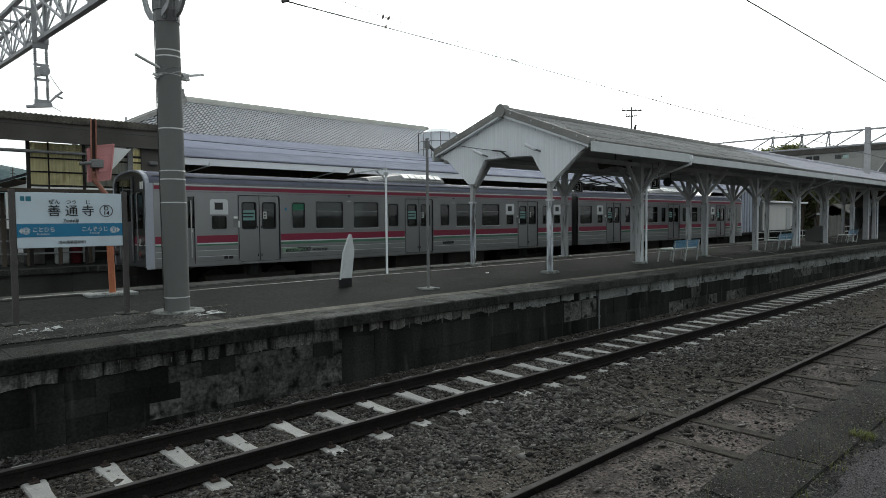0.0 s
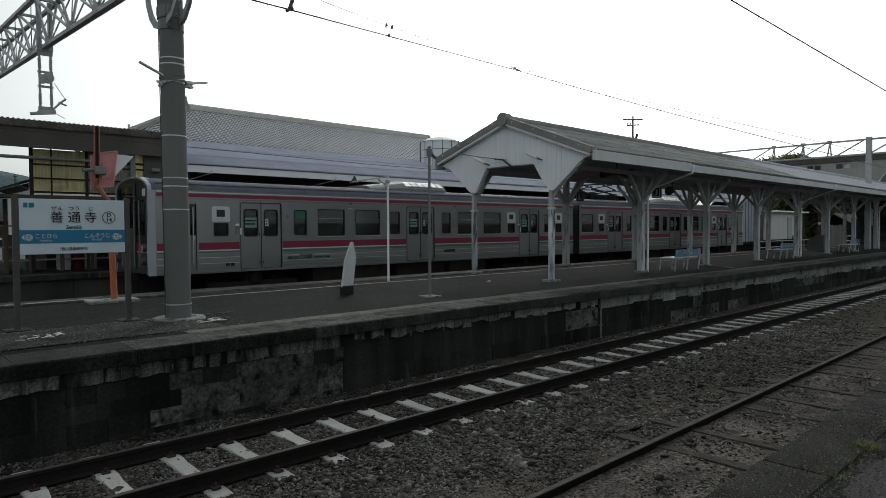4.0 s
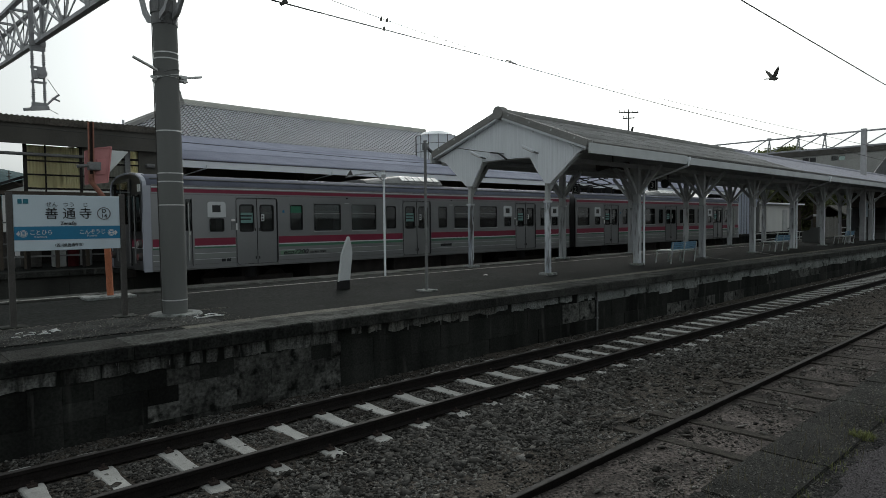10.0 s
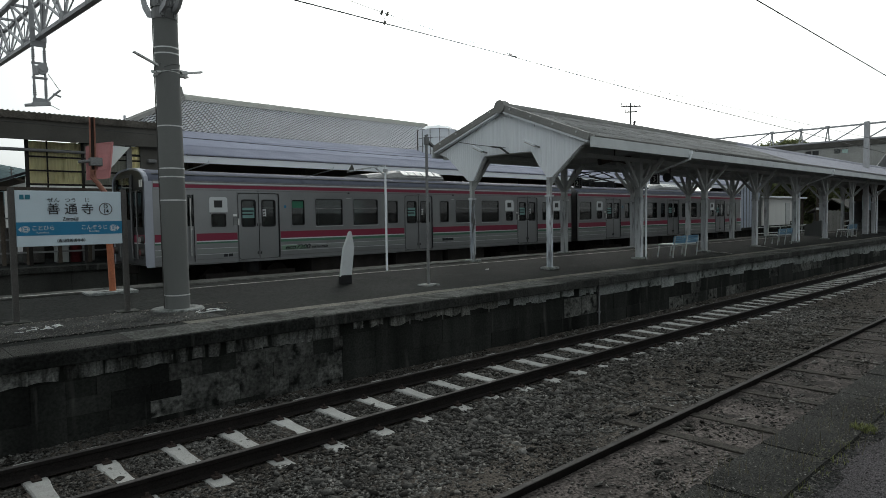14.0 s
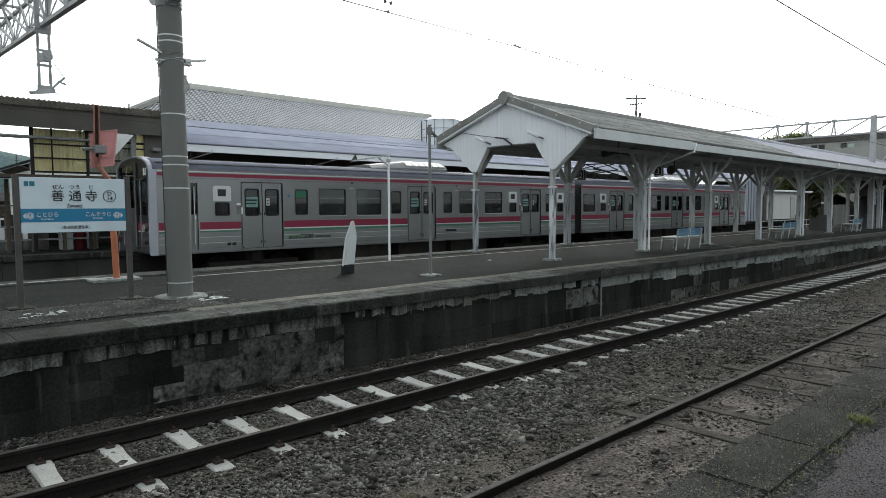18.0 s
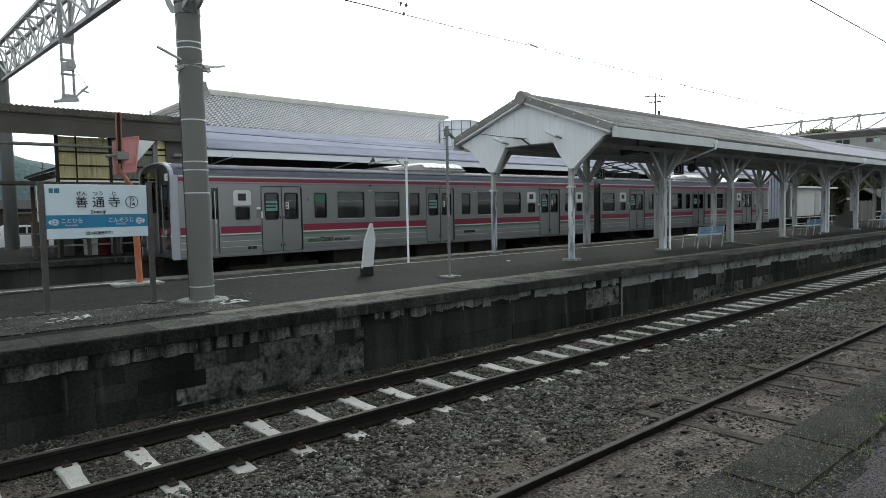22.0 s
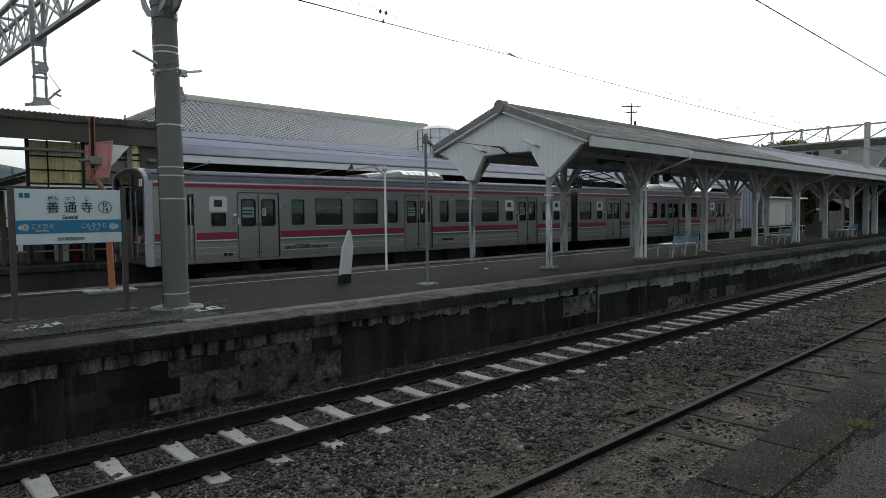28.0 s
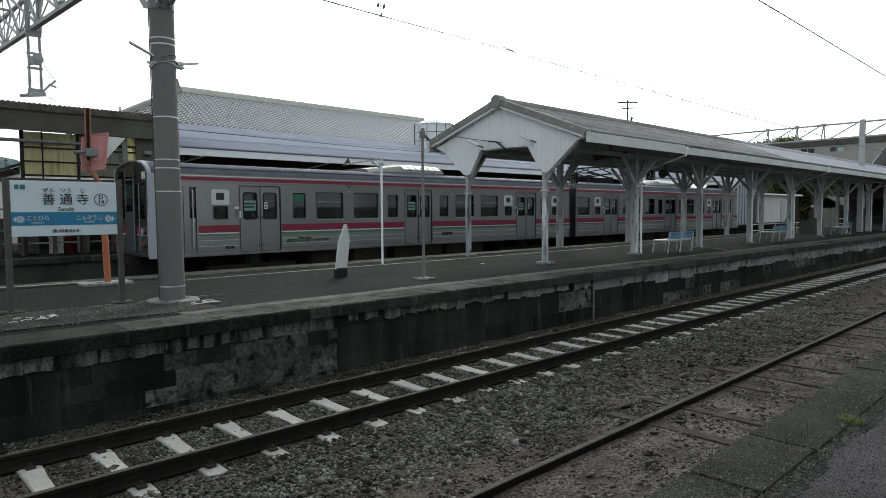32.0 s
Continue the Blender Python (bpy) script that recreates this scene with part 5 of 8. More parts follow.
        bogie = part("bogie", bm, M["under"], ob)
        for s in (-0.95, 0.95):
            bm = B()
            bx(bm, c - 1.5, c + 1.5, YT + s - 0.06, YT + s + 0.06, 0.42, 0.66, 0.02)
            part("bogie_frame", bm, M["under"], bogie)
            bm = B()
            rod(bm, (fx(c), YT + s * 1.02, 0.62), (fx(c), YT + s * 1.02, 0.95), 0.2, n=16)
            part("air_spring", bm, M["rubber"], bogie)
        for a in (-1.05, 1.05):
            bm = B()
            for s in (-0.56, 0.56):
                rod(bm, (fx(c + a), YT + s - 0.065, 0.43), (fx(c + a), YT + s + 0.065, 0.43), 0.42, n=24)
            rod(bm, (fx(c + a), YT - 0.9, 0.43), (fx(c + a), YT + 0.9, 0.43), 0.07, n=10)
            part("wheelset", bm, M["rail"], bogie, smooth=True)
    # roof cooler: a rounded housing with a long sloping nose and pale slats on top
    u0 = 7.8
    bm = B()
    for a, b, za, zb in ((u0, u0 + 1.6, 3.86, 4.05), (u0 + 1.6, u0 + 3.75, 4.05, 4.03)):
        va = [bm.verts.new((fx(a), YT + p, 3.6 + (za - 3.6) * q)) for p, q in ((-0.95, 0), (-0.95, 0.4), (-0.75, 0.85), (-0.4, 1), (0.4, 1), (0.75, 0.85), (0.95, 0.4), (0.95, 0))]
        vb = [bm.verts.new((fx(b), YT + p, 3.6 + (zb - 3.6) * q)) for p, q in ((-0.95, 0), (-0.95, 0.4), (-0.75, 0.85), (-0.4, 1), (0.4, 1), (0.75, 0.85), (0.95, 0.4), (0.95, 0))]
        for i in range(7):
            bm.faces.new((va[i], va[i + 1], vb[i + 1], vb[i]))
        bm.faces.new(va)
        bm.faces.new(vb[::-1])
    cool = part("roof_cooler", bm, M["steel"], ob, "rounded grey roof cooler with a sloping nose")
    for k in range(6):
        bm = B()
        xa = u0 + 1.7 + 0.33 * k
        for y0, z0, y1, z1 in ((-0.9, 3.85, -0.68, 4.0), (-0.68, 4.0, -0.1, 4.07)):
            pull(bm, [(YT + y0, z0), (YT + y1, z1), (YT + y1, z1 + 0.03), (YT + y0, z0 + 0.03)], "x", *sorted((fx(xa), fx(xa + 0.27))))
        part("slat", bm, M["galv"], cool, "bright metal slat")
    # ends
    end = [(-1.4, 0.98), (-1.4, 3.36), (-1.36, 3.48), (-1.22, 3.6), (-0.9, 3.71), (-0.5, 3.76), (0, 3.78), (0.5, 3.76), (0.9, 3.71), (1.22, 3.6), (1.36, 3.48), (1.4, 3.36), (1.4, 0.98)]
    for u in (0.0, CAR):
        out = -1 if u == 0 else 1
        x = fx(u)
        if u == cab_at:
            inner = [(a * 0.965, 1.03 if b < 1.1 else 0.98 + (b - 0.98) * 0.98) for a, b in end]
            bm = B()
            for i in range(len(end)):
                j = (i + 1) % len(end)
                if j == 0:
                    continue
                q = [(YT + p[0], p[1]) for p in (end[i], end[j], inner[j], inner[i])]
                pull(bm, q, "x", *sorted((x - 0.118 * out, x + 0.11 * out)))
            bmesh.ops.remove_doubles(bm, verts=bm.verts, dist=0.0005)
            lip = [e for e in bm.edges if all(abs(v.co.x - (x + 0.11 * out)) < 1e-4 for v in e.verts)]
            bmesh.ops.bevel(bm, geom=lip, offset=0.02, segments=2, affect="EDGES")
            part("front_rim", bm, M["rimgrey"], ob, "lavender-grey rim round the dark cab front", smooth=True)
            bm = B()
            pull(bm, [(YT + a, b) for a, b in inner], "x", *sorted((x - 0.06 * out, x + 0.08 * out)))
            front = part("cab_front", bm, M["black"], ob, "black cab front")
            bm = B()
            box(bm, *sorted((x + 0.081 * out, x + 0.086 * out)), YT - 1.3, YT + 1.3, 1.06, 1.6)
            part("front_skirt", bm, M["frontgrey"], front, "dull grey lower panel")
            bm = B()
            box(bm, *sorted((x + 0.082 * out, x + 0.09 * out)), YT - 1.3, YT + 1.3, 1.66, 1.875)
            part("front_stripe", bm, M["red"], front, "dark red band")
            bm = B()
            box(bm, *sorted((x + 0.082 * out, x + 0.09 * out)), YT - 1.3, YT + 1.3, 1.625, 1.657)
            part("front_line", bm, M["panelwhite"], front)
            for y0, y1, z0, z1 in ((-1.14, -0.5, 2.1, 3.12), (0.5, 1.14, 2.1, 3.5)):
                bm = B()
                box(bm, *sorted((x + 0.084 * out, x + 0.094 * out)), YT + y0, YT + y1, z0, z1, 0.004)
                part("windscreen", bm, M["screen"], front, "dark windscreen")
            bm = B()
            box(bm, *sorted((x + 0.084 * out, x + 0.13 * out)), YT - 0.42, YT + 0.42, 1.12, 3.58, 0.01)
            gang = part("gangway_door", bm, M["frontgrey"], front, "dark grey gangway door in the cab front")
            bm = B()
            box(bm, *sorted((x + 0.132 * out, x + 0.14 * out)), YT - 0.3, YT + 0.3, 2.3, 3.5, 0.002)
            part("gangway_pane", bm, M["screen"], gang)
            bm = B()
            path_tube(bm, [(x + 0.16 * out, YT - 0.62, 3.18), (x + 0.28 * out, YT - 0.62, 3.2), (x + 0.28 * out, YT - 0.15, 3.22), (x + 0.16 * out, YT - 0.1, 3.2)], 0.014, 8)
            part("step_rail", bm, M["steel"], front, "thin grab rail over the gangway")
            for y in (-0.98, -0.55, 0.55):
                bm = B()
                path_tube(bm, [(x + 0.09 * out, YT + y, 1.2), (x + 0.18 * out, YT + y, 1.22), (x + 0.18 * out, YT + y, 3.08), (x + 0.09 * out, YT + y, 3.1)], 0.02, 8)
                part("front_handrail", bm, M["steel"], front, smooth=True)
            for y in (-1.17, 1.17):
                for z, m in ((1.75, M["lamp_lens"]), (1.4, M["tail"])):
                    bm = B()
                    rod(bm, (x + 0.08 * out, YT + y, z), (x + 0.18 * out, YT + y, z), 0.12, 0.1, n=18)
                    lampo = part("lamp_housing", bm, M["dark_steel"], front, smooth=True)
                    bm = B()
                    rod(bm, (x + 0.18 * out, YT + y, z), (x + 0.195 * out, YT + y, z), 0.085, n=18)
                    part("lamp_glass", bm, m, lampo, "red tail lamp" if m is M["tail"] else "clear head lamp")
            bm = B()
            for a, b in ((-1.23, -1.14), (-1.1, -0.98)):
                box(bm, *sorted((x + 0.084 * out, x + 0.092 * out)), YT + a, YT + b, 3.2, 3.4)
            part("front_mark", bm, M["stripe_white"], front, "plain white maker's mark")
            bm = B()
            box(bm, *sorted((x - 0.1 * out, x + 0.25 * out)), YT - 0.2, YT + 0.2, 0.75, 1.0, 0.03)
            part("coupler", bm, M["under"], ob)
        else:
            bm = B()
            pull(bm, [(YT + a, b) for a, b in end], "x", *sorted((x - 0.05 * out, x)))
            part("end_wall", bm, M["stainless"], ob)
    if first:
        bm = B()
        for a, b in ((2.1, 2.22), (2.25, 2.38)):
            bx(bm, a, b, yn - 0.006, yn, 1.17, 1.27)
        part("side_mark", bm, M["ink"], ob, "plain dark maker's mark")
        bm = B()
        bx(bm, 4.03, 4.9, yn - 0.006, yn - 0.0035, 1.29, 1.425)
        part("mark_patch", bm, M["palegreen"], ob, "pale green film under the lettering")
        letters("lettering", "eco7200", 0.2, (fx(4.12), yn - 0.018, 1.3), M["ink"], ob, 0.003, "LEFT", 1.3, 0.25, 0.004)
        letters("lettering", "series train", 0.13, (fx(5.1), yn - 0.018, 1.31), M["ink"], ob, 0.003, "LEFT", 1.05, 0.25, 0.002)
        bm = B()
        bx(bm, 11.0, 11.6, yn - 0.006, yn, 1.33, 1.43)
        part("number_bar", bm, M["ink"], ob, "plain dark bar for the running number")
    return ob


car_a = car("train_car", 6.05, "stainless steel train car with red stripes, dark cab end", 0, [], PANELS + [18.12], True)
car_b = car("train_car", 26.08, "stainless steel train car with red stripe and folded pantograph", CAR, [(0.22, 1.26, 2.01, 2.93)], PANELS, False)
# gangway bellows and pantograph on the second car
bm = B()
for k in range(6):
    box(bm, 25.63 + 0.076 * k, 25.69 + 0.076 * k, YT - 0.75, YT + 0.75, 1.05, 3.45, 0.01)
part("bellows", bm, M["rubber"], car_b, "dark folded gangway bellows")
for y in (YT - 0.62, YT + 0.62):
    bm = B()
    bar(bm, (28.3, y, 3.98), (31.0, y, 3.98), 0.05)
    for x in (28.4, 29.6, 30.8):
        rod(bm, (x, y, 3.68), (x, y, 3.98), 0.06, n=8)
    part("base_bar", bm, M["rubber"], car_b, "insulated base bar of the pantograph")
    bm = B()
    bar(bm, (30.6, y, 4.02), (28.6, YT + (y - YT) * 0.7, 4.28), 0.06)
    bar(bm, (28.6, YT + (y - YT) * 0.7, 4.28), (30.2, YT + (y - YT) * 0.9, 4.55), 0.045)
    bar(bm, (28.6, y, 4.02), (30.9, YT + (y - YT) * 0.7, 4.3), 0.06)
    bar(bm, (30.9, YT + (y - YT) * 0.7, 4.3), (29.4, YT + (y - YT) * 0.9, 4.55), 0.045)
    part("pantograph_arm", bm, M["rubber"], car_b, "folded pantograph arms")
for x in (29.4, 29.65):
    bm = B()
    path_tube(bm, [(x, YT - 1.0, 4.48), (x, YT - 0.8, 4.58), (x, YT + 0.8, 4.58), (x, YT + 1.0, 4.48)], 0.03, 6)
    part("contact_shoe", bm, M["rubber"], car_b, "curved contact shoe")
for x in (28.6, 30.6):
    bm = B()
    bar(bm, (x, YT - 0.7, 4.04), (x, YT + 0.7, 4.04), 0.06)
    part("pantograph_frame", bm, M["rubber"], car_b, "cross bar of the pantograph")
bm = B()
box(bm, 30.3, 31.0, YT - 0.4, YT + 0.3, 3.72, 4.05, 0.02)
part("spring_box", bm, M["rubber"], car_b, "spring box of the pantograph")

# ---- platform canopy ----
CX0, CX1, CXM = 13.15, 66.0, 28.3
RIDGE, EAVE_N, EAVE_F = (11.62, 5.205), (8.8, 4.12), (14.32, 4.3)
canopy = thing("platform_canopy", (13.5, 11.8, PZ), "long gabled platform canopy on pale forked posts", "canopy")
for k in range(4):
    a, b = k / 4 - (0.012 if k else 0), (k + 1) / 4
    lo, hi = [(EAVE_N[0] + (RIDGE[0] - EAVE_N[0]) * f, EAVE_N[1] + (RIDGE[1] - EAVE_N[1]) * f) for f in (a, b)]
    corrugated("roof_sheet", CX0, CXM, (lo[0], lo[1] + 0.02), hi, 0.17, 0.03, M["slate"], canopy, "weathered grey corrugated sheets")
corrugated("roof_sheet", CX0, CXM, EAVE_F, RIDGE, 0.13, 0.016, M["slate"], canopy, "mossy grey corrugated slope")
corrugated("roof_sheet", CXM + 0.02, CX1, (EAVE_N[0], EAVE_N[1] + 0.02), (RIDGE[0], RIDGE[1] + 0.02), 0.3, 0.018, M["lavender"], canopy, "newer lavender-grey coated slope", 6)
corrugated("roof_sheet", CXM + 0.02, CX1, (EAVE_F[0], EAVE_F[1] + 0.02), (RIDGE[0], RIDGE[1] + 0.02), 0.3, 0.018, M["lavender"], canopy, "newer lavender-grey coated slope", 6)
for x0, x1, m in ((CX0, CXM, M["verge"]), (CXM, CX1, M["lavender"])):
    k = x0
    while k < x1 - 0.1:
        bm = B()
        rod(bm, (k, RIDGE[0], RIDGE[1] + 0.0), (min(k + 0.9, x1), RIDGE[0], RIDGE[1] + 0.01), 0.13, 0.12, n=14)
        part("ridge_cap", bm, m, canopy, smooth=True)
        k += 0.9
bm = B()
rod(bm, (CX0 - 0.16, RIDGE[0], RIDGE[1] + 0.0), (CX0 + 0.1, RIDGE[0], RIDGE[1]), 0.18, n=22)
part("ridge_end", bm, M["verge"], canopy, "round grey end cap of the ridge", smooth=True)
for e in (EAVE_N, EAVE_F):
    d = Vector((0, e[0] - RIDGE[0], e[1] - RIDGE[1]))
    n = d.normalized()
    up = Vector((0, -n.z, n.y)) if n.y > 0 else Vector((0, n.z, -n.y))
    r0 = Vector((0, *RIDGE))
    for i in range(4):
        a, b = r0 + d * (i / 4), r0 + d * ((i + 1) / 4)
        bm = B()
        pull(bm, [(p.y, p.z) for p in (a + up * 0.09, b + up * 0.085, b - up * 0.085, a - up * 0.085)], "x", CX0 - 0.12, CX0 + 0.06)
        tilep = part("verge_tile", bm, M["verge"], canopy, "grey verge piece")
        bm = B()
        c = (a + b) / 2 + up * 0.02
        rod(bm, (CX0 - 0.145, c.y, c.z), (CX0 - 0.12, c.y, c.z), 0.025, n=8)
        part("verge_screw", bm, M["galv"], tilep)
    bm = B()
    pull(bm, [(p.y, p.z) for p in (r0 - up * 0.09, r0 + d * 1.0 - up * 0.09, r0 + d * 1.0 - up * 0.14, r0 - up * 0.14)], "x", CX0 - 0.1, CX0 + 0.04)
    part("barge_board", bm, M["white"], canopy, "white barge board")
    # boarding under the slope and rafters
    bm = B()
    pull(bm, [(p.y, p.z) for p in (r0 - up * 0.07, r0 + d - up * 0.05, r0 + d - up * 0.09, r0 - up * 0.11)], "x", CX0 + 0.02, CX1)
    part("soffit", bm, M["soffit"], canopy)
    for i in (0.12, 0.4, 0.68, 0.95):
        bm = B()
        c = r0 + d * i - up * 0.15
        box(bm, CX0 + 0.05, CX1, c.y - 0.04, c.y + 0.04, c.z - 0.06, c.z + 0.05)
        part("purlin", bm, M["soffit"], canopy)
    s = 1 if e is EAVE_F else -1
    x = CX0 - 0.1
    while x < CX1:
        x1 = 18.05 if x < 14 else min(x + 13.4, CX1)
        bm = B()
        box(bm, x + 0.004, x1, e[0] - 0.03 + s * 0.06, e[0] + 0.03 + s * 0.06, e[1] - 0.245, e[1] + (0.0 if x < CX0 else -0.04))
        part("fascia", bm, M["fascia"], canopy, "white eaves board")
        x = x1
    bm = B()
    rod(bm, (CX0 + 0.1, e[0] + s * 0.05, e[1] + 0.035), (CX1, e[0] + s * 0.05, e[1] + 0.03), 0.025, n=8)
    part("gutter", bm, M["verge"], canopy, smooth=True)

# ribbed white gable end
G = [(14.22, 4.14), (13.88, 4.03), (13.03, 3.29), (12.8, 3.28), (12.38, 3.95), (11.6, 3.96), (10.68, 3.94), (10.46, 3.59), (10.17, 3.23), (10.02, 3.23), (9.15, 3.94), (8.98, 4.0), (11.62, 5.09)]


def inside_gable(y):
    """Lowest and highest z of the gable at y."""
    hits = []
    for (a, b), (c, d) in zip(G, G[1:] + G[:1]):
        if (a - y) * (c - y) <= 0 and abs(a - c) > 1e-9:
            hits.append(b + (d - b) * (y - a) / (c - a))
    return (min(hits), max(hits)) if hits else None


y, k = 9.02, 0
while y < 14.18:
    y1 = min(y + 0.04, 14.2)
    p, q = inside_gable(y), inside_gable(y1)
    if p and q:
        bm = B()
        xk = CX0 + 0.05 - (0.006 if k % 2 else 0.0)
        pull(bm, [(y, p[0]), (y1, q[0]), (y1, q[1]), (y, p[1])], "x", xk, CX0 + 0.09)
        part("gable_board", bm, M["white"], canopy, "white painted rib of the gable boarding")
    y, k = y1, k + 1
for a, b in zip(G[2:], G[3:11]):
    if a[1] < 4.05:
        bm = B()
        bar(bm, (CX0 + 0.14, *a), (CX0 + 0.14, *b), 0.1, 0.05)
        part("gable_trim", bm, M["soffit"], canopy)


def post(x, y, first=False):
    z0 = top_z(y)
    bm = B()
    box(bm, x - 0.18, x + 0.18, y - 0.18, y + 0.18, z0 - 0.05, z0 + 0.06, 0.02)
    part("post_base", bm, M["plaster2"], canopy, "low concrete footing")
    bm = B()
    h = 0.063 if first else 0.095
    box(bm, x - h, x + h, y - h, y + h, z0, 2.75, 0.012)
    p = part("post", bm, M["flaking"] if first else M["worn_white"], canopy, "pale painted post with flaking paint")
    bm = B()
    box(bm, x - h - 0.025, x + h + 0.025, y - h - 0.025, y + h + 0.025, 2.74, 2.79, 0.006)
    part("collar", bm, M["worn_white"], p)
    bm = B()
    h -= 0.008
    box(bm, x - h, x + h, y - h, y + h, 2.79, 4.15, 0.008)
    part("upper_post", bm, M["soffit"], p)
    for dx, dy in ((0.75, 0), (-0.75, 0), (0, 0.8), (0, -0.8)):
        if first and dx == 0:
            continue
        if first and dx < 0:
            continue
        bm = B()
        bar(bm, (x, y, 3.02), (x + dx, y + dy, 3.92), 0.085, 0.1)
        part("strut", bm, M["soffit"], p)


POST_X = [13.4, 18.1, 22.65, 27.3, 31.95, 36.4, 41.0, 45.6, 50.2]
for i, x in enumerate(POST_X):
    for y in (10.35, 13.2) if i else (10.25, 13.05):
        post(x, y, i == 0)
    bm = B()
    box(bm, x - 0.07, x + 0.07, 8.95, 14.2, 3.98, 4.14)
    part("tie_beam", bm, M["soffit"], canopy)
for y in (10.35, 13.2):
    bm = B()
    box(bm, CX0 + 0.2, CX1, y - 0.07, y + 0.07, 3.86, 3.98)
    part("plate_beam", bm, M["soffit"], canopy)
for x, p in ((18.05, 18.1), (31.45, 31.95), (44.5, 45.6)):
    bm = B()
    path_tube(bm, [(x, 8.68, 4.0), (x, 8.68, 3.84), (p + 0.14, 10.2, 3.4), (p + 0.14, 10.2, PZ)], 0.035, 8)
    box(bm, x - 0.045, x + 0.045, 8.63, 8.72, 3.98, 4.08)
    part("downpipe", bm, M["white"], canopy, "white rainwater pipe")

# two lamps and a cable bracket on the gable
for y, z in ((12.28, 4.07), (10.42, 4.06)):
    lampo = thing("gable_lamp", (CX0, y, z), "small pale tilted lamp on the gable", "lamp", "lamps on the gable")
    bm = B()
    bar(bm, (CX0 + 0.05, y - 0.02, z - 0.04), (CX0 - 0.14, y + 0.02, z + 0.0), 0.035)
    part("arm", bm, M["steel"], lampo)
    bm = B()
    bar(bm, (CX0 - 0.14, y - 0.01, z + 0.005), (CX0 - 0.17, y + 0.34, z + 0.17), 0.1, 0.055)
    bmesh.ops.bevel(bm, geom=list(bm.edges), offset=0.012, segments=1, affect="EDGES")
    part("lamp_head", bm, M["white"], lampo)
    bm = B()
    bar(bm, (CX0 - 0.142, y + 0.0, z - 0.03), (CX0 - 0.168, y + 0.3, z + 0.112), 0.07, 0.02)
    part("lamp_glass", bm, M["porcelain"], lampo)
wire = thing("gable_cable", (CX0, 11.9, 4.1), "black cable and bracket across the gable", "cable")
bm = B()
path_tube(bm, [(CX0 - 0.03, 13.3, 4.42), (CX0 - 0.03, 12.6, 4.28), (CX0 - 0.03, 11.9, 4.16), (CX0 - 0.03, 11.5, 4.1)], 0.009, 6)
part("cable", bm, M["rubber"], wire)
bm = B()
bar(bm, (CX0 - 0.04, 11.98, 4.17), (CX0 - 0.06, 11.66, 4.12), 0.04)
bar(bm, (CX0 - 0.06, 11.66, 4.12), (CX0 - 0.08, 11.36, 3.93), 0.04)
part("bracket", bm, M["black"], wire)

# hanging signs and loudspeaker
for sx, sy, num in ((18.7, 10.15, "3"), (18.7, 13.05, "2")):
    sign3 = thing("platform_number_sign", (sx, sy, 3.2), "small dark hanging sign with a pale platform number", "sign", "number signs under the canopy")
    bm = B()
    box(bm, sx - 0.04, sx + 0.04, sy - 0.15, sy + 0.15, 3.19, 3.54, 0.01)
    panel = part("panel", bm, M["black"], sign3)
    for q in ((-0.12, -0.105, 3.22, 3.51), (0.105, 0.12, 3.22, 3.51), (-0.105, 0.105, 3.22, 3.235), (-0.105, 0.105, 3.495, 3.51)):
        bm = B()
        box(bm, sx - 0.044, sx - 0.04, sy + q[0], sy + q[1], q[2], q[3])
        part("border", bm, M["stripe_white"], panel)
    me3 = letters("number", num, 0.25, (0, 0, 0), M["stripe_white"], sign3, 0.004)
    me3.matrix_basis = Matrix.Translation(Vector((sx - 0.05, sy, 3.275)) - ORIGIN[sign3]) @ Matrix.Rotation(radians(-90), 4, "Z") @ Matrix.Translation(ORIGIN[sign3])
    for y in (sy - 0.1, sy + 0.1):
        bm = B()
        rod(bm, (sx, y, 3.53), (sx, y, 4.0), 0.008, n=6)
        part("hanger", bm, M["steel"], sign3)
horn = thing("loudspeaker", (22.9, 11.8, 3.62), "dark round horn loudspeaker under the canopy", "loudspeaker", "loudspeakers under the canopy")
bm = B()
rod(bm, (22.65, 11.8, 3.62), (22.9, 11.8, 3.62), 0.17, 0.09, n=18)
rod(bm, (22.9, 11.8, 3.62), (23.02, 11.8, 3.62), 0.07, n=12)
rod(bm, (22.9, 11.8, 3.62), (22.9, 11.8, 4.0), 0.02, n=6)
part("horn", bm, M["black"], horn, smooth=True)
pair = thing("loudspeaker", (17.5, 10.85, 3.95), "brown twin horn loudspeaker hung below the boarding", "loudspeaker", "loudspeakers under the canopy")
for s in (-1, 1):
    bm = B()
    rod(bm, (17.5 + 0.1 * s, 10.85 - 0.06 * s, 3.95), (17.5 + 0.42 * s, 10.85 - 0.28 * s, 3.93), 0.07, 0.15, n=16)
    part("horn", bm, M["wood"], pair, smooth=True)
bm = B()
box(bm, 17.4, 17.6, 10.75, 10.95, 3.88, 4.02, 0.01)
rod(bm, (17.5, 10.85, 3.95), (17.5, 10.85, 4.55), 0.018, n=6)
part("bracket", bm, M["dark_steel"], pair)


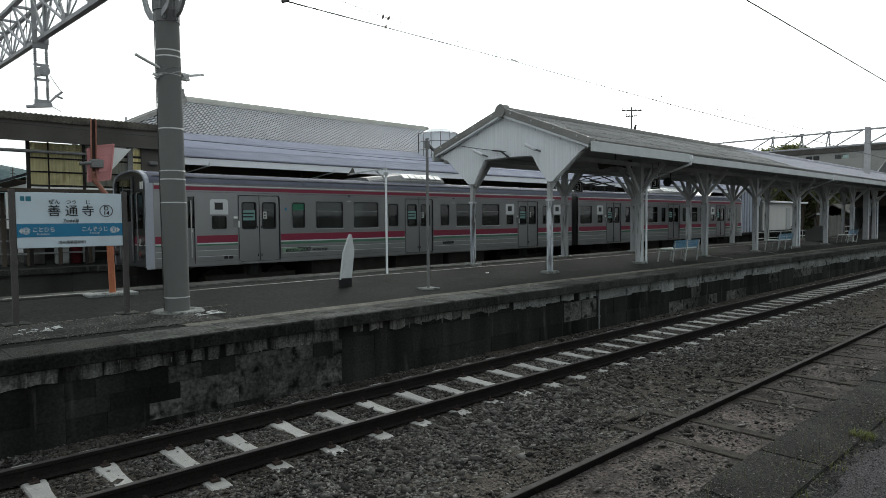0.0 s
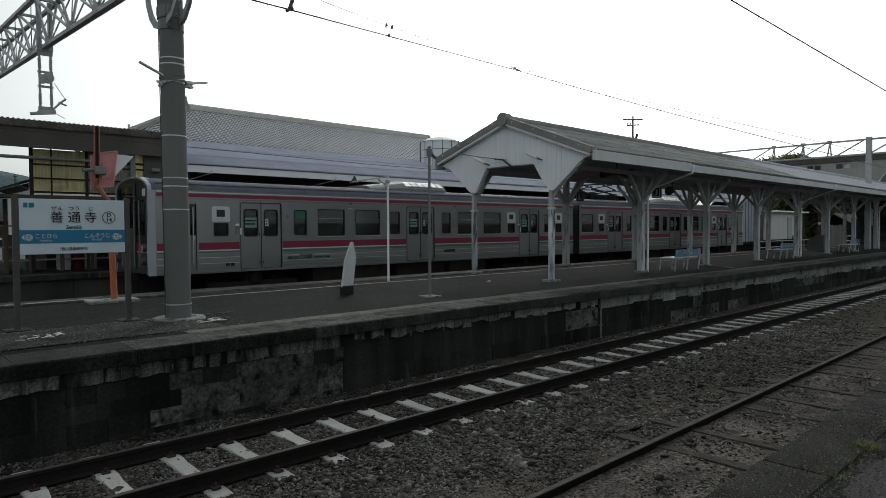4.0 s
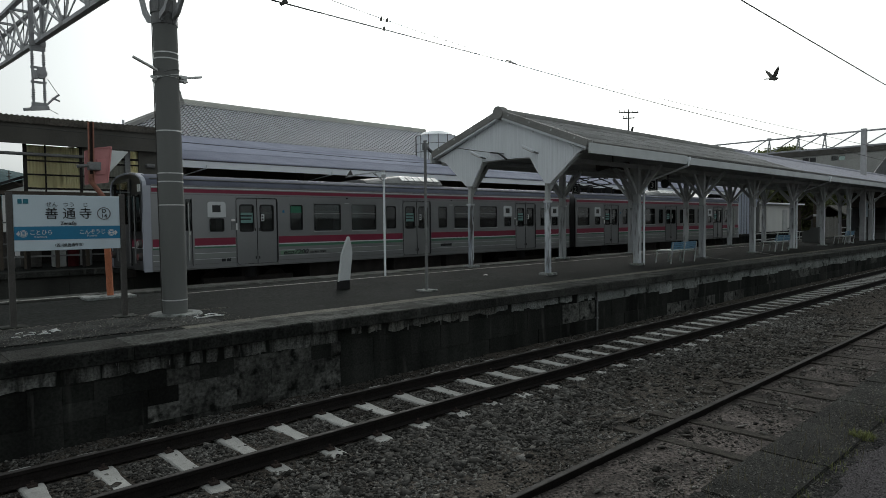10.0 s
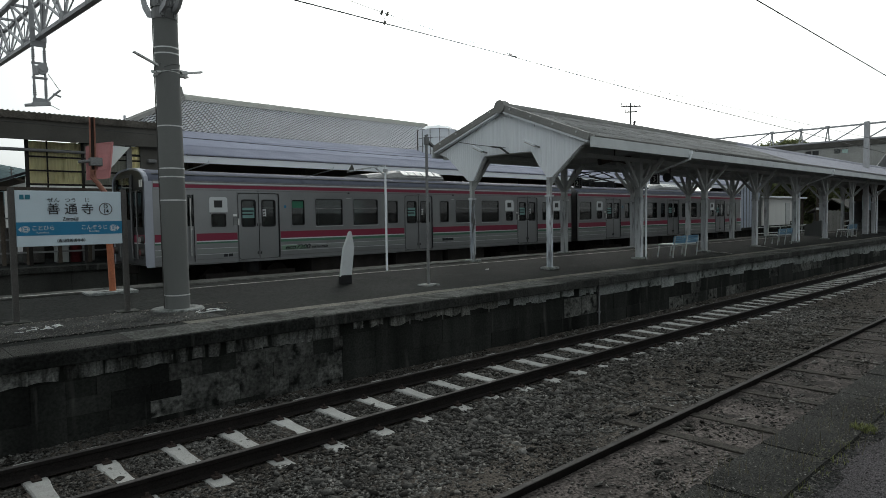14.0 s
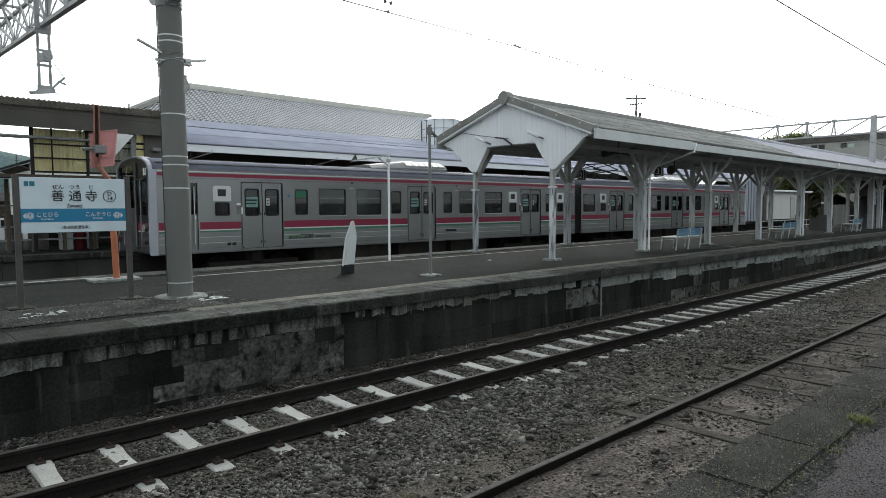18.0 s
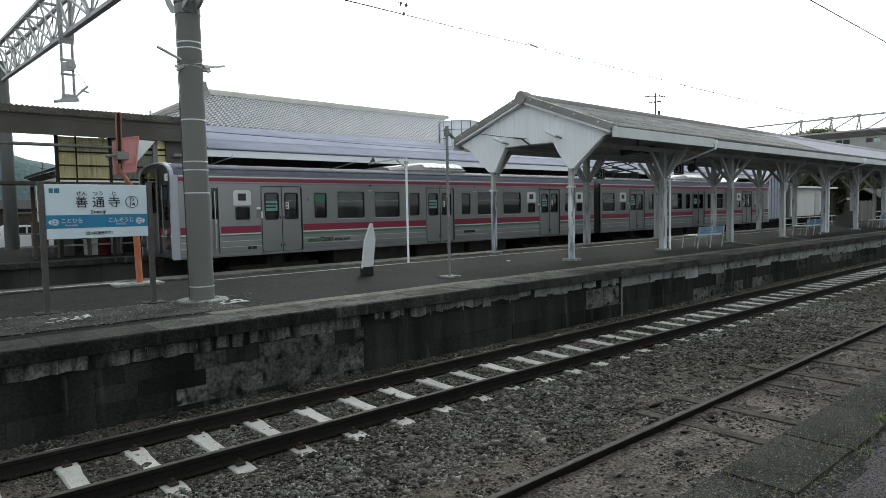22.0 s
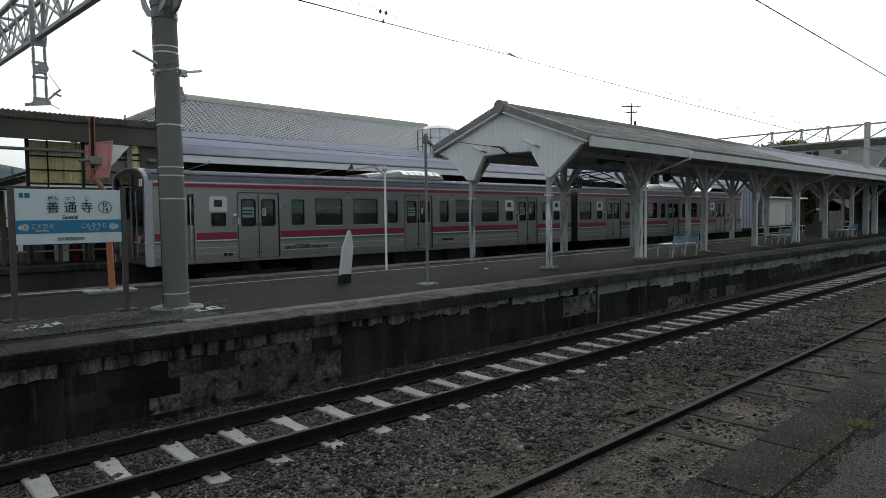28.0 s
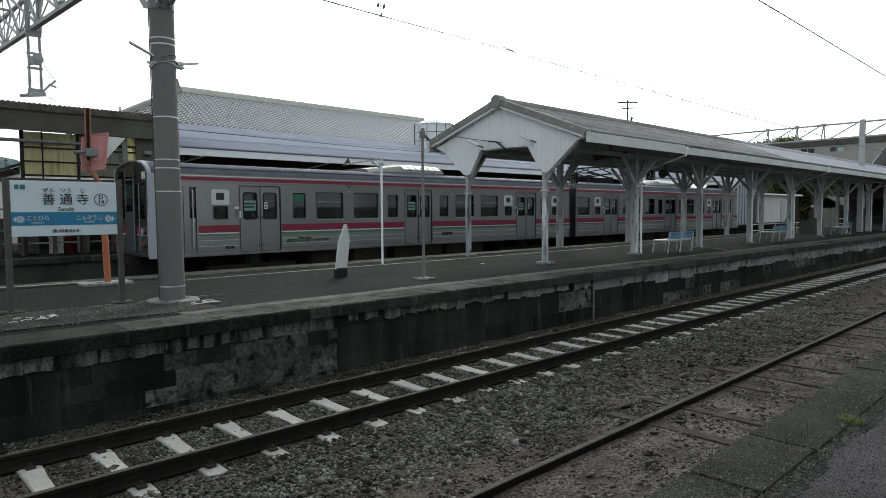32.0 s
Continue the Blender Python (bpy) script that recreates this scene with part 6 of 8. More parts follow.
def bench(name, x, y, m=None):
    ob = thing(name, (x, y, top_z(y)), "platform bench with pale blue plastic seats on white legs", "bench", "benches on the platform")
    z = top_z(y)
    for k in range(2):
        a = x + 0.88 * k
        bm = B()
        box(bm, a, a + 0.85, y - 0.24, y + 0.22, z + 0.4, z + 0.44, 0.015)
        part("seat", bm, M["stripe_white"], ob, "pale glossy seat")
        for k in range(4):
            q0, q1 = 0.45 + 0.062 * k, 0.502 + 0.062 * k
            d0, d1 = y - 0.28 - 0.2 * (q0 - 0.45), y - 0.28 - 0.2 * (q1 - 0.45)
            bm = B()
            pull(bm, [(d0, z + q0), (d0 + 0.025, z + q0), (d1 + 0.025, z + q1), (d1, z + q1)], "x", a + 0.02, a + 0.83)
            part("back_slat", bm, M["benchblue"], ob, "pale blue back slat")
    for a in (x + 0.04, x + 0.86, x + 1.68):
        for b, t in ((y - 0.3, 0.68), (y + 0.2, 0.41)):
            bm = B()
            rod(bm, (a, b + (0.06 if t < 0.5 else 0.04), z), (a, b - (0.0 if t < 0.5 else 0.04), z + t), 0.018, n=8)
            part("leg", bm, M["worn_white"], ob)
    bm = B()
    box(bm, x, x + 1.73, y - 0.27, y + 0.2, z + 0.37, z + 0.4)
    part("seat_frame", bm, M["steel"], ob)
    return ob


for x, y in ((19.15, 10.05), (28.9, 10.3), (39.0, 10.3)):
    bench("platform_bench", x, y)

binx = thing("platform_locker", (40, 11.8, top_z(11.8)), "grey concrete box standing on the platform", "box")
bm = B()
pull(bm, [(11.45, top_z(11.8)), (12.3, top_z(11.8)), (12.3, 1.5), (11.9, 1.62), (11.9, 1.72), (11.45, 1.76)], "x", 39.6, 40.4)
part("body", bm, M["pole"], binx)

# ---- overhead line: pole, lattice beam, hangers, wires ----
PX, PY = 3.76, 10.2
pole = thing("catenary_pole", (PX, PY, PZ), "thick round grey concrete catenary pole with steel bands", "pole", "poles of the overhead line")
bm = B()
rod(bm, (PX, PY, PZ), (PX - 0.06, PY, 8.2), 0.186, 0.17, n=40)
part("shaft", bm, M["pole"], pole, smooth=True)
bm = B()
rod(bm, (PX, PY, PZ - 0.02), (PX, PY, PZ + 0.03), 0.42, 0.38, n=28)
part("footing", bm, M["plaster2"], pole, "cracked mortar footing")


def pole_r(z):
    return 0.186 - 0.016 * (z - PZ) / (8.2 - PZ)


def pole_x(z):
    return PX - 0.06 * (z - PZ) / (8.2 - PZ)


for z in (1.09, 2.57, 2.93, 3.06, 3.71, 4.81, 4.9):
    bm = B()
    rod(bm, (pole_x(z), PY, z - 0.009), (pole_x(z), PY, z + 0.009), pole_r(z) + 0.005, n=36)
    part("band", bm, M["galv"], pole, "bright steel band")
bm = B()
rod(bm, (pole_x(5.4), PY, 5.33), (pole_x(5.4), PY, 5.5), pole_r(5.4) + 0.012, n=36)
rod(bm, (pole_x(5.5), PY, 5.5), (pole_x(5.5), PY, 5.68), pole_r(5.5) + 0.03, n=36)
for k in range(8):
    q = 2 * math.pi * k / 8
    rod(bm, (pole_x(5.5) + 0.2 * math.cos(q), PY + 0.2 * math.sin(q), 5.53), (pole_x(5.5) + 0.2 * math.cos(q), PY + 0.2 * math.sin(q), 5.66), 0.022, n=6)
for q in (0.25, -0.1):
    bar(bm, (pole_x(5.4) + q * 0.5 - 0.06, PY - 0.205, 5.34), (pole_x(5.4) + q * 0.5 - 0.06, PY - 0.205, 5.67), 0.035, 0.03)
part("clamp", bm, M["steel"], pole, "grey clamp with bolts")
for s in (-1, 1):
    arc = [Vector((pole_x(5.5) - 0.02, PY + s * (0.15 + 0.6 * math.sin(radians(k))), 5.43 + 0.95 * (1 - math.cos(radians(k))))) for k in (0, 20, 40, 60, 80)]
    side = [Vector((0, math.cos(radians(k)) * s * 0.6, math.sin(radians(k)) * 0.95)).normalized() for k in (0, 20, 40, 60, 80)]
    outer = [(p.y - d.z * s * 0.05, p.z + abs(d.y) * 0.05) for p, d in zip(arc, side)]
    inner = [(p.y + d.z * s * 0.05, p.z - abs(d.y) * 0.05) for p, d in zip(arc, side)]
    for dx in (-0.09, 0.09):
        bm = B()
        pull(bm, outer + inner[::-1], "x", arc[0].x + dx - 0.025, arc[0].x + dx + 0.025)
        part("knee_brace", bm, M["beamsteel"], pole, "curved steel knee brace below the beam")
bm = B()
bar(bm, (PX - 0.18, PY - 0.05, 4.62), (PX - 0.53, PY - 0.02, 4.78), 0.06, 0.025)
bar(bm, (PX - 0.18, PY - 0.02, 4.5), (PX - 0.28, PY - 0.02, 4.53), 0.035)
part("bracket", bm, M["galv"], pole, "short steel bracket")
bm = B()
bar(bm, (PX + 0.16, PY - 0.05, 4.55), (PX + 0.5, PY - 0.02, 4.62), 0.06, 0.03)
box(bm, PX + 0.16, PX + 0.26, PY - 0.05, PY + 0.05, 4.5, 4.6)
part("bracket", bm, M["galv"], pole, "short steel bracket")
bm = B()
path_tube(bm, [(PX - 0.18, PY + 0.07, PZ + 0.02), (PX - 0.195, PY + 0.07, 3.0), (PX - 0.21, PY + 0.065, 5.4), (PX - 0.22, PY + 0.06, 6.6)], 0.008, 6)
part("earth_wire", bm, M["dark_steel"], pole, "grey earth cable along the pole")

r = random.Random(5)
for k in range(4):
    z = r.uniform(4.47, 4.6)
    bm = B()
    a0, tilt = r.uniform(0, 6.28), r.uniform(-0.09, 0.09)
    pts = [(pole_x(z) + (pole_r(z) + 0.006) * math.cos(a0 + q), PY + (pole_r(z) + 0.006) * math.sin(a0 + q), z + tilt * math.sin(q)) for q in np.linspace(0, r.uniform(3.0, 6.0), 22)]
    path_tube(bm, pts, 0.005, 5)
    part("binding_wire", bm, M["steel"] if k % 3 else M["galv"], pole, "turns of old binding wire")
for dx, dy, dz, m in ((-0.2, -0.04, 4.46, "galv"), (-0.16, -0.1, 4.5, "galv"), (0.2, -0.05, 4.5, "galv"), (0.27, -0.04, 4.49, "porcelain")):
    bm = B()
    rod(bm, (PX - 0.03 + dx - 0.03, PY + dy, dz), (PX - 0.03 + dx + 0.035, PY + dy, dz + 0.02), 0.022, 0.014, n=7)
    part("bolt", bm, M[m], pole, "small bolt and clamp")

# lattice beam across the yard, hung a little higher on the far side
beam = thing("lattice_beam", (PX, PY, 6.5), "weathered steel lattice beam across the tracks", "beam")


def beam_z(y):
    return 6.9 + (y - 18.4) * 0.064


HW, HH = 0.25, 1.13
for dx, top, w in ((0, 0, 0.13), (-HW, HH, 0.12), (HW, HH, 0.09)):
    bm = B()
    bar(bm, (PX + dx, -6, beam_z(-6) + top), (PX + dx, 31, beam_z(31) + top), w, 0.09)
    part("chord", bm, M["beamsteel"], beam)
for k in range(17):
    y = 18.4 + 2.1 * (k - 11)
    low = Vector((PX, y, beam_z(y)))
    bm = B()
    box(bm, PX - 0.07, PX + 0.07, y - 0.16, y + 0.16, beam_z(y) - 0.03, beam_z(y) + 0.16)
    part("gusset", bm, M["beamsteel"], beam)
    for s in (-1, 1):
        for d, w in ((0.3, 0.05), (2.4, 0.075), (-1.4, 0.022)):
            bm = B()
            bar(bm, low, (PX + s * HW, y + d, beam_z(y + d) + HH), w, 0.035)
            part("lacing", bm, M["beamsteel"], beam)
    bm = B()
    y += 0.3
    bar(bm, (PX - HW, y, beam_z(y) + HH), (PX + HW, y, beam_z(y) + HH), 0.08, 0.06)
    bar(bm, (PX - HW, y, beam_z(y) + HH), (PX + HW, y + 2.1, beam_z(y + 2.1) + HH), 0.04, 0.03)
    part("top_lacing", bm, M["beamsteel"], beam)
far_pole = thing("catenary_pole", (PX, 30.5, 0), "grey concrete catenary pole behind the platforms", "pole", "poles of the overhead line")
bm = B()
rod(bm, (PX, 30.5, -0.3), (PX, 30.5, 8.4), 0.27, 0.2, n=24)
part("shaft", bm, M["pole"], far_pole, smooth=True)
own_pole = thing("catenary_pole", (PX, -5.2, 0), "grey concrete catenary pole behind the near platform", "pole", "poles of the overhead line")
bm = B()
rod(bm, (PX, -5.2, -0.3), (PX, -5.2, 7.2), 0.2, 0.16, n=24)
part("shaft", bm, M["pole"], own_pole, smooth=True)

# hanger frame with insulators over the train road
hang = thing("insulator_hanger", (PX, 18.9, 6.8), "hanging steel frame with ribbed insulators and a pull-off arm", "hanger")
HY = 18.95
for dx in (-0.125, 0.125):
    bm = B()
    rod(bm, (PX + dx, HY, beam_z(HY) + HH), (PX + dx, HY, 5.3), 0.03, n=8)
    part("drop_tube", bm, M["beamsteel"], hang)
    bm = B()
    bar(bm, (PX + dx, HY - 0.02, beam_z(HY) + HH), (PX + dx, HY - 0.02, beam_z(HY) - 0.1), 0.11, 0.06)
    part("stiffener", bm, M["beamsteel"], hang, "wide flat bar inside the beam")
    for z0, count in ((6.4, 5), (5.5, 5)):
        bm = B()
        sheds = [z0 + 0.055 * i for i in range(count)]
        lathe(bm, PX + dx, HY, [q for z in sheds for q in ((0.031, z - 0.012), (0.048, z), (0.038, z + 0.014), (0.031, z + 0.024))])
        part("insulator", bm, M["beamsteel"], hang, "ribbed insulator")
for z, w in ((6.8, 0.16), (6.3, 0.05), (5.93, 0.05), (5.36, 0.12)):
    bm = B()
    bar(bm, (PX - 0.17, HY, z), (PX + 0.17, HY, z), 0.07, w)
    part("cross_bar", bm, M["beamsteel"], hang)
bm = B()
rod(bm, (PX + 0.06, HY - 0.07, 6.16), (PX + 0.06, HY + 0.07, 6.16), 0.13, n=18)
rod(bm, (PX + 0.06, HY - 0.1, 6.16), (PX + 0.06, HY + 0.1, 6.16), 0.065, n=10)
rod(bm, (PX - 0.11, HY - 0.03, 6.22), (PX - 0.07, HY - 0.03, 6.0), 0.06, n=8)
part("pulley", bm, M["beamsteel"], hang)
bm = B()
rod(bm, (PX + 0.18, HY - 0.04, 6.05), (PX + 0.42, HY - 0.06, 5.66), 0.008, n=5)
rod(bm, (PX + 0.14, HY - 0.04, 5.3), (PX + 0.4, HY - 0.06, 5.16), 0.008, n=5)
part("stay_wire", bm, M["wire"], hang, "thin stay wire")
bm = B()
bar(bm, (PX - 0.2, HY - 0.05, 5.24), (PX + 0.2, HY - 0.05, 5.3), 0.1, 0.1)
rod(bm, (PX - 0.36, HY - 0.05, 5.2), (PX - 0.15, HY - 0.05, 5.24), 0.04, n=8)
part("arm_socket", bm, M["beamsteel"], hang)
bm = B()
rod(bm, (PX + 0.14, HY - 0.05, 5.36), (PX + 0.3, HY - 0.05, 5.54), 0.026, n=8)
rod(bm, (PX + 0.27, HY - 0.05, 5.56), (PX + 0.45, HY - 0.05, 5.5), 0.024, n=8)
rod(bm, (PX + 0.3, HY - 0.05, 5.54), (PX + 0.44, HY - 0.05, 5.67), 0.026, n=8)
part("pull_off_arm", bm, M["beamsteel"], hang)
# registration arm over the platform road
bm = B()
rod(bm, (3.62, Y1, 4.7), (3.74, Y1 - 0.02, 5.05), 0.022, n=8)
rod(bm, (3.74, Y1 - 0.02, 5.05), (3.76, Y1 - 0.6, beam_z(5.8)), 0.025, n=8)
rod(bm, (3.58, Y1, 4.67), (3.66, Y1, 4.72), 0.02, n=8)
part("steady_arm", bm, M["dark_steel"], hang, "thin steady arm holding the contact wire")

catenary = thing("overhead_wires", (PX, Y1, 4.66), "thin dark overhead wires with clips and droppers", "cable")


def wire_line(pts, r, nm="wire", lab=""):
    bm = B()
    path_tube(bm, pts, r, 5)
    return part(nm, bm, M["wire"], catenary, lab)


wire_line([(-12, Y1, 4.7), (3.6, Y1, 4.69), (7.4, Y1, 4.66), (9.2, Y1, 4.625), (12.5, Y1, 4.58), (30, Y1, 4.5), (70, Y1, 4.5)], 0.009, "contact_wire")
wire_line([(-12, Y1, 4.95), (PX, Y1, 4.92)] + [(x, Y1, 4.68 + 0.151 * (max(0.0, 9.5 - x) / 4.84) ** 2.5) for x in np.linspace(4.2, 9.5, 9)] + [(13, Y1, 4.7), (30, Y1, 4.95), (45, Y1, 5.6), (70, Y1, 4.95)], 0.0062, "messenger_wire")
wire_line([(-12, Y2 + 0.05, 4.73), (6.9, Y2 + 0.05, 4.61), (13, Y2 + 0.05, 4.57), (70, Y2 + 0.05, 4.5)], 0.0075, "contact_wire")
wire_line([(-12, YT, 5.05), (PX, YT, 4.86), (8.2, YT, 4.78), (14.9, YT, 4.7), (26, YT, 4.72), (45, YT, 4.8), (75, YT, 4.8)], 0.009, "contact_wire")
bm = B()
for x in (4.97, 5.06):
    rod(bm, (x, Y1, 4.78), (x + 0.02, Y1, 4.835), 0.018, 0.012, n=8)
rod(bm, (5.01, Y1, 4.8), (5.03, Y1, 4.69), 0.005, n=5)
rod(bm, (5.015, Y1, 4.665), (5.03, Y1, 4.71), 0.016, n=6)
part("dropper", bm, M["dark_steel"], catenary, "dropper clip")
bm = B()
bar(bm, (7.33, Y1, 4.685), (7.56, Y1, 4.673), 0.01, 0.013)
rod(bm, (7.42, Y1, 4.675), (7.46, Y1, 4.695), 0.01, n=6)
box(bm, 7.55, 7.58, Y1 - 0.009, Y1 + 0.009, 4.655, 4.68)
part("wire_clamp", bm, M["dark_steel"], catenary, "clamp on the wire")

# second portal further along, of tubes
portal = thing("tube_portal", (45, 10.6, PZ), "grey tubular catenary portal with a square pole", "portal")
bm = B()
box(bm, 44.86, 45.14, 10.48, 10.76, PZ, 7.62, 0.02)
part("pole", bm, M["beamsteel"], portal)
for z in (7.5, 6.62):
    bm = B()
    rod(bm, (45, -6, z), (45, 26, z - 0.02), 0.055, n=10)
    part("chord", bm, M["beamsteel"], portal, smooth=True)
for k in range(-9, 4):
    y = 10.69 + 1.77 * k + (0.25 if k == 1 else 0)
    bm = B()
    if k != 0:
        rod(bm, (45, y, 7.5), (45, y - 0.08, 6.62), 0.04, n=6)
        rod(bm, (45, y, 7.5), (45, y + 0.14, 6.62), 0.04, n=6)
        box(bm, 44.94, 45.06, y - 0.1, y + 0.14, 7.42, 7.6)
    rod(bm, (45, y + 0.2, 7.46), (45, y + 1.7, 6.6), 0.04, n=6)
    part("lacing", bm, M["beamsteel"], portal)

# ---- station name sign ----
SX0, SX1, SZ0, SZ1, SY = 1.71, 3.08, 1.915, 2.705, 10.55
name_sign = thing("station_sign", (2.4, SY, PZ), "white and blue station name board on two brown posts", "sign")
for x in (1.67, 3.12):
    bm = B()
    box(bm, x - 0.037, x + 0.037, SY - 0.04, SY + 0.04, PZ - 0.02, 2.74, 0.006)
    part("post", bm, M["brown"], name_sign, "brown square post")
    bm = B()
    box(bm, x - 0.16, x + 0.16, SY - 0.16, SY + 0.16, PZ - 0.03, PZ + 0.025, 0.008)
    part("footing", bm, M["lip"], name_sign)
bm = B()
box(bm, SX0, SX1, SY - 0.03, SY + 0.03, SZ0, SZ1, 0.006)
board = part("board", bm, M["signwhite"], name_sign, "white enamelled board")
bm = B()
box(bm, SX0 + 0.002, SX1 - 0.002, SY - 0.034, SY - 0.03, 2.07, 2.26)
part("blue_band", bm, M["signblue"], board, "blue band")
SF = SY - 0.037
for glyph, x in (("善", 2.172), ("通", 2.395), ("寺", 2.61)):
    letters("lettering", glyph, 0.175, (x, SF, 2.38), M["ink"], board, 0.0015, squeeze=1.0, bold=0.0007)
for glyph, x in (("ぜん", 2.178), ("つう", 2.394), ("じ", 2.611)):
    letters("lettering", glyph, 0.072, (x, SF, 2.547), M["ink"], board, 0.001, squeeze=1.08, bold=0.0004)
letters("lettering", "Zentsūji", 0.072, (2.385, SF, 2.278), M["ink"], board, 0.002, squeeze=0.85, bold=0.0006)
letters("lettering", "ことひら", 0.078, (1.893, SF, 2.147), M["panelwhite"], board, 0.002, "LEFT", 0.92, 0.0, 0.0004)
letters("lettering", "Kotohira", 0.043, (1.95, SF, 2.098), M["panelwhite"], board, 0.002, "LEFT")
letters("lettering", "こんぞうじ", 0.078, (2.517, SF, 2.147), M["panelwhite"], board, 0.002, "LEFT", 0.92, 0.0, 0.0004)
letters("lettering", "Konzōji", 0.043, (2.622, SF, 2.103), M["panelwhite"], board, 0.002, "LEFT")
letters("lettering", "（香川県善通寺市）", 0.055, (2.385, SF, 1.968), M["ink"], board, 0.002, squeeze=0.86)
bm = B()
disc(bm, (2.859, 2.445), 0.092, SF, SY - 0.03, 28, 0.081)
part("ring", bm, M["ringgrey"], board)
letters("lettering", "D", 0.085, (2.859, SF, 2.454), M["ink"], board, 0.002, bold=0.001)
letters("lettering", "14", 0.085, (2.859, SF, 2.382), M["ink"], board, 0.002, bold=0.001)
bm = B()
box(bm, 1.765, 1.815, SF, SY - 0.03, 2.58, 2.645)
box(bm, 1.83, 1.893, SF, SY - 0.03, 2.58, 2.645)
part("mark", bm, M["teal"], board, "plain teal company mark")
for x, s in ((1.822, -1), (2.953, 1)):
    bm = B()
    disc(bm, (x, 2.158), 0.05, SF, SY - 0.03, 20)
    part("arrow_disc", bm, M["panelwhite"], board)
    bm = B()
    pull(bm, [(x + s * 0.052, 2.116), (x + s * 0.088, 2.158), (x + s * 0.052, 2.2)], "y", SF, SY - 0.03)
    part("arrow", bm, M["panelwhite"], board)
    bm = B()
    disc(bm, (x, 2.158), 0.043, SF - 0.002, SF, 18, 0.037)
    part("arrow_ring", bm, M["signblue"], board)
    bm = B()
    box(bm, x - 0.016, x + 0.016, SF - 0.003, SF, 2.138, 2.15)
    box(bm, x - 0.016, x + 0.016, SF - 0.003, SF, 2.162, 2.18)
    part("arrow_number", bm, M["signblue"], board)

# ---- orange post with faded red board ----
OY = 12.85
red_post = thing("orange_post", (3.55, OY, top_z(OY)), "orange painted post with a faded red board and cloudy sheet", "post")
bm = B()
box(bm, 3.1, 3.95, OY - 0.25, OY + 0.22, top_z(OY) - 0.04, top_z(OY) + 0.045, 0.015)
part("footing", bm, M["plaster2"], red_post, "flat concrete footing")
bm = B()
rod(bm, (3.565, OY, top_z(OY)), (3.52, OY, 2.78), 0.058, n=14)
part("lower_post", bm, M["orange"], red_post, "bright orange lower post", smooth=True)
bm = B()
path_tube(bm, [(3.54, OY, 2.74), (3.31, OY, 3.06), (3.31, OY, 3.2)], 0.042, 10)
part("cranked_post", bm, M["rust"], red_post, "rusty cranked middle post", smooth=True)
bm = B()
box(bm, 3.29, 3.36, OY + 0.02, OY + 0.05, 3.1, 4.15)
web = part("upper_post", bm, M["clip"], red_post, "rusty brown channel post")
for x in (3.283, 3.362):
    bm = B()
    bar(bm, (x - 0.01, OY, 3.05), (x + 0.01, OY, 4.15), 0.016, 0.05)
    part("flange", bm, M["rust"], web)
bm = B()
pull(bm, [(3.36, 3.67), (3.68, 3.73), (3.6, 3.07), (3.22, 3.02), (3.23, 3.62)], "y", OY + 0.06, OY + 0.09)
pinkb = part("red_board", bm, M["pink"], red_post, "faded pinkish-red board")
bm = B()
pull(bm, [(3.4, 3.2), (3.56, 3.22), (3.58, 3.5), (3.42, 3.48)], "y", OY + 0.035, OY + 0.06)
part("raised_panel", bm, M["pink"], pinkb)
for a, b in (((3.36, 3.67), (3.68, 3.73)), ((3.68, 3.73), (3.6, 3.07)), ((3.6, 3.07), (3.22, 3.02))):
    bm = B()
    bar(bm, (a[0], OY + 0.055, a[1]), (b[0], OY + 0.055, b[1]), 0.025, 0.02)
    part("rim", bm, M["pink"], pinkb)
bm = B()
pull(bm, [(3.68, 3.67), (3.99, 3.66), (3.62, 3.22)], "y", OY + 0.1, OY + 0.13)
part("cloudy_sheet", bm, M["film"], red_post, "cloudy triangular sheet")
bm = B()
box(bm, 3.26, 3.46, OY - 0.09, OY + 0.06, 3.27, 3.42, 0.012)
rod(bm, (3.08, OY - 0.02, 3.33), (3.3, OY - 0.02, 3.36), 0.03, n=8)
part("clamp_box", bm, M["steel"], red_post, "grey clamp box and arm")

# ---- white pointed marker, white pole, lamp pole ----
MY = 11.2
marker = thing("pointed_marker", (7.62, MY, top_z(MY)), "white pointed marker board on a dark foot", "marker")
bm = B()
lean = 0.16
def mk(x, z):
    return (7.62 + x + (z - 0.9) * 0.13, z)
pull(bm, [mk(-0.135, 1.02), mk(0.14, 1.05), mk(0.14, 1.64), mk(0.03, 1.98), mk(-0.01, 1.98), mk(-0.125, 1.6)], "y", MY - 0.03, MY + 0.05)
bmesh.ops.bevel(bm, geom=list(bm.edges), offset=0.012, segments=2, affect="EDGES")
part("board", bm, M["fascia"], marker, "dull white board, a little warped")
bm = B()
box(bm, 7.505, 7.755, MY - 0.07, MY + 0.09, top_z(MY) - 0.01, 1.06, 0.02)
part("foot", bm, M["rubber"], marker)

WX, WY = 9.84, 12.6
white_pole = thing("white_pole", (WX, WY, top_z(WY)), "slim white pole with a short rusted arm", "pole")
bm = B()
rod(bm, (WX, WY, top_z(WY)), (WX, WY, 3.55), 0.028, n=12)
part("shaft", bm, M["white"], white_pole, smooth=True)
bm = B()
bar(bm, (WX + 0.06, WY, 3.56), (WX - 1.1, WY, 3.37), 0.045, 0.035)
bar(bm, (WX, WY, 3.3), (WX - 0.32, WY, 3.49), 0.028)
arm = part("arm", bm, M["worn_white"], white_pole)
bm = B()
pull(bm, [(WX - 1.14, 3.33), (WX - 0.92, 3.36), (WX - 1.0, 3.52)], "y", WY - 0.02, WY + 0.02)
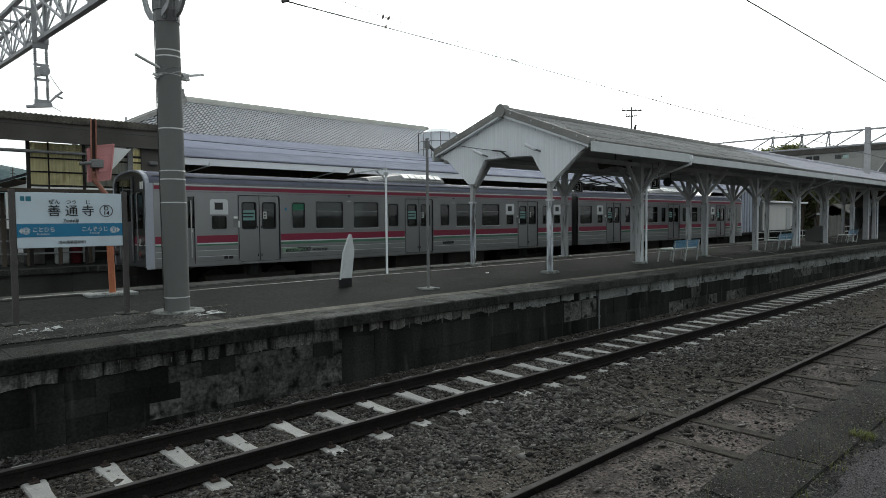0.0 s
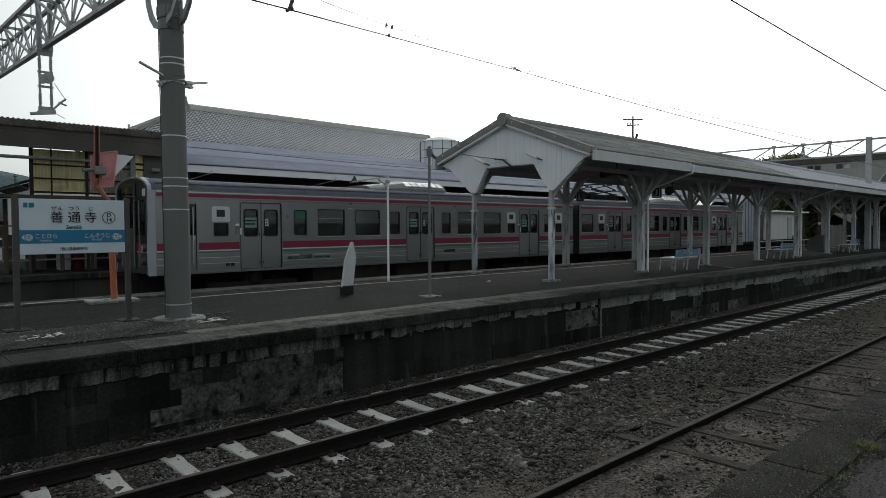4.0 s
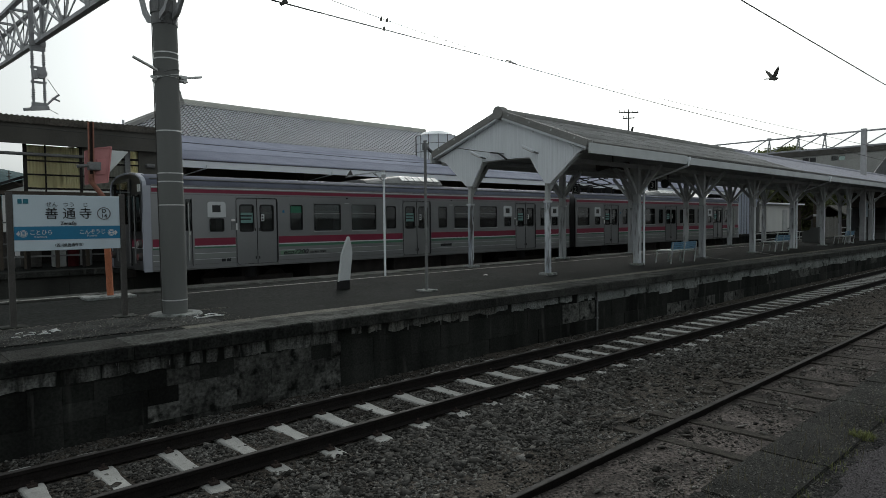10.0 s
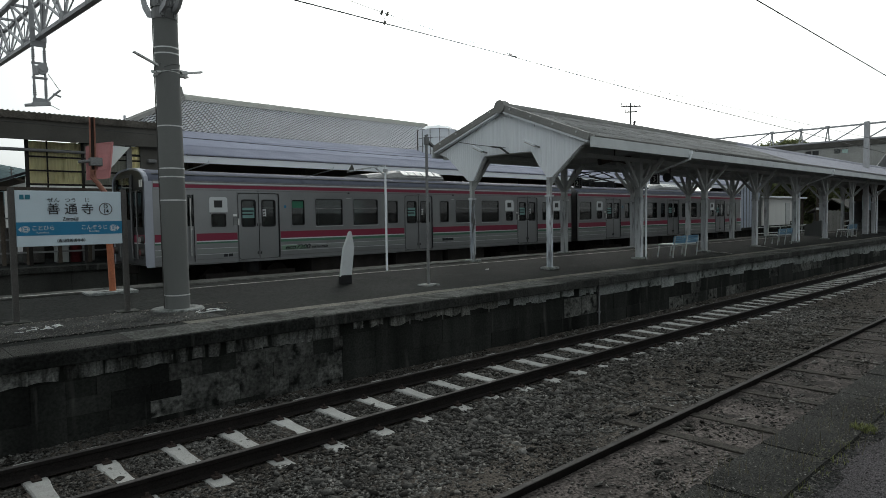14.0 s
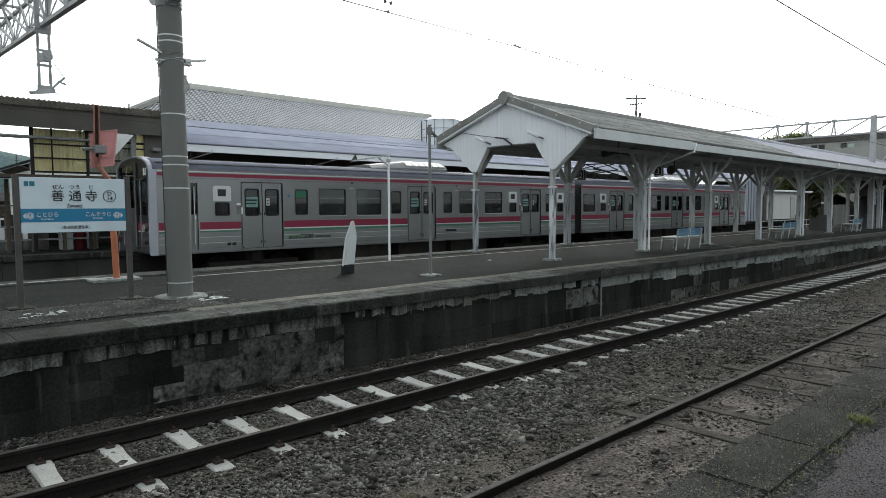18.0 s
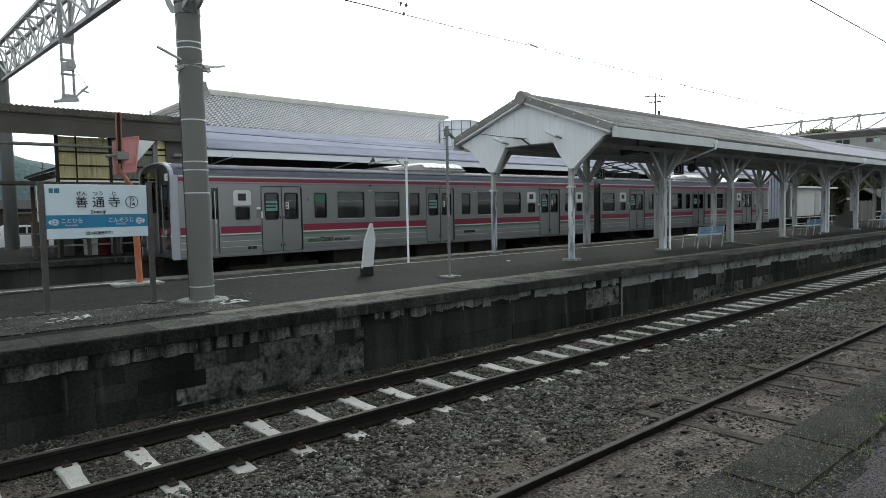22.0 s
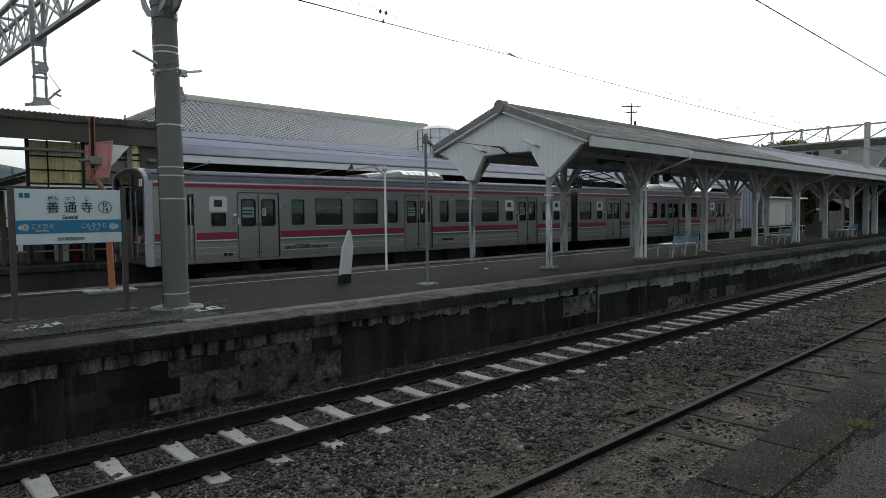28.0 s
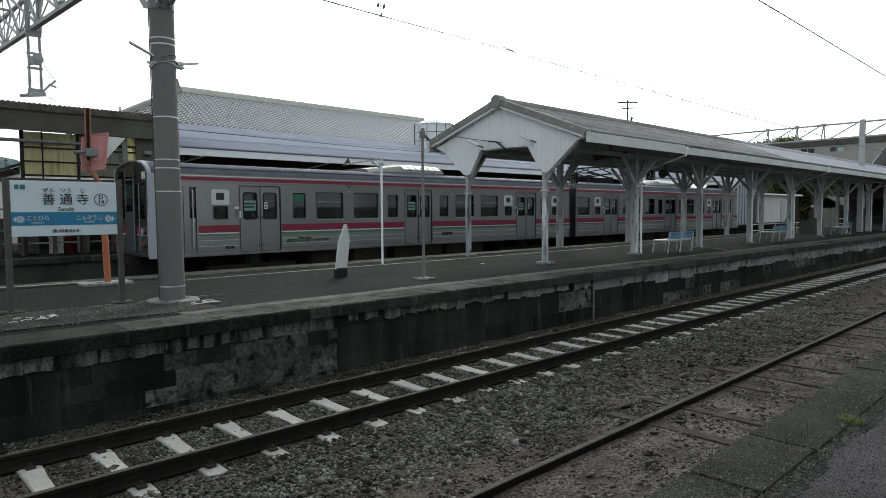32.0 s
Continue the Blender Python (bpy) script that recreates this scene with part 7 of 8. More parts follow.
part("end_plate", bm, M["dark_steel"], arm)
bm = B()
rod(bm, (WX, WY, 3.38), (WX, WY, 3.46), 0.06, n=10)
part("collar", bm, M["worn_white"], white_pole)

LX, LY = 8.67, 9.74
lamp_pole = thing("platform_lamp", (LX, LY, PZ), "grey steel lamp pole with a small angled lamp", "lamp")
bm = B()
rod(bm, (LX, LY, PZ), (LX, LY, 3.9), 0.032, 0.029, n=14)
part("shaft", bm, M["steel"], lamp_pole, smooth=True)
bm = B()
box(bm, LX - 0.17, LX + 0.17, LY - 0.17, LY + 0.17, PZ - 0.03, PZ + 0.03, 0.01)
part("base_plate", bm, M["plaster2"], lamp_pole)
bm = B()
box(bm, LX - 0.045, LX + 0.045, LY - 0.04, LY + 0.04, 3.72, 3.88, 0.01)
bar(bm, (LX + 0.03, LY, 3.8), (LX + 0.18, LY, 3.7), 0.06, 0.035)
rod(bm, (LX - 0.03, LY, 3.9), (LX + 0.04, LY, 3.92), 0.02, n=8)
part("lamp_head", bm, M["steel"], lamp_pole)

for seed, c, w, count in ((1, (3.95, 9.5), 0.2, 6), (2, (1.72, 9.66), 0.27, 20)):
    r = random.Random(seed)
    rope = thing("rope_litter", (c[0], c[1], PZ), "frayed strands of white plastic rope on the paving", "rope", "litter on the platform")
    for k in range(count):
        x, y, a = c[0] + w * r.uniform(-1, 1), c[1] + 0.6 * w * r.uniform(-1, 1), r.gauss(0.0, 0.6)
        bend, ln = r.uniform(-0.5, 0.5), r.uniform(0.02, 0.07)
        bm = B()
        path_tube(bm, [(x, y, PZ + 0.022), (x + ln * math.cos(a), y + ln * math.sin(a), PZ + 0.03), (x + ln * 1.7 * math.cos(a + bend), y + ln * 1.7 * math.sin(a + bend), PZ + 0.022)], 0.0045, 5)
        part("strand", bm, M["stripe_white"], rope)
    if seed == 1:
        bm = B()
        path_tube(bm, [(3.78, 9.42, PZ + 0.02), (4.02, 9.46, PZ + 0.022), (4.15, 9.55, PZ + 0.022), (4.17, 9.66, PZ + 0.022), (4.08, 9.68, PZ + 0.03), (3.97, 9.6, PZ + 0.03), (3.98, 9.5, PZ + 0.03), (4.1, 9.44, PZ + 0.022), (4.2, 9.43, PZ + 0.02)], 0.007, 6)
        part("loop", bm, M["stripe_white"], rope, "flat loop of white rope")
for k, (x, y) in enumerate(((12.0, 11.2),)):
    scrap = thing("paper_scrap", (x, y, top_z(y) + 0.015), "flat white scrap lying on the platform", "litter", "scraps on the platform")
    bm = B()
    pull(bm, [(x - 0.06, y - 0.02), (x + 0.05, y - 0.035), (x + 0.07, y + 0.01), (x - 0.03, y + 0.03)], "z", top_z(y) + 0.012, top_z(y) + 0.02)
    part("scrap", bm, M["stripe_white"], scrap)

# ---- first platform and station building ----
P1 = 0.98
plat1 = thing("station_platform", (0, 21.2, 0), "concrete platform along the station building", "platform", kind="structure")
bm = B()
box(bm, XA, XB, 21.34, 34, -0.5, P1 - 0.02)
part("core", bm, M["wall"], plat1)
k = XA
while k < 30:
    w = 1.83
    bm = B()
    box(bm, k + 0.004, k + w - 0.004, 21.28, 21.36, -0.4, P1 - 0.18, 0.006)
    part("wall_slab", bm, M["greywall"], plat1, "grimy grey concrete slab of the platform wall")
    bm = B()
    box(bm, k + 0.004, k + w - 0.004, 21.14, 21.75, P1 - 0.17, P1, 0.015)
    part("coping_slab", bm, M["nosing"], plat1)
    k += w
bm = B()
box(bm, k, XB, 21.14, 21.75, P1 - 0.17, P1, 0.015)
part("far_coping", bm, M["nosing"], plat1)
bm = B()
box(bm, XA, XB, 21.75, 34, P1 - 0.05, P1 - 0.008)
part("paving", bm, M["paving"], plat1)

station = thing("station_building", (20, 34, P1), "low station building with smoked-tile hip roof", "building")
bm = B()
box(bm, 9.5, 31, 28.6, 28.8, P1, 6.2)
box(bm, 9.5, 31, 35.8, 36, P1, 6.2)
box(bm, 9.5, 9.7, 28.8, 35.8, P1, 6.2)
box(bm, 30.8, 31, 28.8, 35.8, P1, 6.2)
part("wall", bm, M["render_wall"], station)
for k in range(7):
    bm = B()
    box(bm, 10.6 + 2.8 * k, 12.4 + 2.8 * k, 28.56, 28.6, P1 + 0.9, P1 + 2.1)
    w = part("window", bm, M["glass"], station)
    bm = B()
    for a in (10.55, 11.47, 12.4):
        box(bm, a + 2.8 * k, a + 0.06 + 2.8 * k, 28.53, 28.58, P1 + 0.85, P1 + 2.15)
    part("frame", bm, M["wood"], w)

# tile roof: rows of curved tiles, ridge with mortar
TE, TR, TY0, TY1 = 6.14, 8.3, 28.0, 32.0
TX0, TX1, TRX0, TRX1 = 8.4, 28.4, 12.6, 28.4
pts, faces = [], []
cols, rowsn, cw = int((TX1 - TX0) / 0.28), 20, 0.28
slope = Vector((0, TY1 - TY0, TR - TE))
SWELL = ((0.0, 0.2), (0.16, -0.6), (0.36, -1.0), (0.58, -0.3), (0.8, 0.9), (0.92, 0.9), (1.0, 0.2))
# S-shaped tiles: the front lip stands clear of the row below, most at the roll
for j in range(rowsn):
    for i in range(cols):
        xa = TX0 + cw * i
        xm, f1 = xa + cw / 2, (j + 1) / rowsn
        if xm < TX0 + (TRX0 - TX0) * f1 or xm > TX1 - (TX1 - TRX1) * f1:
            continue
        b0, n = len(pts), len(SWELL)
        for f, lift, amp in ((0.02, 0.052, 0.06), (0.5, 0.034, 0.054), (1.04, 0.008, 0.046)):
            g = (j + f) / rowsn
            for u, h in SWELL:
                pts.append((xa + cw * 0.97 * u, TY0 + slope.y * g, TE + slope.z * g + lift + h * amp))
        for k in range(2):
            for q in range(n - 1):
                c = b0 + k * n + q
                faces.append((c, c + 1, c + n + 1, c + n))
roof = sheet("roof_tiles", [Vector(p) - ORIGIN[station] for p in pts], faces, M["tile"], station)
tagged(roof, "smoked grey curved roof tiles, sheen put into their pale colour", kind="stuff")
ORIGIN[roof] = ORIGIN[station]
# deck coloured near black, so the gaps between tiles read as shade
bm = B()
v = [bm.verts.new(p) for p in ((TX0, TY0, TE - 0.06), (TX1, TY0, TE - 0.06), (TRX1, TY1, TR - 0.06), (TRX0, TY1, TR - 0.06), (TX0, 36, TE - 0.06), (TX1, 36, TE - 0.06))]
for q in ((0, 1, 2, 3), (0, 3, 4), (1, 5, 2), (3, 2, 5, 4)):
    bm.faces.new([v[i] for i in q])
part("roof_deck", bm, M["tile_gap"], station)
bm = B()
box(bm, TRX0 - 0.15, TRX1 + 0.15, TY1 - 0.26, TY1 + 0.26, TR - 0.1, TR + 0.17, 0.05)
part("ridge", bm, M["ridge"], station, "pale mortared ridge")
bm = B()
rod(bm, (TRX0 - 0.2, TY1, TR + 0.16), (TRX1 + 0.2, TY1, TR + 0.16), 0.08, n=10)
part("ridge_tile", bm, M["ridge"], station)
for a, b in (((TX0, TY0, TE), (TRX0, TY1, TR)), ((TX1, TY0, TE), (TRX1, TY1, TR)), ((TX0, 36, TE), (TRX0, TY1, TR))):
    bm = B()
    bar(bm, Vector(a) + Vector((0, 0, 0.1)), Vector(b) + Vector((0, 0, 0.1)), 0.2, 0.17)
    part("hip_ridge", bm, M["verge"], station)
bm = B()
pull(bm, [(TY1 - 0.24, TR - 0.1), (TY1 + 0.24, TR - 0.1), (TY1 + 0.17, TR + 0.28), (TY1 + 0.06, TR + 0.4), (TY1 + 0.03, TR + 0.58), (TY1 - 0.03, TR + 0.58), (TY1 - 0.06, TR + 0.4), (TY1 - 0.17, TR + 0.28)], "x", TRX0 - 0.34, TRX0 - 0.16)
part("ridge_ornament", bm, M["verge"], station)
for x, z in ((TX0 + 0.1, TE + 0.1),):
    bm = B()
    rod(bm, (x, TY0, z), (x, TY0, z + 0.35), 0.05, n=8)
    part("corner_tile", bm, M["tile"], station)

# pale corrugated roof over the first platform
cover = thing("platform_roof", (20, 24, P1), "pale corrugated roof over the station platform with white eaves", "canopy")
CE, CT = (22.5, 4.6), (27.6, 6.02)
for k in range(3):
    f0, f1 = max(0, k / 3 - 0.02), (k + 1) / 3
    lo = (CE[0] + (CT[0] - CE[0]) * f0, CE[1] + (CT[1] - CE[1]) * f0 + 0.035 * k)
    hi = (CE[0] + (CT[0] - CE[0]) * f1, CE[1] + (CT[1] - CE[1]) * f1 + 0.035 * k)
    corrugated("roof_sheet", 8.3, 58, lo, hi, 0.125, 0.032, M["lightroof"], cover, "pale corrugated roofing", 8)
for x0, x1 in ((8.3, 13.2), (13.2, 21), (21, 30), (30, 40), (40, 58)):
    bm = B()
    box(bm, x0 + 0.006, x1, CE[0] + 0.05, CE[0] + 0.1, 4.3, 4.545)
    part("fascia", bm, M["white"], cover, "white eaves board")
# underside and back wall are dark brown to paint the shade below
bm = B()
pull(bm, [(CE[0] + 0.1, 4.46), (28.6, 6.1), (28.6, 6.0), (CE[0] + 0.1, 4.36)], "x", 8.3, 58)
part("soffit", bm, M["eave_shade_brown"], cover, "boarded underside, dark brown for the shade below the roof")
for x in np.arange(9.5, 58, 4.8):
    bm = B()
    box(bm, x - 0.1, x + 0.1, 23.9, 24.1, P1, 4.75, 0.01)
    part("post", bm, M["wood"], cover)
for x in (9.6, 14.9, 20.4):
    bm = B()
    path_tube(bm, [(x, 22.5, 4.42), (x, 22.55, 4.3), (x - 0.5, 23.85, 4.05), (x - 0.5, 23.85, P1)], 0.03, 8)
    part("downpipe", bm, M["white"], cover)
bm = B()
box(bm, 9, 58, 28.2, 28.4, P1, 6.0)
part("back_wall", bm, M["eave_shade_brown"], cover)

# dark shed roof beside it, open underneath
shed = thing("shed_roof", (4, 22.5, P1), "sooty lean-to roof with a corrugated edge beside the tracks", "roof")
corrugated("roof_sheet", -6, 8.15, (21.9, 5.5), (26.5, 5.52), 0.13, 0.019, M["shedroof"], shed, "sooty corrugated sheet", 6)
corrugated("edge_flashing", -6, 8.15, (21.93, 5.31), (21.88, 5.475), 0.13, 0.017, M["rustysheet"], shed, "brownish corrugated edge sheet", 6)
bm = B()
pull(bm, [(21.95, 5.44), (26.5, 5.46), (26.5, 5.4), (21.95, 5.36)], "x", -6, 8.1)
part("boarding", bm, M["shedroof"], shed)
bm = B()
box(bm, -6, 8.1, 22.0, 22.08, 4.7, 5.36)
part("front_board", bm, M["shedboard"], shed, "dark weathered front board")
for x in (7.9,):
    bm = B()
    box(bm, x - 0.09, x + 0.09, 22.6, 22.78, P1, 5.25, 0.01)
    part("post", bm, M["wood"], shed)
bm = B()
rod(bm, (-6, 22.2, 4.42), (5.6, 22.2, 4.42), 0.05, n=8)
part("pipe", bm, M["steel"], shed)
lampb = thing("shed_lamp", (7.5, 22.1, 4.2), "small grey bulkhead lamp under the shed roof", "lamp")
bm = B()
box(bm, 7.38, 7.66, 22.08, 22.26, 4.18, 4.31, 0.04)
part("body", bm, M["steel"], lampb)

# yellowed windbreak
screen = thing("windbreak", (5.4, 22.3, P1), "windbreak of yellowed translucent sheets in a dark frame", "screen")
SYW = 22.3
for x0, x1, m in ((4.02, 4.52, "yellowpane"), (4.505, 5.07, "yellowpane"), (5.055, 5.46, "yellowpane"), (5.5, 6.2, "greysheet"), (6.185, 6.75, "greysheet"), (6.93, 7.18, "yellowpane")):
    bm = B()
    edge = [(x0 + (x1 - x0) * i / 24, SYW - (0.012 if i % 4 == 2 else 0.006 * (i % 2))) for i in range(25)]
    pull(bm, edge + [(x, y + 0.006) for x, y in reversed(edge)], "z", 3.38, 4.7)
    part("sheet", bm, M[m], screen, "yellowed streaked sheet" if m == "yellowpane" else "clouded grey sheet")
for z, h in ((3.41, 0.03), (3.825, 0.024), (4.24, 0.024), (4.42, 0.035)):
    bm = B()
    box(bm, 3.98, 7.2, SYW - 0.05, SYW - 0.015, z - h, z + h)
    part("rail", bm, M["under"], screen)
for x, h in ((4.0, 0.045), (4.52, 0.016), (5.48, 0.035)):
    bm = B()
    box(bm, x - h, x + h, SYW - 0.06, SYW + 0.04, P1 if h > 0.03 else 3.3, 4.72)
    part("upright", bm, M["under"], screen)
bm = B()
box(bm, 6.76, 6.92, SYW - 0.08, SYW + 0.08, P1, 5.0, 0.01)
part("steel_post", bm, M["steel"], screen, "grey steel post beside the sheets")
bm = B()
box(bm, 7.18, 8.08, SYW - 0.05, SYW + 0.05, P1, 5.0)
part("end_panel", bm, M["shedboard"], screen, "dark brown boarded end panel")
bm = B()
box(bm, 0, 7.4, SYW - 0.12, SYW + 0.5, 3.22, 3.32)
part("canopy_board", bm, M["wood"], screen, "dark ledge under the sheets")

# fence, posts and stored things below
fence = thing("yard_fence", (3, 23, P1), "grey post-and-rail fence on the station platform", "fence")
for x in (3.42, 4.05, 4.9, 5.75, 6.6):
    bm = B()
    box(bm, x - 0.05, x + 0.05, 22.9, 23.0, P1 - 0.02, 3.2)
    part("post", bm, M["steel"] if x < 3.3 else M["wood"], fence)
for z in (1.35, 1.75, 2.4):
    bm = B()
    bar(bm, (3.0, 22.95, z), (7.0, 22.95, z), 0.05)
    part("rail", bm, M["steel"], fence)
# near-black panel added for the shade under the shed
bm = B()
box(bm, 4.75, 8.2, 26.2, 26.3, P1, 3.0)
part("rear_panel", bm, M["under"], fence)
drum = thing("oil_drum", (5.4, 23.2, P1), "dull red drum standing on the station platform", "drum")
bm = B()
rod(bm, (5.4, 23.2, P1), (5.4, 23.2, 1.52), 0.16, n=20)
part("body", bm, M["drumred"], drum, smooth=True)
for z in (1.14, 1.34, 1.51):
    bm = B()
    rod(bm, (5.4, 23.2, z), (5.4, 23.2, z + 0.02), 0.167, n=20)
    part("hoop", bm, M["drumred"], drum)
for x, y, z, w, d, h, m, lab in ((4.86, 23.2, P1, 0.34, 0.4, 0.5, "blind", "low pale cupboard on the station platform"), (4.1, 23.6, P1, 0.5, 0.5, 0.75, "dark_steel", "dark steel crate on the station platform"), (3.5, 23.7, P1, 0.4, 0.5, 1.1, "dark_steel", "dark grey box stored behind the fence"), (5.68, 23.3, P1, 0.3, 0.3, 0.5, "steel", "grey metal crate on the station platform"), (6.5, 22.7, P1, 0.6, 0.4, 0.35, "wood", "stack of old timber on the platform")):
    crate = thing("stored_box", (x, y, z), lab, "box")
    bm = B()
    box(bm, x, x + w, y, y + d, z, z + h, 0.02)
    part("body", bm, M[m], crate)
    bm = B()
    box(bm, x - 0.02, x + w + 0.02, y - 0.02, y + d + 0.02, z + h, z + h + 0.04, 0.008)
    part("lid", bm, M[m], crate)

# forecourt behind the station with a parked white car
bm = B()
box(bm, -40, 70, 36.2, 62, -0.3, 0.4)
solid("forecourt", bm, M["paving"], "dark asphalt forecourt behind the station", "pavement", "structure")
CX, CY, CZ = 4.1, 38.0, 0.4
van = thing("parked_car", (CX, CY, CZ), "small white car parked behind the station fence", "car")
bm = B()
pull(bm, [(CX, CZ + 0.3), (CX + 3.4, CZ + 0.3), (CX + 3.4, CZ + 0.85), (CX + 3.2, CZ + 1.0), (CX + 0.1, CZ + 1.0), (CX, CZ + 0.9)], "y", CY, CY + 1.5)
bmesh.ops.bevel(bm, geom=list(bm.edges), offset=0.05, segments=2, affect="EDGES")
part("body", bm, M["carpaint"], van, smooth=True)
bm = B()
pull(bm, [(CX + 0.12, CZ + 1.0), (CX + 2.9, CZ + 1.0), (CX + 2.3, CZ + 1.48), (CX + 0.3, CZ + 1.5)], "y", CY + 0.1, CY + 1.4)
bmesh.ops.bevel(bm, geom=list(bm.edges), offset=0.05, segments=2, affect="EDGES")
cabin = part("cabin", bm, M["carpaint"], van, smooth=True)
for a, b, c, d in ((0.3, 1.2, 0.4, 1.2), (1.28, 2.6, 1.28, 2.2)):
    bm = B()
    pull(bm, [(CX + a, CZ + 1.04), (CX + b, CZ + 1.04), (CX + d, CZ + 1.4), (CX + c, CZ + 1.4)], "y", CY + 0.08, CY + 0.11)
    part("side_window", bm, M["black"], cabin)
for x in (CX + 0.65, CX + 2.75):
    for y in (CY + 0.0, CY + 1.32):
        bm = B()
        rod(bm, (x, y, CZ + 0.28), (x, y + 0.18, CZ + 0.28), 0.28, n=20)
        wheel = part("wheel", bm, M["rubber"], van)
        bm = B()
        rod(bm, (x, y - 0.006, CZ + 0.28), (x, y, CZ + 0.28), 0.17, n=16)
        part("rim", bm, M["galv"], wheel)

# rooftop water tank behind the ridge
TKX, TKY = 24.75, 26.7
tank = thing("water_tank", (TKX, TKY, 5.75), "white round rooftop water tank inside a thin railing", "tank")
bm = B()
rod(bm, (TKX, TKY, 5.6), (TKX, TKY, 7.1), 1.12, n=36)
part("body", bm, M["white"], tank, smooth=True)
bm = B()
rod(bm, (TKX, TKY, 7.1), (TKX, TKY, 7.36), 1.16, 0.75, n=36)
rod(bm, (TKX, TKY, 7.36), (TKX, TKY, 7.46), 0.75, 0.2, n=36)
part("dome", bm, M["white"], tank, smooth=True)
for k in range(14):
    a = 2 * math.pi * k / 14
    bm = B()
    rod(bm, (TKX + 1.2 * math.cos(a), TKY + 1.2 * math.sin(a), 5.7), (TKX + 1.2 * math.cos(a), TKY + 1.2 * math.sin(a), 7.15), 0.018, n=6)
    part("railing_post", bm, M["dark_steel"], tank)
for z in (6.2, 6.65, 7.12):
    bm = B()
    p = [(TKX + 1.2 * math.cos(2 * math.pi * k / 28), TKY + 1.2 * math.sin(2 * math.pi * k / 28), z) for k in range(29)]
    path_tube(bm, p, 0.014, 5)
    part("railing_hoop", bm, M["dark_steel"], tank)
bm = B()
box(bm, TKX - 1.2, TKX + 1.2, TKY - 1.2, TKY + 1.2, 5.45, 5.6)
part("stand", bm, M["dark_steel"], tank)

# ---- footbridge and things at the far end ----
bridge = thing("footbridge", (60, 15, 0), "roofed grey footbridge with small windows across the tracks", "footbridge")
bm = B()
box(bm, 60, 62.6, -8, 27, 7.55, 8.12, 0.02)
part("roof", bm, M["shedroof"], bridge)
for a, b, z0, z1 in ((-8, 27, 5.6, 7.03), (-8, 27, 7.4, 7.56), (-8, 15.45, 7.03, 7.4), (16.5, 17.6, 7.03, 7.4), (18.7, 27, 7.03, 7.4)):
    bm = B()
    box(bm, 60.1, 60.22, a, b, z0, z1)
    part("wall_panel", bm, M["beige"], bridge)
for a, b in ((15.45, 16.5), (17.6, 18.7)):
    bm = B()
    box(bm, 60.14, 60.16, a, b, 7.03, 7.4)
    w = part("window", bm, M["black"] if a > 17 else M["glass"], bridge)
    for y in (a, (a + b) / 2, b):
        bm = B()
        box(bm, 60.08, 60.2, y - 0.03, y + 0.03, 7.03, 7.4)
        part("frame", bm, M["beige"], w)
bm = B()
box(bm, 62.4, 62.5, -8, 16.05, 5.6, 7.55)
box(bm, 62.4, 62.5, 16.6, 27, 5.6, 7.55)
box(bm, 62.4, 62.5, 16.05, 16.6, 5.6, 7.15)
part("rear_wall", bm, M["beige"], bridge)
bm = B()
box(bm, 60, 62.6, -8, 27, 5.35, 5.6)
part("deck", bm, M["beige"], bridge)
for y in (4.6, 11.5, 22.6):
    bm = B()
    box(bm, 60.6, 61.2, y, y + 0.5, -0.3, 5.4, 0.02)
    part("pier", bm, M["pole"], bridge)

stair = thing("bridge_stair", (55, 11, PZ), "dark enclosed stair from the footbridge to the platform", "stair")
for y0 in (9.9, 12.3):
    bm = B()
    pull(bm, [(49.2, PZ), (60, 5.4), (60, 7.5), (49.2, 3.2)], "y", y0, y0 + 0.08)
    part("side_panel", bm, M["steel"], stair)
for k in range(25):
    bm = B()
    box(bm, 49.4 + 0.42 * k, 49.82 + 0.42 * k, 9.98, 12.3, PZ + 0.182 * k, PZ + 0.182 * (k + 1))
    part("step", bm, M["pole"], stair)
for x in (47.6, 49.0, 51.5):
    bm = B()
    box(bm, x - 0.06, x + 0.06, 9.86, 9.98, PZ - 0.02, 3.95)
    part("post", bm, M["worn_white"], stair)
bm = B()
box(bm, 49.0, 49.1, 10.0, 12.3, 2.9, 3.9)
part("lintel", bm, M["wood"], stair)
poster = thing("poster_board", (47.8, 11.0, 1.6), "white poster board hung by the stair", "sign")
bm = B()
pull(bm, [(11.0, 2.3), (11.45, 2.3), (11.45, 3.3), (11.0, 3.3)], "x", 47.7, 47.76)
part("board", bm, M["signwhite"], poster)
for y in (11.05, 11.4):
    bm = B()
    rod(bm, (47.73, y, PZ), (47.73, y, 2.4), 0.03, n=6)
    part("leg", bm, M["steel"], poster)

side_stair = thing("bridge_stair", (54, 23, P1), "pale blue clad stair from the footbridge to the station", "stair")
for y0 in (22.2, 24.2):
    bm = B()
    pull(bm, [(55.5, P1), (58.0, P1), (60, 4.2), (60, 6.35), (55.5, 4.45)], "y", y0, y0 + 0.08)
    panel = part("side_panel", bm, M["paleblue"], side_stair, "pale blue sheet cladding")
    for x in (55.5, 56.1, 56.7, 57.3, 57.9):
        bm = B()
        box(bm, x, x + 0.07, y0 - 0.03, y0, P1, 4.4 + (x - 55.5) * 0.42)
        part("batten", bm, M["steel"], panel)
for k in range(20):
    bm = B()
    box(bm, 53.2 + 0.34 * k, 53.56 + 0.34 * k, 22.3, 24.2, P1 + 0.2 * k - 0.1, P1 + 0.2 * (k + 1))
    part("step", bm, M["pole"], side_stair)
bm = B()
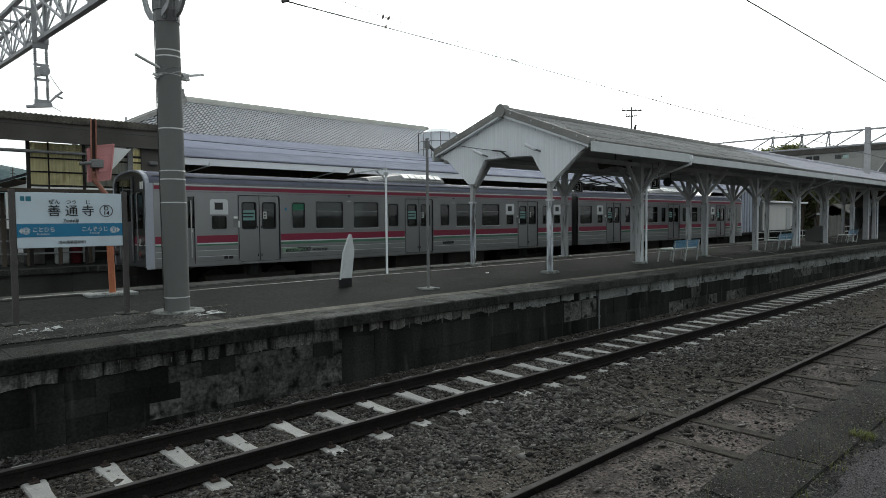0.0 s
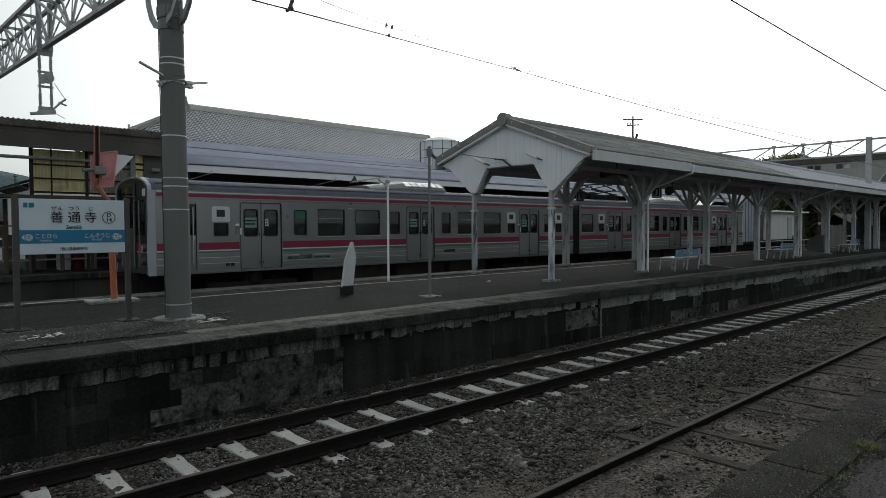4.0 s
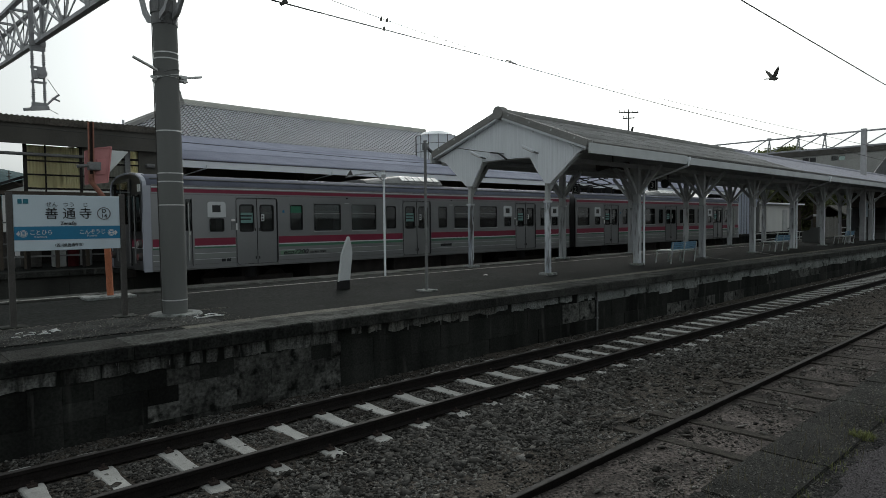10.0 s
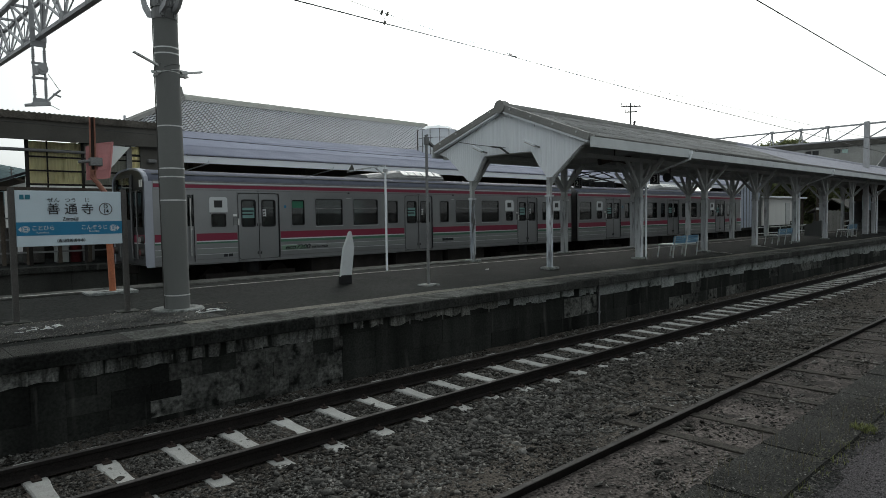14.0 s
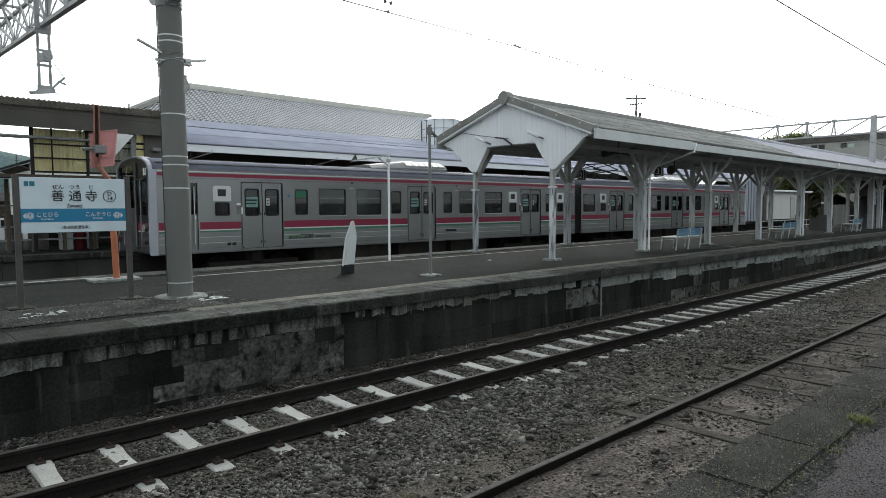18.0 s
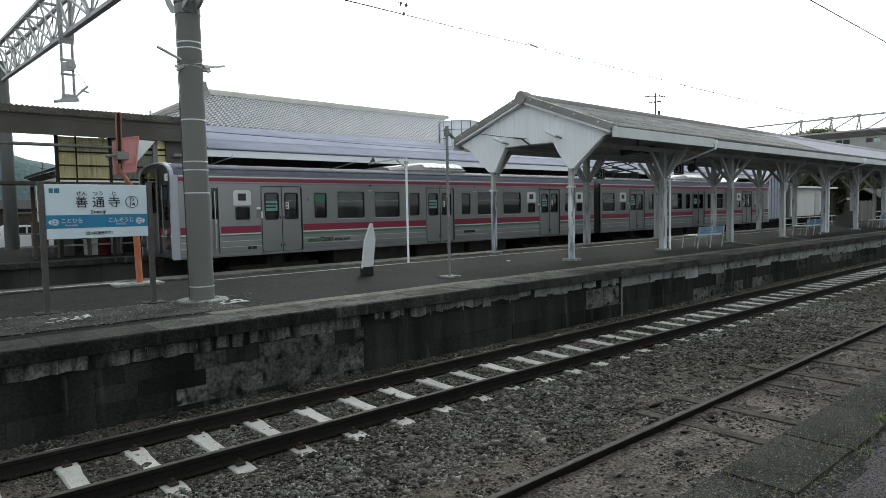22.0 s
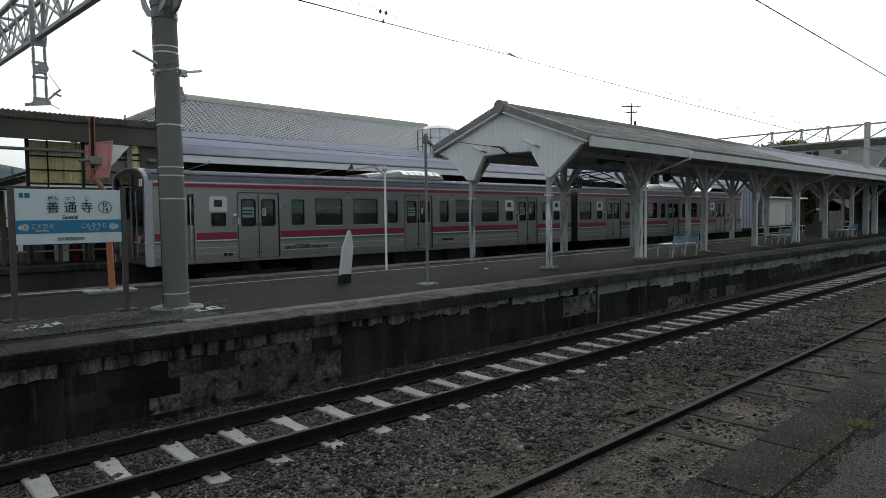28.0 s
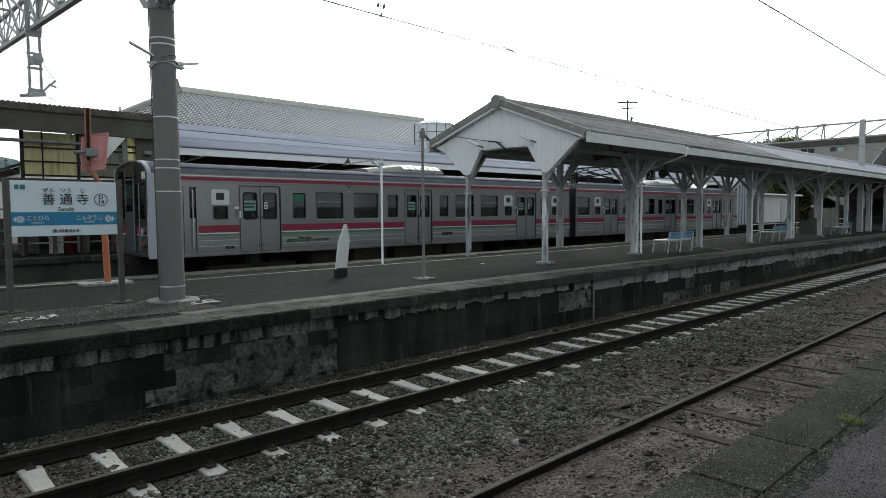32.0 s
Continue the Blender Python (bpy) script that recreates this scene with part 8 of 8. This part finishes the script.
bar(bm, (53.9, 23.2, 3.9), (60.2, 23.2, 6.55), 2.4, 0.16)
part("roof", bm, M["lavender"], side_stair)
bm = B()
bar(bm, (53.9, 22.0, 3.84), (60.2, 22.0, 6.49), 0.06, 0.3)
part("roof_edge", bm, M["fascia"], side_stair, "white edge board of the sloping roof")
for x in (54.1, 55.0):
    bm = B()
    box(bm, x - 0.06, x + 0.06, 22.1, 22.22, P1, 3.9 + (x - 53.9) * 0.42)
    part("post", bm, M["steel"], side_stair)

shop = thing("white_house", (68, 26, 0), "small white rendered house with a flat eave", "house")
bm = B()
box(bm, 65.3, 75.6, 24, 30, -0.3, 3.7)
part("wall", bm, M["render_wall"], shop)
bm = B()
box(bm, 64.4, 76.6, 23.5, 30.5, 3.7, 3.86, 0.03)
part("roof", bm, M["white"], shop)
bm = B()
box(bm, 71.4, 72.6, 23.94, 24.0, 0.4, 3.2)
door = part("door", bm, M["soffit"], shop)
for x in (72.9,):
    bm = B()
    box(bm, x, x + 0.9, 23.95, 24.0, 0.3, 1.3)
    w = part("window", bm, M["black"], shop)
    bm = B()
    for z in (0.45, 0.8, 1.1):
        box(bm, x - 0.05, x + 0.95, 23.88, 23.94, z, z + 0.08)
    part("window_bar", bm, M["white"], w)
hut = thing("timber_hut", (78, 22, 0), "small timber hut with a tin roof", "hut")
# near-black walls paint the shaded inside behind the hut's timber frame
bm = B()
box(bm, 76, 84, 19.2, 22.6, -0.3, 2.2)
part("wall", bm, M["under"], hut)
for y in (19.2, 20.3, 21.5, 22.6):
    bm = B()
    box(bm, 75.9, 76.0, y - 0.07, y + 0.07, -0.3, 2.2)
    part("wall_post", bm, M["dark_steel"], hut)
for z in (0.5, 1.3, 2.1):
    bm = B()
    box(bm, 75.88, 75.9, 19.2, 22.6, z - 0.05, z + 0.05)
    part("wall_rail", bm, M["dark_steel"], hut)
bm = B()
pull(bm, [(18.6, 2.1), (20.9, 3.5), (23.2, 2.1), (23.2, 2.22), (20.9, 3.64), (18.6, 2.22)], "x", 75.5, 84.5)
part("roof", bm, M["shedroof"], hut)
for x, y, h in ((62, 18.2, 4.4), (88, 19.5, 7.0)):
    upole = thing("utility_post", (x, y, 0), "brown timber post beside the line", "pole")
    bm = B()
    rod(bm, (x, y, -0.35), (x, y, h), 0.16, 0.12, n=12)
    part("shaft", bm, M["bark"], upole, smooth=True)
    bm = B()
    box(bm, x - 0.18, x - 0.15, y - 0.25, y + 0.1, h * 0.55, h * 0.55 + 0.2)
    part("plate", bm, M["stripe_white"], upole)
rails2 = thing("yard_fence", (66, 17, -0.3), "low dark rail fence beyond the platform end", "fence")
for k in range(9):
    bm = B()
    box(bm, 66 + k * 2.0, 66.12 + k * 2.0, 17.6, 17.7, -0.35, 1.5)
    part("post", bm, M["wood"], rails2)
for z in (0.4, 0.9, 1.35):
    bm = B()
    bar(bm, (66, 17.6, z), (82.1, 17.6, z), 0.08)
    part("rail", bm, M["soffit"], rails2)

boards = thing("board_fence", (66, 17.8, -0.3), "weathered grey board fence beyond the platform end", "fence")
for k in range(9):
    y = 17.2 + 0.145 * k
    bm = B()
    box(bm, 65.97 + 0.02 * (k % 2), 66.0 + 0.02 * (k % 2), y, y + 0.135, -0.4, 2.35 + 0.06 * math.sin(2.7 * k))
    part("board", bm, M["beige"], boards)
for z in (0.6, 1.9):
    bm = B()
    box(bm, 66.02, 66.08, 17.2, 18.5, z - 0.05, z + 0.05)
    part("rail", bm, M["wood"], boards)
low_rail = thing("pipe_railing", (56, 17.7, -0.3), "low pale pipe railing beside the line", "railing")
for k in range(7):
    bm = B()
    rod(bm, (47 + 2.4 * k, 17.75, -0.35), (47 + 2.4 * k, 17.75, 1.2), 0.035, n=8)
    part("post", bm, M["galv"], low_rail)
for z in (0.75, 1.18):
    bm = B()
    rod(bm, (47, 17.75, z), (61.4, 17.75, z), 0.03, n=8)
    part("rail", bm, M["galv"], low_rail)

far_pylon = thing("utility_pole", (102.3, 60, 0), "distant utility pole with crossarms", "pole")
bm = B()
rod(bm, (102.3, 60, -0.4), (102.3, 60, 22.0), 0.27, 0.15, n=12)
part("shaft", bm, M["pole"], far_pylon, smooth=True)
for z, w in ((21.4, 2.2), (20.4, 1.3)):
    bm = B()
    bar(bm, (102.3 - w, 60 + 0.3 * w, z - 0.15), (102.3 + w, 60 - 0.3 * w, z + 0.15), 0.2)
    for s in (-0.9, -0.4, 0.4, 0.9):
        rod(bm, (102.3 + s * w, 60 - 0.3 * s * w, z), (102.3 + s * w, 60 - 0.3 * s * w, z + 0.4), 0.08, n=8)
    part("crossarm", bm, M["dark_steel"], far_pylon)
bm = B()
rod(bm, (103.0, 59.8, 17.9), (103.2, 59.7, 18.9), 0.22, n=10)
part("transformer", bm, M["dark_steel"], far_pylon)

left_pole = thing("utility_pole", (40, 260, 0), "thin distant utility pole in front of the hill", "pole")
bm = B()
rod(bm, (42.2, 260, -0.4), (42.2, 260, 21.6), 0.26, 0.18, n=8)
for z in (19.6, 20.8):
    bar(bm, (41.5, 260, z), (42.9, 260, z), 0.22)
part("shaft", bm, M["dark_steel"], left_pole)

# distant hill and houses behind the yard
pts, faces = [], []
for i in range(61):
    x = -260 + 10 * i
    crest = 33 + 7 * noise.noise((x * 0.012, 2, 0)) + 2.5 * noise.noise((x * 0.06, 4, 0)) - max(0, (x - 40) * 0.22)
    crest = max(crest, 4)
    for y, f in ((260, 0), (275, 0.5), (292, 0.85), (305, 1.0), (340, 0.7)):
        pts.append((x, y + 40, -0.4 + crest * f + 1.2 * noise.noise((x * 0.08, y * 0.08, 1)) * f))
for i in range(60):
    for j in range(4):
        a = i * 5 + j
        faces.append((a, a + 5, a + 6, a + 1))
# the distance haze is put into the hill's blue-grey colour
tagged(sheet("hill", pts, faces, M["hill"], smooth=True), "wooded hill behind the town, haze put into its colour", "hill", kind="structure")
for x, y, w, h, hr in ((-16, 52, 24, 3.0, 3.6),):
    hs = thing("town_house", (x, y, 0), "low house with a dark tiled roof behind the yard", "house")
    bm = B()
    box(bm, x, x + w, y, y + 8, -0.4, h)
    part("wall", bm, M["wood"], hs)
    bm = B()
    pull(bm, [(y - 0.8, h - 0.1), (y + 4, hr), (y + 8.8, h - 0.1), (y + 8.8, h - 0.3), (y + 4, hr - 0.2), (y - 0.8, h - 0.3)], "x", x - 0.7, x + w + 0.7)
    part("roof", bm, M["tile_gap"], hs)
hs = thing("town_house", (10, 42, 0), "pale two-storey house with a dark tiled roof behind the yard", "house")
bm = B()
box(bm, 7.5, 12.6, 42.4, 49, -0.4, 4.95)
part("wall", bm, M["render_wall"], hs)
bm = B()
pull(bm, [(6.95, 4.95), (10, 6.1), (13.1, 4.95), (13.1, 4.8), (10, 5.95), (6.95, 4.8)], "y", 42, 49.4)
part("roof", bm, M["tile_gap"], hs)
bm = B()
pull(bm, [(6.98, 4.79), (7.5, 4.55), (7.5, 4.7), (7.1, 4.8)], "y", 42.4, 49)
part("eave_bracket", bm, M["wood"], hs)


# ---- trees at the far end ----
def tree(x, y, h, seed, label):
    r = random.Random(seed)
    ob = thing("tree", (x, y, 0), label, "tree", "trees beyond the platform")
    bm = B()
    rod(bm, (x, y, -0.4), (x + 0.2, y, h * 0.45), h * 0.028, h * 0.016, n=9)
    tips = []
    for k in range(8):
        a, l = k * 0.8 + r.uniform(0, 0.5), h * r.uniform(0.22, 0.36)
        z0 = h * r.uniform(0.25, 0.45)
        t = (x + l * math.cos(a), y + l * math.sin(a), z0 + h * r.uniform(0.2, 0.45))
        rod(bm, (x + 0.15, y, z0), t, h * 0.011, h * 0.004, n=6)
        tips.append(t)
    tips += [(x + h * r.uniform(-0.22, 0.22), y + h * r.uniform(-0.22, 0.22), h * r.uniform(0.72, 0.9)) for _ in range(8)]
    if h > 11.5:
        for _ in range(34):
            a, q = r.uniform(0, 6.28), r.uniform(0.1, 1)
            tips.append((x + 0.26 * h * q * math.cos(a), y + 0.26 * h * q * math.sin(a), h * (0.6 + 0.4 * math.sqrt(1 - 0.8 * q * q)) - 0.3))
    part("trunk", bm, M["bark"], ob, smooth=True)
    n = 40000 if h > 11.5 else 9000
    R = np.random.RandomState(seed)
    pick = R.randint(0, len(tips), n)
    c = np.array(tips)[pick] + R.randn(n, 3) * ((h * 0.085, h * 0.085, h * 0.06) if h < 11.5 else (0.6, 0.6, 0.42))
    size = 0.1 + 0.15 * R.rand(n)
    u, v = R.randn(n, 3), R.randn(n, 3)
    u /= np.linalg.norm(u, axis=1)[:, None]
    v -= u * (u * v).sum(1)[:, None]
    v /= np.linalg.norm(v, axis=1)[:, None]
    q = np.stack([c - u * size[:, None], c - v * size[:, None] * 0.55, c + u * size[:, None], c + v * size[:, None] * 0.55], 1) - np.array(ORIGIN[ob])
    me = bpy.data.meshes.new("crown")
    me.from_pydata(q.reshape(-1, 3).tolist(), [], np.arange(4 * n).reshape(-1, 4).tolist())
    me.materials.append(M["leaf"])
    cr = new("crown", me)
    cr.parent = ob
    tagged(cr, "loose dark green crown")


for i, (x, y, h) in enumerate(((86, 27, 8.5), (92, 31, 9.5), (99, 32.5, 11.8), (105, 37.5, 12.2), (111, 42.5, 11.6), (90, 22, 7), (98, 24, 8), (108, 28, 9), (84, 33, 8), (112, 20, 8), (118, 34, 11), (104, 15, 7), (96, 17, 6), (92, 26, 6), (100, 30, 7), (88, 18, 5), (108, 22, 7), (116, 26, 9), (90, 36, 8), (100, 20, 5.5), (120, 18, 8))):
    tree(x, y, h, 20 + i, "leafy dark green tree beyond the platform end")

R = np.random.RandomState(77)
n = 52000
c = np.stack([88 + 34 * R.rand(n), np.zeros(n), np.zeros(n)], 1)
c[:, 1] = c[:, 0] * (0.1 + 0.26 * R.rand(n))
c[:, 2] = 8.6 * R.rand(n) ** 0.8 * (0.75 + 0.25 * np.sin(c[:, 0] * 0.7) * np.cos(c[:, 1] * 0.9))
size = 0.14 + 0.2 * R.rand(n)
u, v = R.randn(n, 3), R.randn(n, 3)
u /= np.linalg.norm(u, axis=1)[:, None]
v -= u * (u * v).sum(1)[:, None]
v /= np.linalg.norm(v, axis=1)[:, None]
q = np.stack([c - u * size[:, None], c - v * size[:, None] * 0.6, c + u * size[:, None], c + v * size[:, None] * 0.6], 1)
me = bpy.data.meshes.new("thicket")
me.from_pydata(q.reshape(-1, 3).tolist(), [], np.arange(4 * n).reshape(-1, 4).tolist())
me.materials.append(M["leaf"])
tagged(new("thicket", me), "dense dark green thicket beyond the platform end", "bushes", kind="stuff")

# ---- a bird that crosses the sky ----
bird = thing("bird", (0, 20, 12), "small dark bird in flight", "bird")


def settle(bm):
    bmesh.ops.scale(bm, verts=bm.verts, vec=(1.4, 1.4, 1.4))
    bmesh.ops.translate(bm, verts=bm.verts, vec=ORIGIN[bird])


bm = B()
rod(bm, (-0.09, 0, 0), (0.05, 0, 0), 0.025, 0.04, n=8)
rod(bm, (0.05, 0, 0), (0.13, 0, 0.01), 0.04, 0.018, n=8)
rod(bm, (0.13, 0, 0.01), (0.16, 0, 0.008), 0.012, 0.002, n=6)
settle(bm)
part("body", bm, M["feather"], bird, smooth=True)
bm = B()
pull(bm, [(-0.08, -0.015), (-0.08, 0.015), (-0.2, 0.04), (-0.2, -0.04)], "z", -0.006, 0.006)
settle(bm)
part("tail", bm, M["feather"], bird)
WINGS = []
for s in (-1, 1):
    bm = B()
    pull(bm, [(0.05, 0), (0.065, s * 0.1), (0.045, s * 0.2), (-0.01, s * 0.28), (-0.045, s * 0.2), (-0.05, s * 0.1), (-0.06, 0)], "z", -0.004, 0.004)
    settle(bm)
    WINGS.append((s, part("wing", bm, M["feather"], bird)))


# ---- what moves ----
def motions():
    # the train rolls off at the very end
    for ob in (car_a, car_b):
        x, y, z = ORIGIN[ob]
        walk(ob, [(t, pose(x + d, y, z)) for t, d in ((0, 0), (10, 0), (20, 0), (30.4, 0), (30.8, 0), (31.2, 0.014), (31.5, 0.065), (31.75, 0.117), (32, 0.19))])
    # the bird comes over the near pole and flies away to the far end of the platform
    way = BIRD
    head = [(0, way[0][1] + (way[0][1] - way[-1][1]) * 2.0), (way[0][0] - 2.5, way[0][1] + (way[0][1] - way[-1][1]) * 1.5)]
    tail = [(way[-1][0] + 2.5, way[-1][1] + (way[-1][1] - way[0][1]) * 1.5), (32, way[-1][1] + (way[-1][1] - way[0][1]) * 2.0)]
    d = way[-1][1] - way[0][1]
    yaw = math.degrees(math.atan2(d.y, d.x))
    walk(bird, [(t, pose(p.x, p.y, p.z - 0.1, 0, -5, yaw)) for t, p in head + way + tail])
    for s, w in WINGS:
        rows = [(0, pose(0, 0, 0, 15 * s))]
        for k in range(24):
            rows.append((8.3 + 0.1 * k, pose(0, 0, 0, s * (52 if k % 2 else -25))))
        rows.append((32, pose(0, 0, 0, 15 * s)))
        walk(w, rows)


BIRD = [(8.6, Vector((5.87, 13.01, 6.96))), (8.8, Vector((7.52, 13.21, 7.01))), (9, Vector((9.41, 13.16, 6.85))), (9.2, Vector((11.50, 12.70, 6.74))), (9.4, Vector((13.95, 11.48, 6.69))), (9.6, Vector((16.05, 10.16, 6.63))), (9.8, Vector((17.99, 8.59, 6.54))), (10, Vector((19.69, 6.95, 6.39))), (10.2, Vector((21.04, 5.76, 6.33)))]
motions()
